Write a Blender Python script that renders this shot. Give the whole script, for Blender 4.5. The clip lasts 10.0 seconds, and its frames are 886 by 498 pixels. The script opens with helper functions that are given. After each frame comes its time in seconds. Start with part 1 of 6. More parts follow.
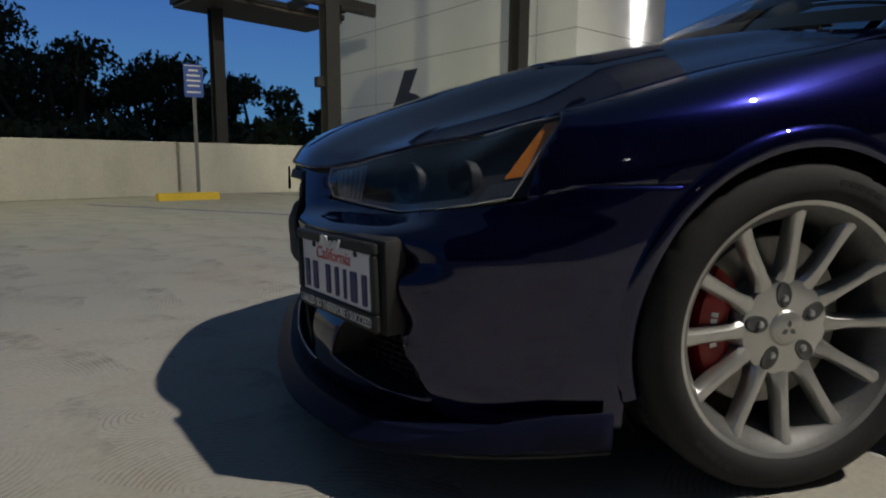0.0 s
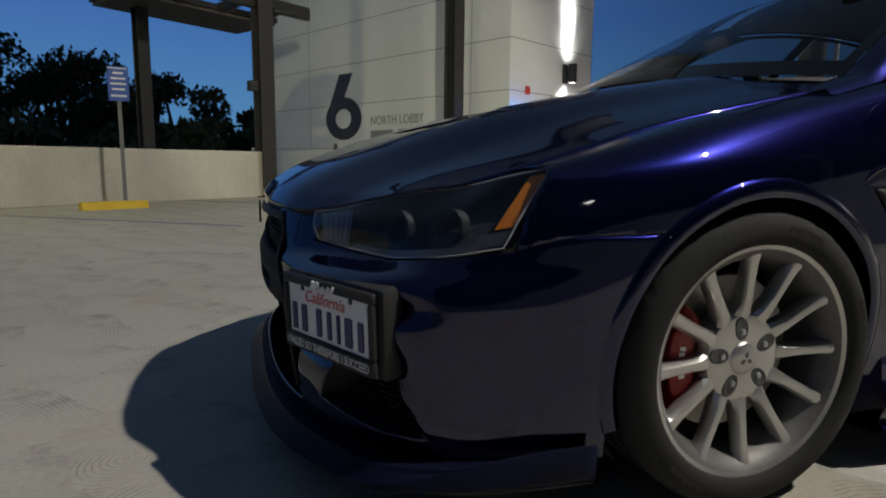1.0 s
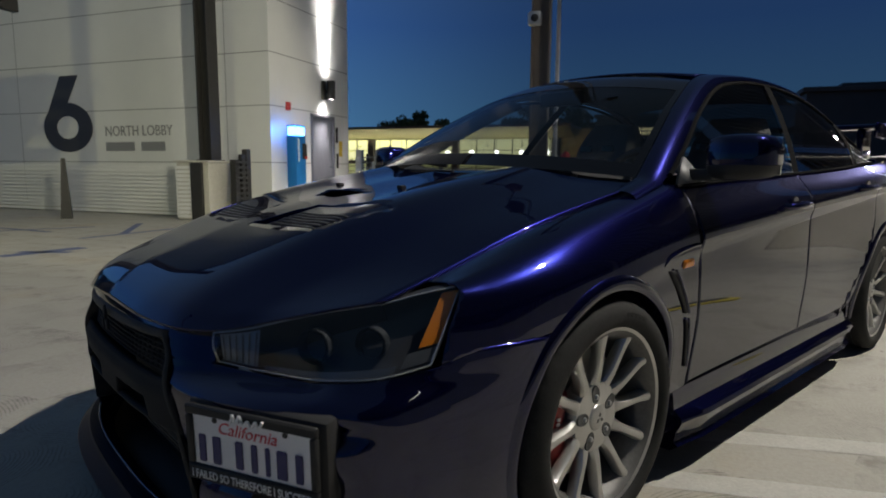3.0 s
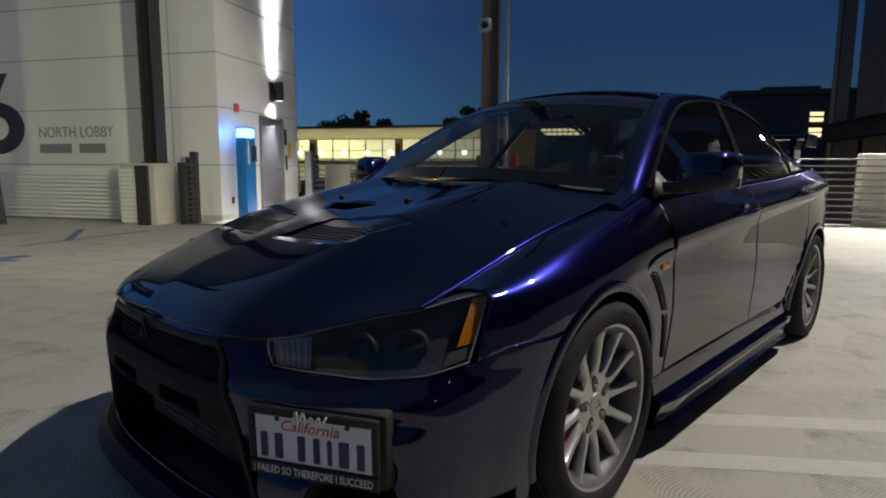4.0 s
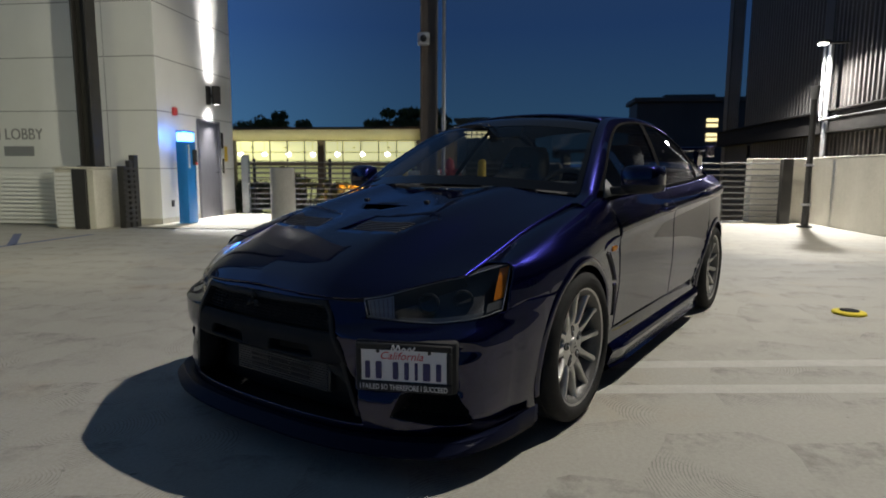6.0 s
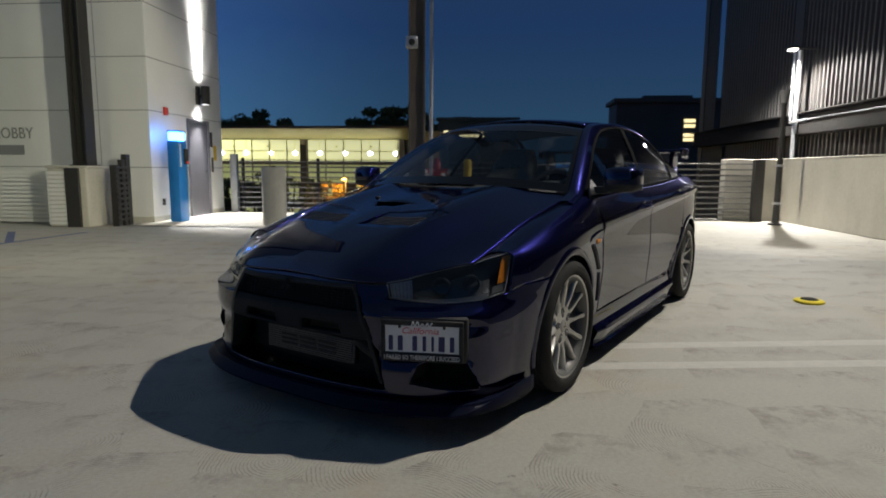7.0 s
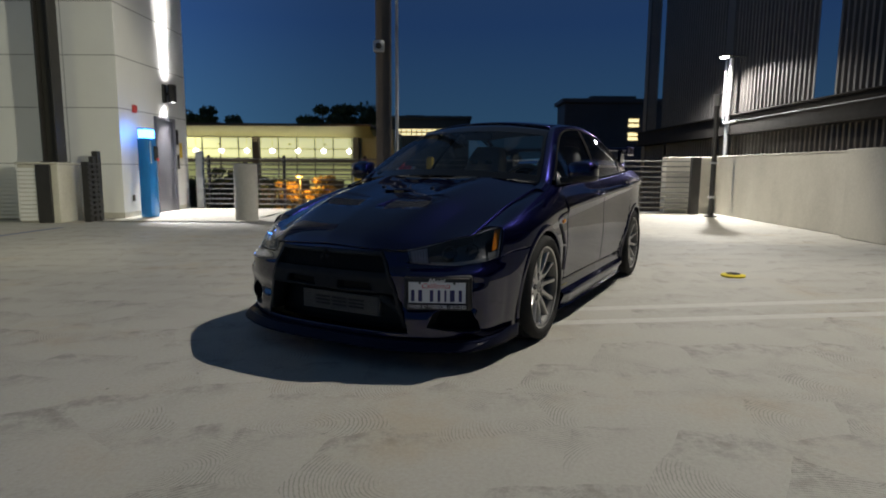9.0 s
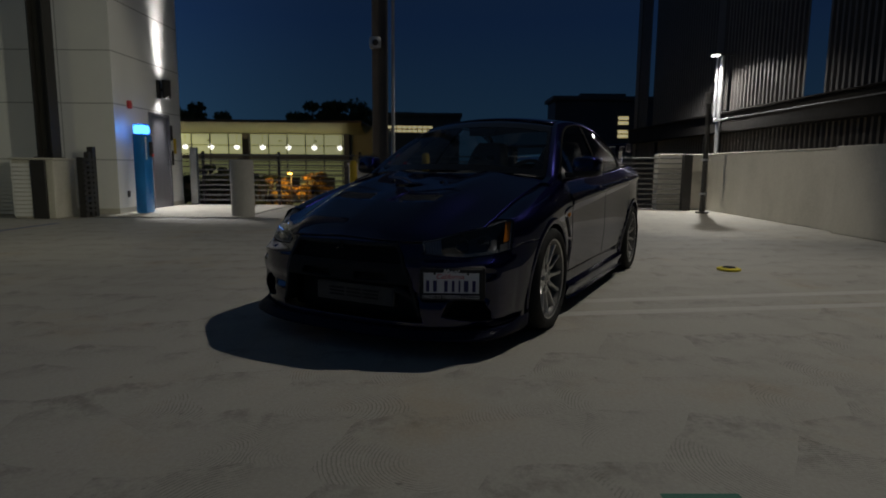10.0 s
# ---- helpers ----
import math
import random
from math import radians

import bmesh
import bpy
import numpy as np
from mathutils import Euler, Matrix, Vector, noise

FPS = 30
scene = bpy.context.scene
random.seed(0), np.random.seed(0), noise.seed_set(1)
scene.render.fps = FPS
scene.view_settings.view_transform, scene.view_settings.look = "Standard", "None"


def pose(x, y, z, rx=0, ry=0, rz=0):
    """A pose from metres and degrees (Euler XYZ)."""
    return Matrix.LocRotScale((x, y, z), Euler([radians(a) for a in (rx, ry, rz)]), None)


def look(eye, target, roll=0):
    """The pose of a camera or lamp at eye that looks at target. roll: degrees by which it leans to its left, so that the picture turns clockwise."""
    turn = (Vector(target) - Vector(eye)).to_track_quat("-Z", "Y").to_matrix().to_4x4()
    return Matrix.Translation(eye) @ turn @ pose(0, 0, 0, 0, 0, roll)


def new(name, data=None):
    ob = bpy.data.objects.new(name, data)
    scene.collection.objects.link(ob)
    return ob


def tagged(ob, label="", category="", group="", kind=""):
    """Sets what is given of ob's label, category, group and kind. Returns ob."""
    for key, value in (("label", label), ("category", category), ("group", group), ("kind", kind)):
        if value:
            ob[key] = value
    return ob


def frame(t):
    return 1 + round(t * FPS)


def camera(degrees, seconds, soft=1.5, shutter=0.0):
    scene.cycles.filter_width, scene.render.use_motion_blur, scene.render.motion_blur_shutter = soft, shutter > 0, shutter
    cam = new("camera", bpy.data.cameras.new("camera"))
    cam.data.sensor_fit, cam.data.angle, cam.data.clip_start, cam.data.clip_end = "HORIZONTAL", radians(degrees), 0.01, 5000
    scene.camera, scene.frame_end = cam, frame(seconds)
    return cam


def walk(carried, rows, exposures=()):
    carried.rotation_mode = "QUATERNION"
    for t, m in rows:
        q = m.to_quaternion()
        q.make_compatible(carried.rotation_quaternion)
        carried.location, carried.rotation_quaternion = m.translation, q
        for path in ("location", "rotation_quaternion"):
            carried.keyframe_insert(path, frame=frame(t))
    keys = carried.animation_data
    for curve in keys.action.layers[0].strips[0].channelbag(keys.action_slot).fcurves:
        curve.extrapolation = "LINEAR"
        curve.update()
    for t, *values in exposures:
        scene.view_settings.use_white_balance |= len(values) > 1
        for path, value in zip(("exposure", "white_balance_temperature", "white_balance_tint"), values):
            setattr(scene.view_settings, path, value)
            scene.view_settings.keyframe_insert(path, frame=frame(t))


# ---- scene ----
cam = camera(72.8, 10.0, 1.7)
cam.data.dof.use_dof, cam.data.dof.focus_distance, cam.data.dof.aperture_fstop = True, 2.4, 4.0
PATH = [
    (0, (0.115, 0.03, 0.638), (0.516, 1.968, 0.348), 0.5),
    (0.5, (0.058, 0.028, 0.69), (0.502, 1.956, 0.399), 0.5),
    (1, (-0.005, 0.022, 0.732), (0.61, 1.904, 0.448), 0.6),
    (1.5, (-0.074, 0.027, 0.779), (0.748, 1.828, 0.498), 0.7),
    (2, (-0.159, 0.047, 0.841), (0.854, 1.75, 0.565), 0.7),
    (2.5, (-0.241, 0.096, 0.918), (0.955, 1.676, 0.643), 0.7),
    (2.7, (-0.277, 0.113, 0.95), (0.979, 1.645, 0.677), 0.7),
    (3.8, (-0.519, 0.167, 1.006), (0.894, 1.561, 0.76), -0.1),
    (4, (-0.597, 0.159, 1.027), (0.855, 1.509, 0.763), 0.3),
    (4.5, (-0.777, 0.12, 1.048), (0.728, 1.411, 0.787), 0.4),
    (5, (-0.976, 0.091, 1.059), (0.579, 1.321, 0.798), 0.4),
    (5.5, (-1.184, 0.064, 1.057), (0.414, 1.239, 0.798), 0.3),
    (7, (-1.717, -0.081, 1.071), (-0.063, 1.013, 0.81), 0.4),
    (7.5, (-1.929, -0.114, 1.073), (-0.241, 0.926, 0.811), 0.4),
    (8, (-2.109, -0.134, 1.079), (-0.401, 0.874, 0.816), 0.4),
    (8.5, (-2.3, -0.189, 1.064), (-0.576, 0.791, 0.803), 0.4),
    (9, (-2.476, -0.229, 1.041), (-0.739, 0.727, 0.775), 0.4),
    (9.5, (-2.566, -0.208, 1.029), (-0.824, 0.737, 0.758), 0.4),
    (10, (-2.617, -0.16, 1.023), (-0.864, 0.765, 0.748), 0.5),
]
# fade towards the end of the shot
FADE = [(0.0, 0.0), (9.45, 0.0), (9.6, -0.15), (9.8, -0.75), (10.0, -1.65)]
walk(cam, [(t, look(eye, target, roll)) for t, eye, target, roll in PATH], FADE)

# ---- world and light ----
world = bpy.data.worlds.new("dusk")
scene.world = world
world.use_nodes = True
wn, wl_ = world.node_tree.nodes, world.node_tree.links
way = wn.new("ShaderNodeTexCoord")
parts = wn.new("ShaderNodeSeparateXYZ")
wl_.new(way.outputs["Generated"], parts.inputs[0])
# after-sunset sky: brighter low down and towards the west
west = wn.new("ShaderNodeVectorMath")
west.operation = "DOT_PRODUCT"
west.inputs[1].default_value = (-0.30, 0.954, 0.0)
wl_.new(way.outputs["Generated"], west.inputs[0])
height = wn.new("ShaderNodeValToRGB")
e = height.color_ramp.elements
e[0].position, e[1].position = 0.0, 0.75
e[0].color, e[1].color = (0.028, 0.079, 0.138, 1), (0.032, 0.053, 0.084, 1)
m = e.new(0.22)
m.color = (0.0142, 0.042, 0.120, 1)
wl_.new(parts.outputs[2], height.inputs[0])
glow = wn.new("ShaderNodeMapRange")
glow.interpolation_type = "SMOOTHSTEP"
glow.inputs[1].default_value, glow.inputs[2].default_value = 0.28, 1.02
glow.inputs[3].default_value, glow.inputs[4].default_value = 0.88, 3.3
wl_.new(west.outputs["Value"], glow.inputs[0])
sky = wn.new("ShaderNodeVectorMath")
sky.operation = "SCALE"
wl_.new(height.outputs[0], sky.inputs[0])
wl_.new(glow.outputs[0], sky.inputs[3])
wl_.new(sky.outputs[0], wn["Background"].inputs[0])
wn["Background"].inputs[1].default_value = 1.0


def lamp(name, kind, power, color, matrix, size=0.3, size_y=None, spot=None, blend=0.4, spread=None):
    data = bpy.data.lights.new(name, kind)
    data.energy, data.color = power, color
    if kind == "AREA":
        data.size = size
        if size_y:
            data.shape, data.size_y = "RECTANGLE", size_y
        if spread:
            data.spread = radians(spread)
    else:
        data.shadow_soft_size = size
    if kind == "SPOT":
        data.spot_size, data.spot_blend = radians(spot), blend
    ob = new(name, data)
    ob.matrix_world = matrix
    return ob


BLD = pose(4.965, 11.13, 0, 0, 0, 27.9)      # frame of the lobby tower: its near corner, u along the door face, v along the lettered face


def bw(u, v, z=0.0):
    return BLD @ Vector((u, v, z))


MAST_HEAD = Vector((6.94, -2.12, 11.04))
lamp("mast_light", "SPOT", 7700, (0.98, 0.93, 0.84), look(MAST_HEAD, (-4.2, 3.3, 0)), 0.16, spot=116, blend=1.0)
# flood lamp on the wing's face, off to the side, whose light rakes the lettered wall
FLOOD_HEAD = bw(-11.4, -13.05, 3.74)
lamp("flood_light", "SPOT", 4500, (0.96, 0.92, 0.70), look(FLOOD_HEAD - Vector((0, 0, 0.06)), bw(-0.5, 3.6, 1.5)), 0.24, spot=27, blend=0.35)
lamp("wall_lamp_light", "SPOT", 2500, (1.0, 0.97, 0.92), look(bw(3.05, -12.85, 3.66), bw(2.9, -12.45, 0)), 0.05, spot=166, blend=1.0)
lamp("sconce_up_light", "AREA", 26, (1.0, 0.97, 0.94), look(bw(1.98, -0.17, 2.89), bw(1.98, -0.02, 4.6)), 0.26, 0.14, spread=34)
lamp("sconce_up_spill", "AREA", 6, (1.0, 0.97, 0.94), look(bw(1.98, -0.17, 2.89), bw(1.98, -0.05, 4.6)), 0.2, 0.12, spread=120)
lamp("sconce_down_spill", "AREA", 5, (1.0, 0.97, 0.94), look(bw(1.92, -0.15, 2.46), bw(1.80, -0.02, 1.8)), 0.16, 0.12, spread=90)
lamp("sconce_down_light", "SPOT", 1000, (1.0, 0.97, 0.94), look(bw(1.98, -0.17, 2.44), bw(1.35, -1.25, 0)), 0.05, spot=84, blend=0.5)
# assumed lamp out of view, added as warm fill on the north parapet
WEST_FILL_HEAD = Vector((-7.5, 4.5, 8.0))
lamp("west_fill_light", "SPOT", 1750, (0.96, 0.92, 0.48), look(WEST_FILL_HEAD, (-3.2, 11.2, 0.3)), 0.16, spot=92, blend=1.0)
# added fill spot, no known fixture, to brighten the south parapet and railing
COLUMN_FILL_HEAD = Vector((7.55, 5.7, 8.2))
lamp("column_fill_light", "SPOT", 3500, (1.0, 0.92, 0.76), look(COLUMN_FILL_HEAD, bw(0.3, -11.5, 0.3)), 0.14, spot=48, blend=0.5)

# ---- materials ----
def material(name, color=(0.5, 0.5, 0.5), rough=0.5, metal=0.0, coat=0.0, spec=0.5):
    m = bpy.data.materials.new(name)
    m.use_nodes = True
    b = m.node_tree.nodes["Principled BSDF"]
    b.inputs["Base Color"].default_value = (*color, 1)
    b.inputs["Roughness"].default_value = rough
    b.inputs["Metallic"].default_value = metal
    b.inputs["Coat Weight"].default_value = coat
    b.inputs["Coat Roughness"].default_value = 0.02
    b.inputs["Specular IOR Level"].default_value = spec
    return m


def node(m, kind, **values):
    n = m.node_tree.nodes.new(kind)
    for key, value in values.items():
        if key in n.inputs:
            n.inputs[key].default_value = value
    return n


def link(m, a, b):
    m.node_tree.links.new(a, b)


def grained(m, a, b, scale=6.0, fine=80.0, bump=0.15, amount=0.5, stretch=(1, 1, 1), rough=None, dist=0.004):
    """Two scales of variation between colours a and b, roughness spread and fine relief."""
    bs = m.node_tree.nodes["Principled BSDF"]
    co = node(m, "ShaderNodeTexCoord")
    mp = node(m, "ShaderNodeMapping")
    mp.inputs["Scale"].default_value = stretch
    link(m, co.outputs["Object"], mp.inputs["Vector"])
    n1 = node(m, "ShaderNodeTexNoise", Scale=scale, Detail=6.0, Roughness=0.6)
    n2 = node(m, "ShaderNodeTexNoise", Scale=fine, Detail=4.0, Roughness=0.6)
    for n in (n1, n2):
        link(m, mp.outputs[0], n.inputs["Vector"])
    mx = node(m, "ShaderNodeMix")
    mx.data_type = "FLOAT"
    mx.inputs[0].default_value = 1 - amount
    link(m, n2.outputs["Fac"], mx.inputs[2])
    link(m, n1.outputs["Fac"], mx.inputs[3])
    ramp = node(m, "ShaderNodeValToRGB")
    ramp.color_ramp.elements[0].position, ramp.color_ramp.elements[1].position = 0.3, 0.7
    ramp.color_ramp.elements[0].color, ramp.color_ramp.elements[1].color = (*a, 1), (*b, 1)
    link(m, mx.outputs[0], ramp.inputs[0])
    link(m, ramp.outputs[0], bs.inputs["Base Color"])
    if rough:
        rr = node(m, "ShaderNodeMapRange")
        rr.inputs[3].default_value, rr.inputs[4].default_value = rough
        link(m, n1.outputs["Fac"], rr.inputs[0])
        link(m, rr.outputs[0], bs.inputs["Roughness"])
    if bump:
        bp = node(m, "ShaderNodeBump", Strength=bump, Distance=dist)
        link(m, n2.outputs["Fac"], bp.inputs["Height"])
        link(m, bp.outputs[0], bs.inputs["Normal"])
    return m


def glowing(name, color, strength):
    m = bpy.data.materials.new(name)
    m.use_nodes = True
    b = m.node_tree.nodes["Principled BSDF"]
    b.inputs["Base Color"].default_value = (*color, 1)
    b.inputs["Emission Color"].default_value = (*color, 1)
    b.inputs["Emission Strength"].default_value = strength
    return m


def pane_glass(name, tint, gloss=0.03, ior=1.5, most=0.95):
    """Thin glass: clear by its tint, with a Fresnel gloss."""
    m = bpy.data.materials.new(name)
    m.use_nodes = True
    t = m.node_tree
    t.nodes.remove(t.nodes["Principled BSDF"])
    clear = node(m, "ShaderNodeBsdfTransparent", Color=(*tint, 1))
    shine = node(m, "ShaderNodeBsdfGlossy", Roughness=gloss)
    edge = node(m, "ShaderNodeLayerWeight", Blend=0.5)
    sharp = node(m, "ShaderNodeMath")
    sharp.operation = "POWER"
    sharp.inputs[1].default_value = 4.0
    link(m, edge.outputs["Facing"], sharp.inputs[0])
    fres = node(m, "ShaderNodeMapRange")
    fres.inputs[3].default_value, fres.inputs[4].default_value = ((ior - 1) / (ior + 1)) ** 2 * 1.6, most
    link(m, sharp.outputs[0], fres.inputs[0])
    mix = node(m, "ShaderNodeMixShader")
    link(m, fres.outputs[0], mix.inputs[0])
    link(m, clear.outputs[0], mix.inputs[1])
    link(m, shine.outputs[0], mix.inputs[2])
    link(m, mix.outputs[0], t.nodes["Material Output"].inputs["Surface"])
    return m


def car_paint():
    m = material("blue_metallic_paint", (0.004, 0.004, 0.05), 0.25, 0.8, 1.0)
    b = m.node_tree.nodes["Principled BSDF"]
    b.inputs["Specular Tint"].default_value = (0.03, 0.05, 0.35, 1)
    b.inputs["Coat IOR"].default_value = 1.62
    co = node(m, "ShaderNodeTexCoord")
    fl = node(m, "ShaderNodeTexVoronoi", Scale=900.0)
    link(m, co.outputs["Object"], fl.inputs["Vector"])
    ns = node(m, "ShaderNodeTexNoise", Scale=3.0, Detail=3.0)
    link(m, co.outputs["Object"], ns.inputs["Vector"])
    rp = node(m, "ShaderNodeValToRGB")
    rp.color_ramp.elements[0].color, rp.color_ramp.elements[1].color = (0.0024, 0.0032, 0.024, 1), (0.0038, 0.0046, 0.056, 1)
    link(m, fl.outputs["Color"], rp.inputs[0])
    link(m, rp.outputs[0], b.inputs["Base Color"])
    rr = node(m, "ShaderNodeMapRange")
    rr.inputs[3].default_value, rr.inputs[4].default_value = 0.015, 0.05
    link(m, ns.outputs["Fac"], rr.inputs[0])
    link(m, rr.outputs[0], b.inputs["Coat Roughness"])
    return m


def deck_concrete():
    """Swirl-trowelled concrete: fan-shaped trowel arcs, stains and fine pores."""
    m = material("trowelled_concrete", (0.36, 0.34, 0.30), 0.8)
    b = m.node_tree.nodes["Principled BSDF"]
    co = node(m, "ShaderNodeTexCoord")
    wob = node(m, "ShaderNodeTexNoise", Scale=1.9, Detail=2.0)
    link(m, co.outputs["Object"], wob.inputs["Vector"])
    big = node(m, "ShaderNodeTexNoise", Scale=0.45, Detail=7.0, Roughness=0.62)
    fine = node(m, "ShaderNodeTexNoise", Scale=55.0, Detail=5.0, Roughness=0.7)
    for n in (big, fine):
        link(m, co.outputs["Object"], n.inputs["Vector"])
    def vec(op, a, b=None, value=None, scale=None):
        n = node(m, "ShaderNodeVectorMath")
        n.operation = op
        link(m, a, n.inputs[0])
        if b is not None:
            link(m, b, n.inputs[1])
        if value is not None:
            n.inputs[1].default_value = value
        if scale is not None:
            n.inputs[3].default_value = scale
        return n.outputs["Value" if op == "DOT_PRODUCT" else "Vector"]

    def num(op, a, b):
        n = node(m, "ShaderNodeMath")
        n.operation = op
        for k, v in enumerate((a, b)):
            if isinstance(v, float):
                n.inputs[k].default_value = v
            else:
                link(m, v, n.inputs[k])
        return n.outputs[0]

    def span(a, lo, hi, out=(0.0, 1.0)):
        n = node(m, "ShaderNodeMapRange")
        n.interpolation_type = "SMOOTHSTEP"
        n.inputs[1].default_value, n.inputs[2].default_value = lo, hi
        n.inputs[3].default_value, n.inputs[4].default_value = out
        link(m, a, n.inputs[0])
        return n.outputs[0]
    # one sweep of the trowel per cell: arcs round a point off to its side, a dark smear along its far edge
    swirl = vec("SCALE", vec("SUBTRACT", wob.outputs["Color"], value=(0.5, 0.5, 0.5)), scale=0.16)
    place = vec("ADD", co.outputs["Object"], swirl)
    cell = node(m, "ShaderNodeTexVoronoi", Scale=2.3, Randomness=0.8)
    cell.voronoi_dimensions = "2D"
    link(m, place, cell.inputs["Vector"])
    rel = vec("SUBTRACT", place, cell.outputs["Position"])
    jitter = vec("SCALE", vec("SUBTRACT", cell.outputs["Color"], value=(0.5, 0.5, 0.5)), scale=0.30)
    centre = vec("MULTIPLY", vec("ADD", vec("ADD", rel, jitter), value=(0.15, 0.05, 0)), value=(1, 1, 0))
    ring = node(m, "ShaderNodeTexWave", Scale=21.0, Distortion=2.2, Detail=3.0)
    ring.inputs["Detail Scale"].default_value = 2.0
    ring.wave_type, ring.rings_direction = "RINGS", "SPHERICAL"
    link(m, centre, ring.inputs["Vector"])
    patch = node(m, "ShaderNodeTexNoise", Scale=8.5, Detail=6.0, Roughness=0.75)
    link(m, co.outputs["Object"], patch.inputs["Vector"])
    sweep = span(vec("DOT_PRODUCT", rel, vec("SUBTRACT", cell.outputs["Color"], value=(0.5, 0.5, 0.5))), -0.02, 0.03)
    arcs_f = num("MULTIPLY", num("MULTIPLY", span(ring.outputs["Fac"], 0.58, 1.0), sweep), span(patch.outputs["Fac"], 0.33, 0.58))
    arcs = node(m, "ShaderNodeMath")
    arcs.operation = "MULTIPLY"
    arcs.inputs[1].default_value = 1.0
    link(m, arcs_f, arcs.inputs[0])
    far = span(vec("DOT_PRODUCT", rel, value=(0.95, 0.31, 0)), 0.02, 0.26)
    smear = num("MULTIPLY", far, span(patch.outputs["Fac"], 0.40, 0.68))
    ramp = node(m, "ShaderNodeValToRGB")
    e = ramp.color_ramp.elements
    e[0].position, e[1].position = 0.25, 0.75
    e[0].color, e[1].color = (0.325, 0.31, 0.27, 1), (0.435, 0.42, 0.37, 1)
    link(m, big.outputs["Fac"], ramp.inputs[0])
    mul = node(m, "ShaderNodeMix")
    mul.data_type, mul.blend_type = "RGBA", "MULTIPLY"
    mul.inputs[0].default_value = 0.5
    link(m, ramp.outputs[0], mul.inputs[6])
    fr = node(m, "ShaderNodeValToRGB")
    fr.color_ramp.elements[0].position, fr.color_ramp.elements[1].position = 0.3, 0.62
    fr.color_ramp.elements[0].color, fr.color_ramp.elements[1].color = (0.72, 0.71, 0.69, 1), (1, 1, 1, 1)
    link(m, fine.outputs["Fac"], fr.inputs[0])
    link(m, fr.outputs[0], mul.inputs[7])
    dark = node(m, "ShaderNodeMix")
    dark.data_type, dark.blend_type = "RGBA", "MULTIPLY"
    link(m, arcs.outputs[0], dark.inputs[0])
    link(m, mul.outputs[2], dark.inputs[6])
    dark.inputs[7].default_value = (0.66, 0.65, 0.64, 1)
    stain = node(m, "ShaderNodeMix")
    stain.data_type, stain.blend_type = "RGBA", "MULTIPLY"
    link(m, smear, stain.inputs[0])
    link(m, dark.outputs[2], stain.inputs[6])
    stain.inputs[7].default_value = (0.62, 0.612, 0.605, 1)
    # rusty traces and small dark spots
    rust = node(m, "ShaderNodeTexNoise", Scale=0.9, Detail=6.0, Roughness=0.65)
    spot = node(m, "ShaderNodeTexNoise", Scale=9.0, Detail=3.0, Roughness=0.6)
    for n in (rust, spot):
        link(m, co.outputs["Object"], n.inputs["Vector"])
    tone = node(m, "ShaderNodeMix")
    tone.data_type, tone.blend_type = "RGBA", "MULTIPLY"
    link(m, span(rust.outputs["Fac"], 0.52, 0.72), tone.inputs[0])
    link(m, stain.outputs[2], tone.inputs[6])
    tone.inputs[7].default_value = (0.94, 0.86, 0.76, 1)
    dots = node(m, "ShaderNodeMix")
    dots.data_type, dots.blend_type = "RGBA", "MULTIPLY"
    link(m, span(spot.outputs["Fac"], 0.70, 0.76), dots.inputs[0])
    link(m, tone.outputs[2], dots.inputs[6])
    dots.inputs[7].default_value = (0.55, 0.55, 0.54, 1)
    link(m, dots.outputs[2], b.inputs["Base Color"])
    h = node(m, "ShaderNodeMath")
    h.operation = "MULTIPLY_ADD"
    h.inputs[1].default_value = 0.8
    link(m, arcs.outputs[0], h.inputs[0])
    link(m, fine.outputs["Fac"], h.inputs[2])
    bp = node(m, "ShaderNodeBump", Strength=0.25, Distance=0.005)
    link(m, h.outputs[0], bp.inputs["Height"])
    link(m, bp.outputs[0], b.inputs["Normal"])
    rr = node(m, "ShaderNodeMapRange")
    rr.inputs[3].default_value, rr.inputs[4].default_value = 0.55, 0.9
    link(m, big.outputs["Fac"], rr.inputs[0])
    link(m, rr.outputs[0], b.inputs["Roughness"])
    return m


PAINT = car_paint()
DECK = deck_concrete()
PARAPET = grained(material("cast_concrete", rough=0.85), (0.38, 0.362, 0.31), (0.58, 0.56, 0.49), 1.3, 40, 0.25, 0.35, (1, 1, 0.45))
TOWER = grained(material("painted_wall_panel", rough=0.6), (0.66, 0.66, 0.65), (0.74, 0.74, 0.72), 0.8, 60, 0.08, 0.3)
JOINT_DARK = material("dirty_crack", (0.10, 0.095, 0.085), 0.9)
JOINT = material("joint_sealant", (0.30, 0.30, 0.30), 0.8)
STEEL = grained(material("dark_painted_steel", rough=0.55), (0.018, 0.017, 0.016), (0.032, 0.030, 0.028), 5, 60, 0.1, 0.4)
STEEL_MATT = grained(material("matt_dark_steel", rough=0.85, spec=0.12), (0.014, 0.013, 0.012), (0.024, 0.022, 0.021), 5, 60, 0.1, 0.4)
STEEL_BROWN = grained(material("weathered_bronze_steel", rough=0.55), (0.055, 0.046, 0.038), (0.09, 0.076, 0.064), 3, 50, 0.1, 0.4)
COLUMN = grained(material("bronze_column_paint", rough=0.55), (0.12, 0.102, 0.085), (0.17, 0.147, 0.125), 3, 50, 0.1, 0.4)
GALV = grained(material("galvanised_steel", rough=0.4, metal=0.8), (0.42, 0.43, 0.44), (0.6, 0.61, 0.62), 9, 70, 0.05, 0.4)
RAIL = grained(material("grey_painted_rail", rough=0.45), (0.12, 0.12, 0.123), (0.17, 0.17, 0.174), 6, 60, 0.05, 0.4)
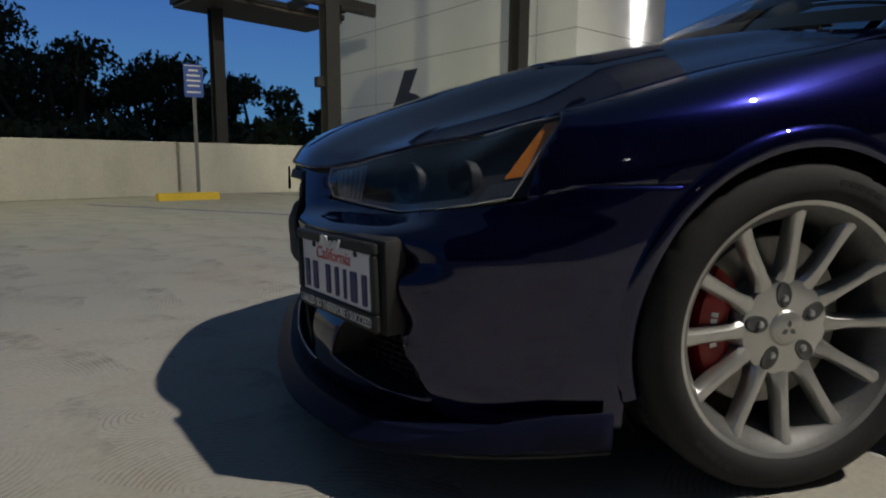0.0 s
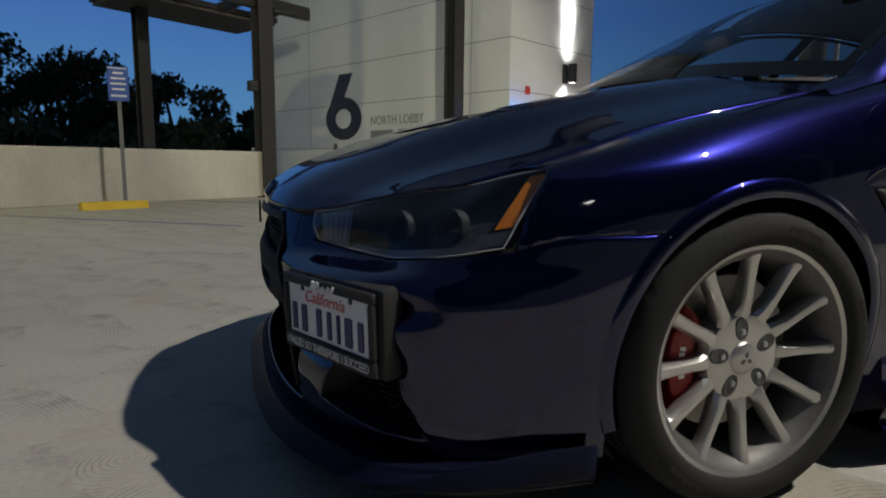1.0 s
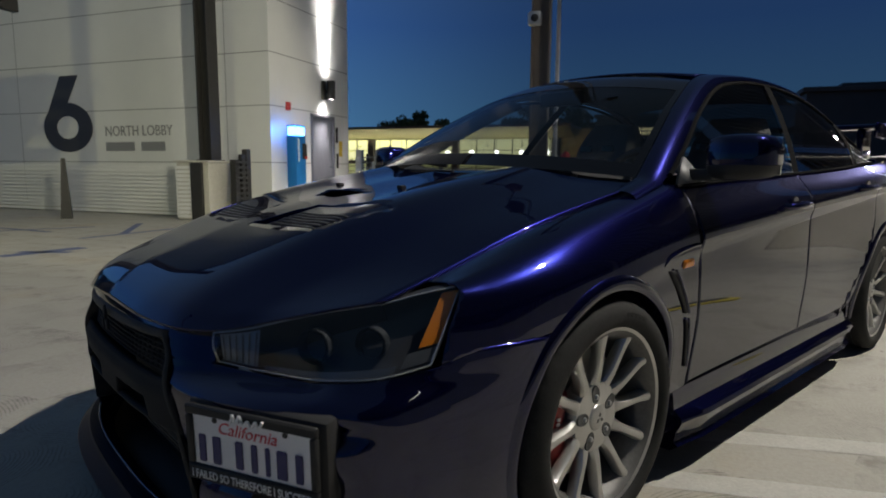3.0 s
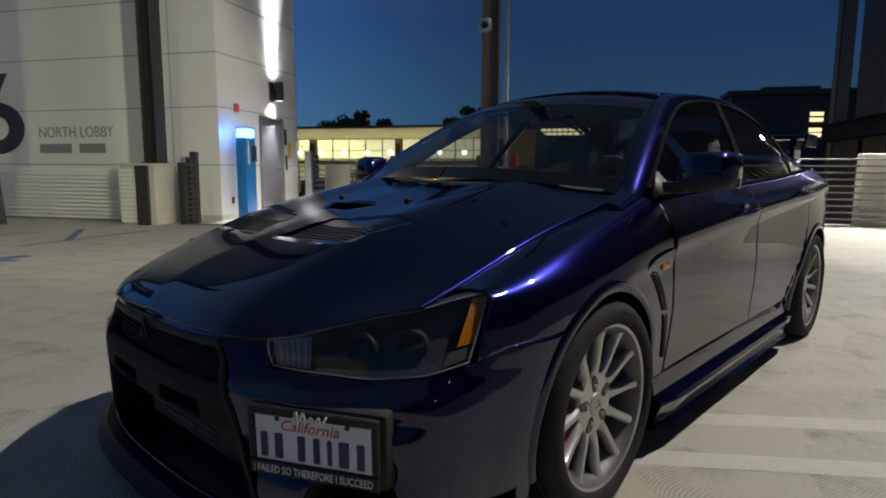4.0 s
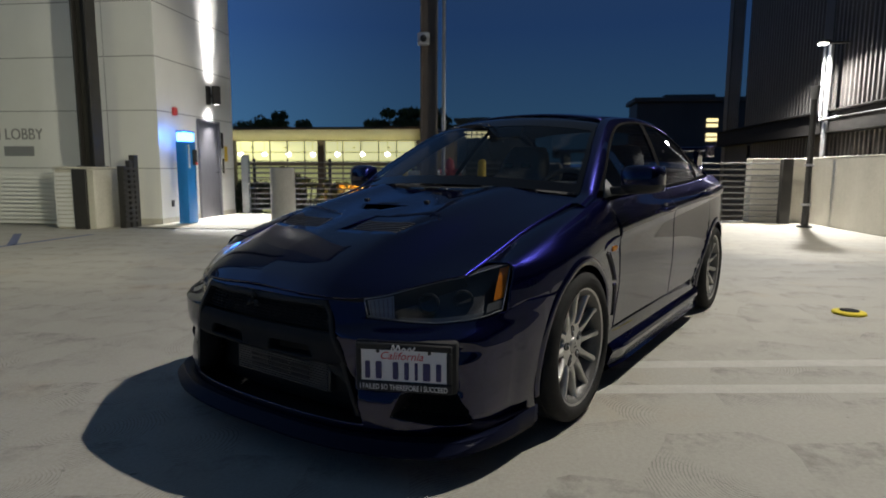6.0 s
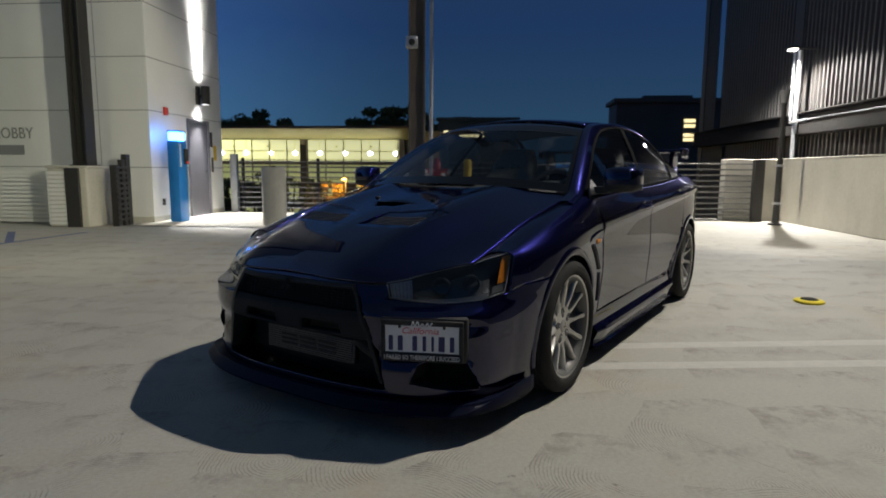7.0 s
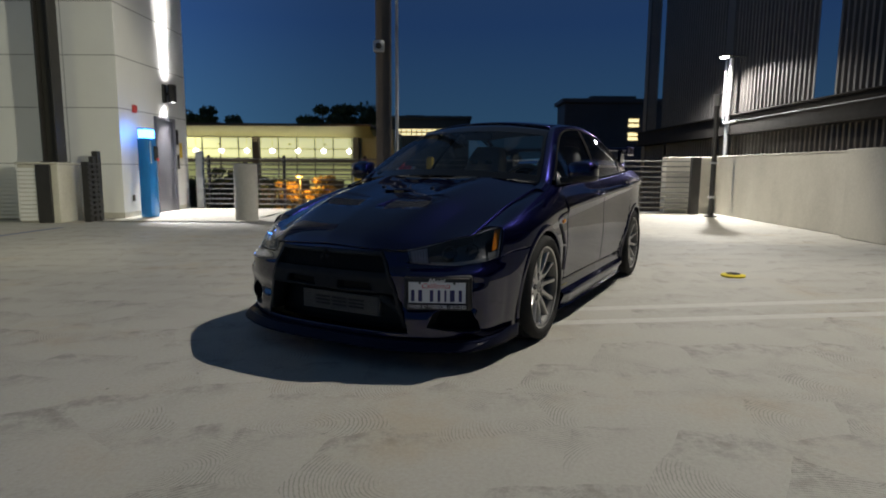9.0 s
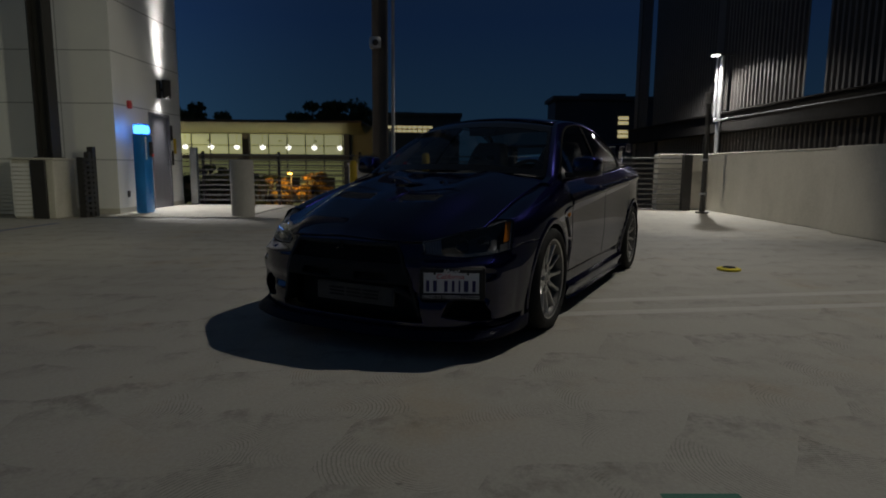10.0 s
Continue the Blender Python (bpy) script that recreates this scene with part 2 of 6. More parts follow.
SCREEN = grained(material("corrugated_screen_metal", rough=0.5, metal=0.3), (0.050, 0.046, 0.044), (0.076, 0.070, 0.066), 1.2, 30, 0.05, 0.4)
DOOR = grained(material("brushed_door_steel", rough=0.38, metal=0.6), (0.16, 0.16, 0.19), (0.24, 0.24, 0.27), 2, 50, 0.04, 0.4, (1, 1, 0.1))
PHONE_BLUE = grained(material("blue_enamel", rough=0.35), (0.012, 0.14, 0.42), (0.018, 0.18, 0.50), 3, 60, 0.03, 0.3)
RED = grained(material("red_enamel", rough=0.4), (0.45, 0.03, 0.03), (0.55, 0.05, 0.04), 8, 60, 0.02, 0.3)
YELLOW = grained(material("yellow_kerb_paint", rough=0.7), (0.55, 0.36, 0.02), (0.70, 0.48, 0.04), 6, 60, 0.15, 0.4)
PAD_YELLOW = grained(material("lemon_foam", rough=0.8), (0.62, 0.50, 0.02), (0.78, 0.64, 0.04), 20, 90, 0.2, 0.4)
WHITE_LINE = grained(material("worn_white_line_paint", rough=0.75), (0.36, 0.35, 0.315), (0.49, 0.48, 0.44), 14, 90, 0.15, 0.55)
BLUE_LINE = grained(material("worn_blue_line_paint", rough=0.75), (0.05, 0.075, 0.20), (0.14, 0.16, 0.24), 9, 90, 0.15, 0.5)
GREEN_LINE = grained(material("worn_green_paint", rough=0.75), (0.02, 0.13, 0.09), (0.05, 0.20, 0.14), 9, 90, 0.15, 0.5)
LETTER = material("dark_grey_letter_paint", (0.045, 0.045, 0.05), 0.5)
LETTER_THIN = material("grey_letter_paint", (0.24, 0.24, 0.245), 0.5)
SIGN_BLUE = grained(material("blue_sign_sheet", rough=0.4), (0.05, 0.10, 0.35), (0.06, 0.12, 0.40), 6, 60, 0.02, 0.3)
SIGN_WHITE = material("white_sign_sheet", (0.7, 0.7, 0.7), 0.4)
BLACK = grained(material("black_plastic", rough=0.55, spec=0.25), (0.022, 0.022, 0.023), (0.034, 0.034, 0.035), 20, 300, 0.1, 0.5)
MATT_BLACK = grained(material("matt_black_plastic", rough=0.75, spec=0.16), (0.016, 0.016, 0.017), (0.026, 0.026, 0.027), 20, 300, 0.1, 0.5)
GLASS_BLACK = material("black_glass_band", (0.004, 0.004, 0.005), 0.03)
GLOSS_BLACK = material("gloss_black", (0.006, 0.006, 0.007), 0.2, 0, 0.3)
LIP = grained(material("dark_lip_paint", rough=0.45, coat=0.0, spec=0.09), (0.004, 0.006, 0.018), (0.007, 0.009, 0.028), 20, 300, 0.02, 0.5)
BOWL = material("dark_lamp_bowl", (0.055, 0.055, 0.058), 0.3, 0.4)
TRIM_BLACK = material("black_window_trim", (0.007, 0.007, 0.008), 0.9, spec=0.04)
SEAL = material("rubber_seal", (0.018, 0.018, 0.018), 0.85, spec=0.2)
RUBBER = grained(material("tyre_rubber", rough=0.8, spec=0.25), (0.018, 0.018, 0.018), (0.030, 0.029, 0.028), 14, 160, 0.2, 0.5)
ALLOY = grained(material("silver_alloy", rough=0.33, metal=0.85), (0.50, 0.49, 0.47), (0.60, 0.59, 0.57), 10, 200, 0.02, 0.4)
# darker alloy: the shade behind the spokes is put into its grey
BARREL = grained(material("shaded_alloy", rough=0.55, metal=0.5), (0.10, 0.098, 0.095), (0.17, 0.166, 0.16), 12, 120, 0.05, 0.5)
# grey that holds the shade of the deep lug pockets
POCKET = material("shaded_pocket_alloy", (0.10, 0.10, 0.10), 0.5, 0.4)
DISC = grained(material("brake_disc_iron", rough=0.4, metal=0.8), (0.30, 0.28, 0.25), (0.42, 0.40, 0.36), 12, 90, 0.05, 0.5)
CALIPER = material("red_caliper_paint", (0.30, 0.012, 0.012), 0.35)
CHROME = material("chrome", (0.75, 0.75, 0.76), 0.08, 1.0)
AMBER = material("amber_reflector", (0.70, 0.22, 0.02), 0.15, 0, 0.8)
LENS = pane_glass("smoked_headlight_lens", (0.82, 0.84, 0.87), 0.02, 1.5)
CORNER = material("grey_corner_plastic", (0.10, 0.10, 0.105), 0.5)
WINDSHIELD = pane_glass("windscreen_glass", (0.92, 0.95, 0.95), 0.01, 1.38, 0.6)
REAR_GLASS = pane_glass("dark_tinted_rear_glass", (0.16, 0.17, 0.18), 0.01, 1.5)
SIDE_GLASS = pane_glass("dark_tinted_side_glass", (0.50, 0.52, 0.54), 0.01, 1.5)
FABRIC = grained(material("black_seat_cloth", rough=0.9), (0.15, 0.15, 0.154), (0.23, 0.23, 0.236), 30, 240, 0.3, 0.5)
DASH = grained(material("dashboard_vinyl", rough=0.7), (0.028, 0.028, 0.03), (0.045, 0.045, 0.048), 20, 260, 0.3, 0.5)
PLATE = grained(material("plate_reflective_sheet", rough=0.35), (0.70, 0.71, 0.73), (0.76, 0.77, 0.79), 12, 200, 0.02, 0.4)
PLATE_INK = material("plate_navy_ink", (0.03, 0.03, 0.12), 0.5)
PLATE_RED = material("plate_red_script", (0.55, 0.03, 0.05), 0.5)
WHITE_INK = material("white_frame_lettering", (0.75, 0.75, 0.75), 0.5)
INTERCOOLER = grained(material("intercooler_aluminium", rough=0.4, metal=0.7), (0.08, 0.08, 0.08), (0.14, 0.14, 0.14), 20, 120, 0.1, 0.5)
FAR_DARK = grained(material("far_building_cladding", rough=0.7), (0.045, 0.045, 0.05), (0.07, 0.07, 0.075), 0.3, 6, 0.0, 0.3)
EAVE = grained(material("bronze_eave_panel", rough=0.5), (0.19, 0.185, 0.11), (0.26, 0.25, 0.15), 0.4, 8, 0.0, 0.3)
EARTH = grained(material("dark_ground", rough=0.95), (0.03, 0.035, 0.025), (0.06, 0.06, 0.045), 0.05, 1.5, 0.0, 0.4)
BARK = grained(material("bark", rough=0.9), (0.04, 0.032, 0.025), (0.08, 0.065, 0.05), 3, 30, 0.3, 0.5)
LEAF = grained(material("dark_foliage", rough=0.8), (0.025, 0.04, 0.018), (0.06, 0.08, 0.035), 0.8, 9, 0.0, 0.5)
# leaf colour with the street lamp's orange light put into it
LEAF_WARM = grained(material("lamp_orange_foliage", rough=0.8), (0.22, 0.13, 0.02), (0.38, 0.25, 0.05), 0.8, 9, 0.0, 0.5)
LAMP_WHITE = glowing("lamp_white", (1.0, 0.97, 0.93), 11)
LAMP_BLUE = glowing("lamp_blue", (0.06, 0.28, 1.0), 14)
# the hall's room light is put into these two wall colours as glow
ROOM_GLOW = glowing("glowing_room_wall", (0.90, 0.91, 0.50), 0.62)
ROOM_DIM = glowing("dim_glowing_wall", (0.62, 0.66, 0.30), 0.32)
ROOM_LAMP = glowing("room_lamp", (1.0, 0.98, 0.85), 7)
WINDOW_GLOW = glowing("lit_window", (1.0, 0.85, 0.45), 1.3)

# ---- building helpers ----
def as_mesh(name, bm, mat=None, smooth=True):
    bmesh.ops.recalc_face_normals(bm, faces=bm.faces)
    me = bpy.data.meshes.new(name)
    bm.to_mesh(me)
    bm.free()
    if mat:
        me.materials.append(mat)
    if smooth:
        me.polygons.foreach_set("use_smooth", [True] * len(me.polygons))
        me.set_sharp_from_angle(angle=radians(38))
    return me


def part(name, bm, mat, parent, label="", smooth=True):
    ob = new(name, as_mesh(name, bm, mat, smooth))
    ob.parent = parent
    if label:
        ob["label"] = label
    return ob


def thing(name, label, category, matrix=None, bm=None, mat=None, group="", kind=""):
    ob = new(name, as_mesh(name, bm, mat) if bm else None)
    if matrix is not None:
        ob.matrix_world = matrix
    return tagged(ob, label, category, group, kind)


def add(bm, other, m=None):
    """Joins the bmesh other into bm and frees it."""
    me = bpy.data.meshes.new("tmp")
    other.to_mesh(me)
    other.free()
    if m is not None:
        me.transform(m)
    bm.from_mesh(me)
    bpy.data.meshes.remove(me)
    return bm


def box(x0, x1, y0, y1, z0, z1, bevel=0.0, bm=None, m=None, seg=1):
    b = bmesh.new()
    bmesh.ops.create_cube(b, size=1)
    for v in b.verts:
        v.co = Vector(((x0 + x1) / 2 + v.co.x * (x1 - x0), (y0 + y1) / 2 + v.co.y * (y1 - y0), (z0 + z1) / 2 + v.co.z * (z1 - z0)))
    if bevel:
        bmesh.ops.bevel(b, geom=list(b.edges), offset=bevel, segments=seg, affect="EDGES", profile=0.5)
    if bm is None and m is None:
        return b
    return add(bm if bm is not None else bmesh.new(), b, m)


def tube(pts, r, n=10, bm=None, closed=False):
    """A round bar along pts; r a radius or one for each point."""
    bm = bm or bmesh.new()
    pts = [Vector(p) for p in pts]
    rings = []
    for i, p in enumerate(pts):
        a, b = pts[max(i - 1, 0)], pts[min(i + 1, len(pts) - 1)]
        if closed:
            a, b = pts[i - 1], pts[(i + 1) % len(pts)]
        d = (b - a).normalized()
        s = d.orthogonal().normalized() if abs(d.z) > 0.95 else d.cross(Vector((0, 0, 1))).normalized()
        t = d.cross(s)
        rr = r[i] if isinstance(r, (list, tuple)) else r
        rings.append([bm.verts.new(p + rr * (math.cos(k * 2 * math.pi / n) * s + math.sin(k * 2 * math.pi / n) * t)) for k in range(n)])
    for a, b in zip(rings, rings[1:] + ([rings[0]] if closed else [])):
        for k in range(n):
            bm.faces.new((a[k], a[(k + 1) % n], b[(k + 1) % n], b[k]))
    if not closed:
        bm.faces.new(rings[0][::-1])
        bm.faces.new(rings[-1])
    return bm


def lathe(profile, n=48, axis="z", bm=None, close=False):
    """Turns (radius, height) points about z, or about y for wheels."""
    bm = bm or bmesh.new()
    rings = []
    for r, h in profile:
        ring = []
        for k in range(n):
            a = 2 * math.pi * k / n
            ring.append(bm.verts.new((r * math.cos(a), r * math.sin(a), h) if axis == "z" else (r * math.cos(a), h, r * math.sin(a))))
        rings.append(ring)
    for a, b in zip(rings, rings[1:] + ([rings[0]] if close else [])):
        for k in range(n):
            bm.faces.new((a[k], a[(k + 1) % n], b[(k + 1) % n], b[k]))
    return bm


def spline(pts, n):
    """n points along a Catmull-Rom curve through pts."""
    p = [Vector(q) for q in pts]
    if len(p) == 2:
        return [p[0].lerp(p[1], i / (n - 1)) for i in range(n)]
    out = []
    for i in range(n):
        t = i / (n - 1) * (len(p) - 1)
        k = min(int(t), len(p) - 2)
        f = t - k
        b, c = p[k], p[k + 1]
        a = p[k - 1] if k else 2 * b - c
        d = p[k + 2] if k + 2 < len(p) else 2 * c - b
        out.append(0.5 * (2 * b + (c - a) * f + (2 * a - 5 * b + 4 * c - d) * f * f + (3 * b - a - 3 * c + d) * f ** 3))
    return out


def grid(rows, bm=None):
    """A sheet of quads over rows of points."""
    bm = bm or bmesh.new()
    vs = [[bm.verts.new(p) for p in row] for row in rows]
    for a, b in zip(vs, vs[1:]):
        for k in range(len(a) - 1):
            bm.faces.new((a[k], a[k + 1], b[k + 1], b[k]))
    return bm


def loft(curves, nu, nv):
    cs = [spline(c, nu) for c in curves]
    return grid([spline([c[i] for c in cs], nv) for i in range(nu)])


def interp(x, xs, ys):
    """Monotone smooth interpolation."""
    if x <= xs[0]:
        return ys[0]
    if x >= xs[-1]:
        return ys[-1]
    k = max(i for i in range(len(xs) - 1) if xs[i] <= x)
    d = [(ys[i + 1] - ys[i]) / (xs[i + 1] - xs[i]) for i in range(len(xs) - 1)]

    def slope(i):
        if i == 0:
            return d[0]
        if i == len(xs) - 1:
            return d[-1]
        return 0.0 if d[i - 1] * d[i] <= 0 else 2 * d[i - 1] * d[i] / (d[i - 1] + d[i])
    h = xs[k + 1] - xs[k]
    t = (x - xs[k]) / h
    return ((1 + 2 * t) * (1 - t) ** 2 * ys[k] + t * (1 - t) ** 2 * h * slope(k) + t * t * (3 - 2 * t) * ys[k + 1] + t * t * (t - 1) * h * slope(k + 1))


def inside(p, poly):
    x, y = p
    hit = False
    for (x0, y0), (x1, y1) in zip(poly, poly[1:] + poly[:1]):
        if (y0 > y) != (y1 > y) and x < (x1 - x0) * (y - y0) / (y1 - y0) + x0:
            hit = not hit
    return hit


def clip(bm, poly, axes=(0, 2), keep=True, where=None):
    """Cuts the sheet along the outline of poly, drawn in two axes, and keeps what lies inside it, or outside."""
    i, j = axes
    for (x0, y0), (x1, y1) in zip(poly, poly[1:] + poly[:1]):
        co, no = [0, 0, 0], [0, 0, 0]
        co[i], co[j] = x0, y0
        no[i], no[j] = y1 - y0, x0 - x1
        lo = (min(x0, x1) - 0.03, min(y0, y1) - 0.03)
        hi = (max(x0, x1) + 0.03, max(y0, y1) + 0.03)
        near = []
        for f in bm.faces:
            a = [v.co[i] for v in f.verts]
            b = [v.co[j] for v in f.verts]
            if max(a) > lo[0] and min(a) < hi[0] and max(b) > lo[1] and min(b) < hi[1]:
                near.append(f)
        geom = list({e for f in near for e in f.edges}) + near + list({v for f in near for v in f.verts})
        bmesh.ops.bisect_plane(bm, geom=geom, plane_co=co, plane_no=no, dist=1e-5)
    bad = []
    for f in bm.faces:
        c = f.calc_center_median()
        if where and not where(c):
            continue
        if inside((c[i], c[j]), poly) != keep:
            bad.append(f)
    bmesh.ops.delete(bm, geom=bad, context="FACES")
    return bm


def mirrored(bm):
    """Adds the other side of the car."""
    o = bm.copy()
    bmesh.ops.scale(o, vec=(1, -1, 1), verts=o.verts)
    bmesh.ops.reverse_faces(o, faces=o.faces)
    add(bm, o)
    bmesh.ops.remove_doubles(bm, verts=[v for v in bm.verts if abs(v.co.y) < 1e-4], dist=2e-4)
    return bm


def flip(bm):
    bmesh.ops.scale(bm, vec=(1, -1, 1), verts=bm.verts)
    bmesh.ops.reverse_faces(bm, faces=bm.faces)
    return bm


def thick(ob, t=0.004, offset=-1):
    m = ob.modifiers.new("thickness", "SOLIDIFY")
    m.thickness, m.offset = t, offset
    return ob


def lettering(name, text, height, mat, parent, m, width=None, extrude=0.002, bold=0.0, shear=0.0):
    """Raised letters of the built-in font, turned into a mesh."""
    cu = bpy.data.curves.new(name, "FONT")
    cu.body, cu.align_x, cu.extrude, cu.offset, cu.shear = text, "CENTER", 0.0, bold, shear
    cu.resolution_u = 3
    tmp = bpy.data.objects.new("tmp", cu)
    scene.collection.objects.link(tmp)
    dg = bpy.context.evaluated_depsgraph_get()
    me = bpy.data.meshes.new_from_object(tmp.evaluated_get(dg))
    bpy.data.objects.remove(tmp)
    co = np.array([v.co[:] for v in me.vertices])
    lo, hi = co.min(0), co.max(0)
    s = height / (hi[1] - lo[1])
    sx = s if width is None else width / (hi[0] - lo[0])
    me.transform(Matrix.Diagonal((sx, s, 1, 1)) @ Matrix.Translation((-(lo[0] + hi[0]) / 2, -(lo[1] + hi[1]) / 2, 0)))
    b = bmesh.new()
    b.from_mesh(me)
    bpy.data.meshes.remove(me)
    r = bmesh.ops.extrude_face_region(b, geom=list(b.faces))
    bmesh.ops.translate(b, verts=[g for g in r["geom"] if isinstance(g, bmesh.types.BMVert)], vec=(0, 0, extrude))
    ob = part(name, b, mat, parent, smooth=False)
    ob.matrix_local = m
    return ob

# ---- the deck and its edges ----
def structure(name, bm, mat, matrix=BLD, label="", category="", smooth=False):
    ob = new(name, as_mesh(name, bm, mat, smooth))
    ob.matrix_world = matrix
    return tagged(ob, label, category, kind="structure")


structure("floor", box(-45, 3.25, -13.25, 30, -0.6, 0.0), DECK, label="swirl-trowelled grey concrete parking deck", category="deck")
ground_bm = grid([[(x, y, -17.0) for x in np.linspace(-1500, 1500, 9)] for y in np.linspace(-1500, 1500, 9)])
structure("ground", ground_bm, EARTH, Matrix(), "dark ground far below the deck", "ground")

# parapet behind the parking sign, ending in a pilaster by the dark column
NORTH = pose(0.36, 13.14, 0, 0, 0, 34)
structure("wall_north", box(-40, 0.0, -0.12, 0.12, 0, 0.92, 0.012), PARAPET, NORTH, label="weathered cast concrete parapet", category="parapet")
structure("wall_north_pilaster", box(-2.98, -2.68, 4.47, 4.72, 0, 1.02, 0.012), PARAPET, label="concrete end pilaster of the parapet", category="pilaster")
# parapet on the far side, with a deeper length near the lamps
structure("wall_south", box(-2.30, 3.1, -13.18, -12.88, 0, 1.345, 0.012), PARAPET, label="pale cast concrete parapet under a lamp", category="parapet")
structure("wall_south_near", box(-45, -2.302, -13.3, -12.70, 0, 1.385, 0.012), PARAPET, label="thicker length of pale concrete parapet", category="parapet")
structure("wall_east_pilaster", box(2.78, 3.1, -12.877, -11.68, 0, 1.35, 0.012), PARAPET, label="short concrete pilaster wall behind the railing", category="pilaster")
structure("trim_coping", box(-2.30, 3.12, -13.2, -12.86, 1.349, 1.372, 0.008), PARAPET, label="concrete coping of the parapet", category="coping")
# deck edge slab under the tower door
structure("floor_slab_apron", box(-0.6, 3.1, -2.6, -0.02, 0.003, 0.02, 0.005), PARAPET, label="paler concrete apron in front of the lobby door", category="slab")


# ---- lobby tower ----
def tower():
    t = thing("lobby_tower", "pale panelled stair tower with a lettered wall and a steel door", "building", BLD)
    t["kind"] = "structure"
    top, deep = 11.0, 9.6
    w = box(0, 3.0, 0, deep, 0.12, top)
    part("wall", w, TOWER, t, smooth=False)
    part("plinth", box(-0.012, 3.012, -0.012, deep, 0, 0.119), PARAPET, t, "concrete plinth", smooth=False)
    part("roof", box(-0.15, 3.15, -0.15, deep + 0.15, top + 0.002, top + 0.25, 0.02), STEEL, t)
    # panel joints: dark sealant strips, 4 mm proud of nothing but the groove itself
    for z in (1.08, 2.17, 3.17, 4.17, 5.17, 6.17, 7.17, 8.17, 9.17):
        b = bmesh.new()
        box(-0.004, -0.0005, -0.004, deep, z - 0.009, z + 0.009, bm=b)
        box(-0.004, 3.004, -0.004, -0.0005, z - 0.009, z + 0.009, bm=b)
        part("joint", b, JOINT, t, smooth=False)
    for v in (1.02, 6.9):
        part("joint", box(-0.004, -0.0005, v - 0.007, v + 0.007, 0.12, top), JOINT, t, smooth=False)
    # door of the lobby
    d = part("door_leaf", box(1.44, 2.22, -0.03, -0.002, 0.02, 2.07, 0.006), DOOR, t, "brushed grey steel door")
    f = bmesh.new()
    box(1.375, 1.435, -0.06, -0.001, 0.0, 2.13, 0.006, f)
    box(2.225, 2.285, -0.06, -0.001, 0.0, 2.13, 0.006, f)
    box(1.375, 2.285, -0.058, -0.001, 2.075, 2.13, 0.006, f)
    part("door_frame", f, DOOR, t, "grey steel door frame")
    part("door_handle", tube([(2.12, -0.03, 1.0), (2.12, -0.075, 1.0), (2.00, -0.075, 1.0)], 0.011), CHROME, d)
    # lettering on the long face
    face = Matrix(((0, 0, -1, -0.004), (-1, 0, 0, 0), (0, 1, 0, 0), (0, 0, 0, 1)))
    # the figure: an oval ring with a straight slanting stem
    fig = bmesh.new()
    n, ring_at = 64, face @ Matrix.Translation((-5.39, 1.29, 0))
    rows = []
    for k in range(n + 1):
        a = 2 * math.pi * k / n
        ca, sa = math.cos(a), math.sin(a)
        rows.append([(0.34 * ca, 0.54 + 0.25 * sa, 0.0), (0.34 * ca, 0.54 + 0.25 * sa, 0.012), (0.75 * ca, 0.54 + 0.54 * sa, 0.012), (0.75 * ca, 0.54 + 0.54 * sa, 0.0)])
    grid(rows, fig)
    stem = [(-0.15, 1.66), (0.40, 1.66), (0.02, 1.04), (-0.30, 0.70), (-0.74, 0.60)]
    for z in (0.0, 0.010):
        fig.faces.new([fig.verts.new((x, y, z)) for x, y in stem])
    for (x0, y0), (x1, y1) in zip(stem, stem[1:] + stem[:1]):
        fig.faces.new([fig.verts.new(p) for p in ((x0, y0, 0), (x1, y1, 0), (x1, y1, 0.010), (x0, y0, 0.010))])
    part("level_number", fig, LETTER, t, "dark grey figure six", smooth=False).matrix_local = ring_at
    lettering("lettering", "NORTH LOBBY", 0.215, LETTER_THIN, t, face @ Matrix.Translation((-3.335, 1.735, 0)), width=1.86, extrude=0.008)
    for k, (v0, v1) in enumerate(((4.28, 3.46), (3.27, 2.62))):
        part("lettering_bar", box(-0.012, -0.004, v1, v0, 1.31, 1.50, 0.004), LETTER_THIN, t)
    # switch plate and conduit
    part("switch_plate", box(0.32, 0.39, -0.03, -0.001, 0.33, 0.46, 0.005), STEEL, t)
    part("push_plate", box(2.43, 2.47, -0.04, -0.001, 0.98, 1.32, 0.006), STEEL, t)
    part("card_reader", box(2.40, 2.44, -0.05, -0.001, 1.55, 1.90, 0.008), STEEL, t)
    return t


tower()


def sconce():
    s = thing("wall_sconce", "dark cylindrical up and down wall light above the door", "wall lamp", BLD @ Matrix.Translation((1.98, 0, 2.665)))
    part("back_plate", box(-0.16, -0.02, -0.05, -0.001, -0.2, 0.2, 0.006), STEEL, s)
    part("housing", lathe([(0.075, -0.19), (0.092, -0.185), (0.092, 0.205), (0.075, 0.21)], 28), STEEL, s).location = (0.0, -0.16, 0)
    part("arm", box(-0.03, 0.03, -0.08, -0.002, -0.03, 0.03, 0.005), STEEL, s)
    part("lens", lathe([(0.0, -0.182), (0.074, -0.182)], 28), LAMP_WHITE, s, "glowing white lens").location = (0, -0.16, 0)
    part("lens", lathe([(0.0, 0.203), (0.074, 0.203)], 28), LAMP_WHITE, s, "glowing white lens").location = (0, -0.16, 0)


sconce()


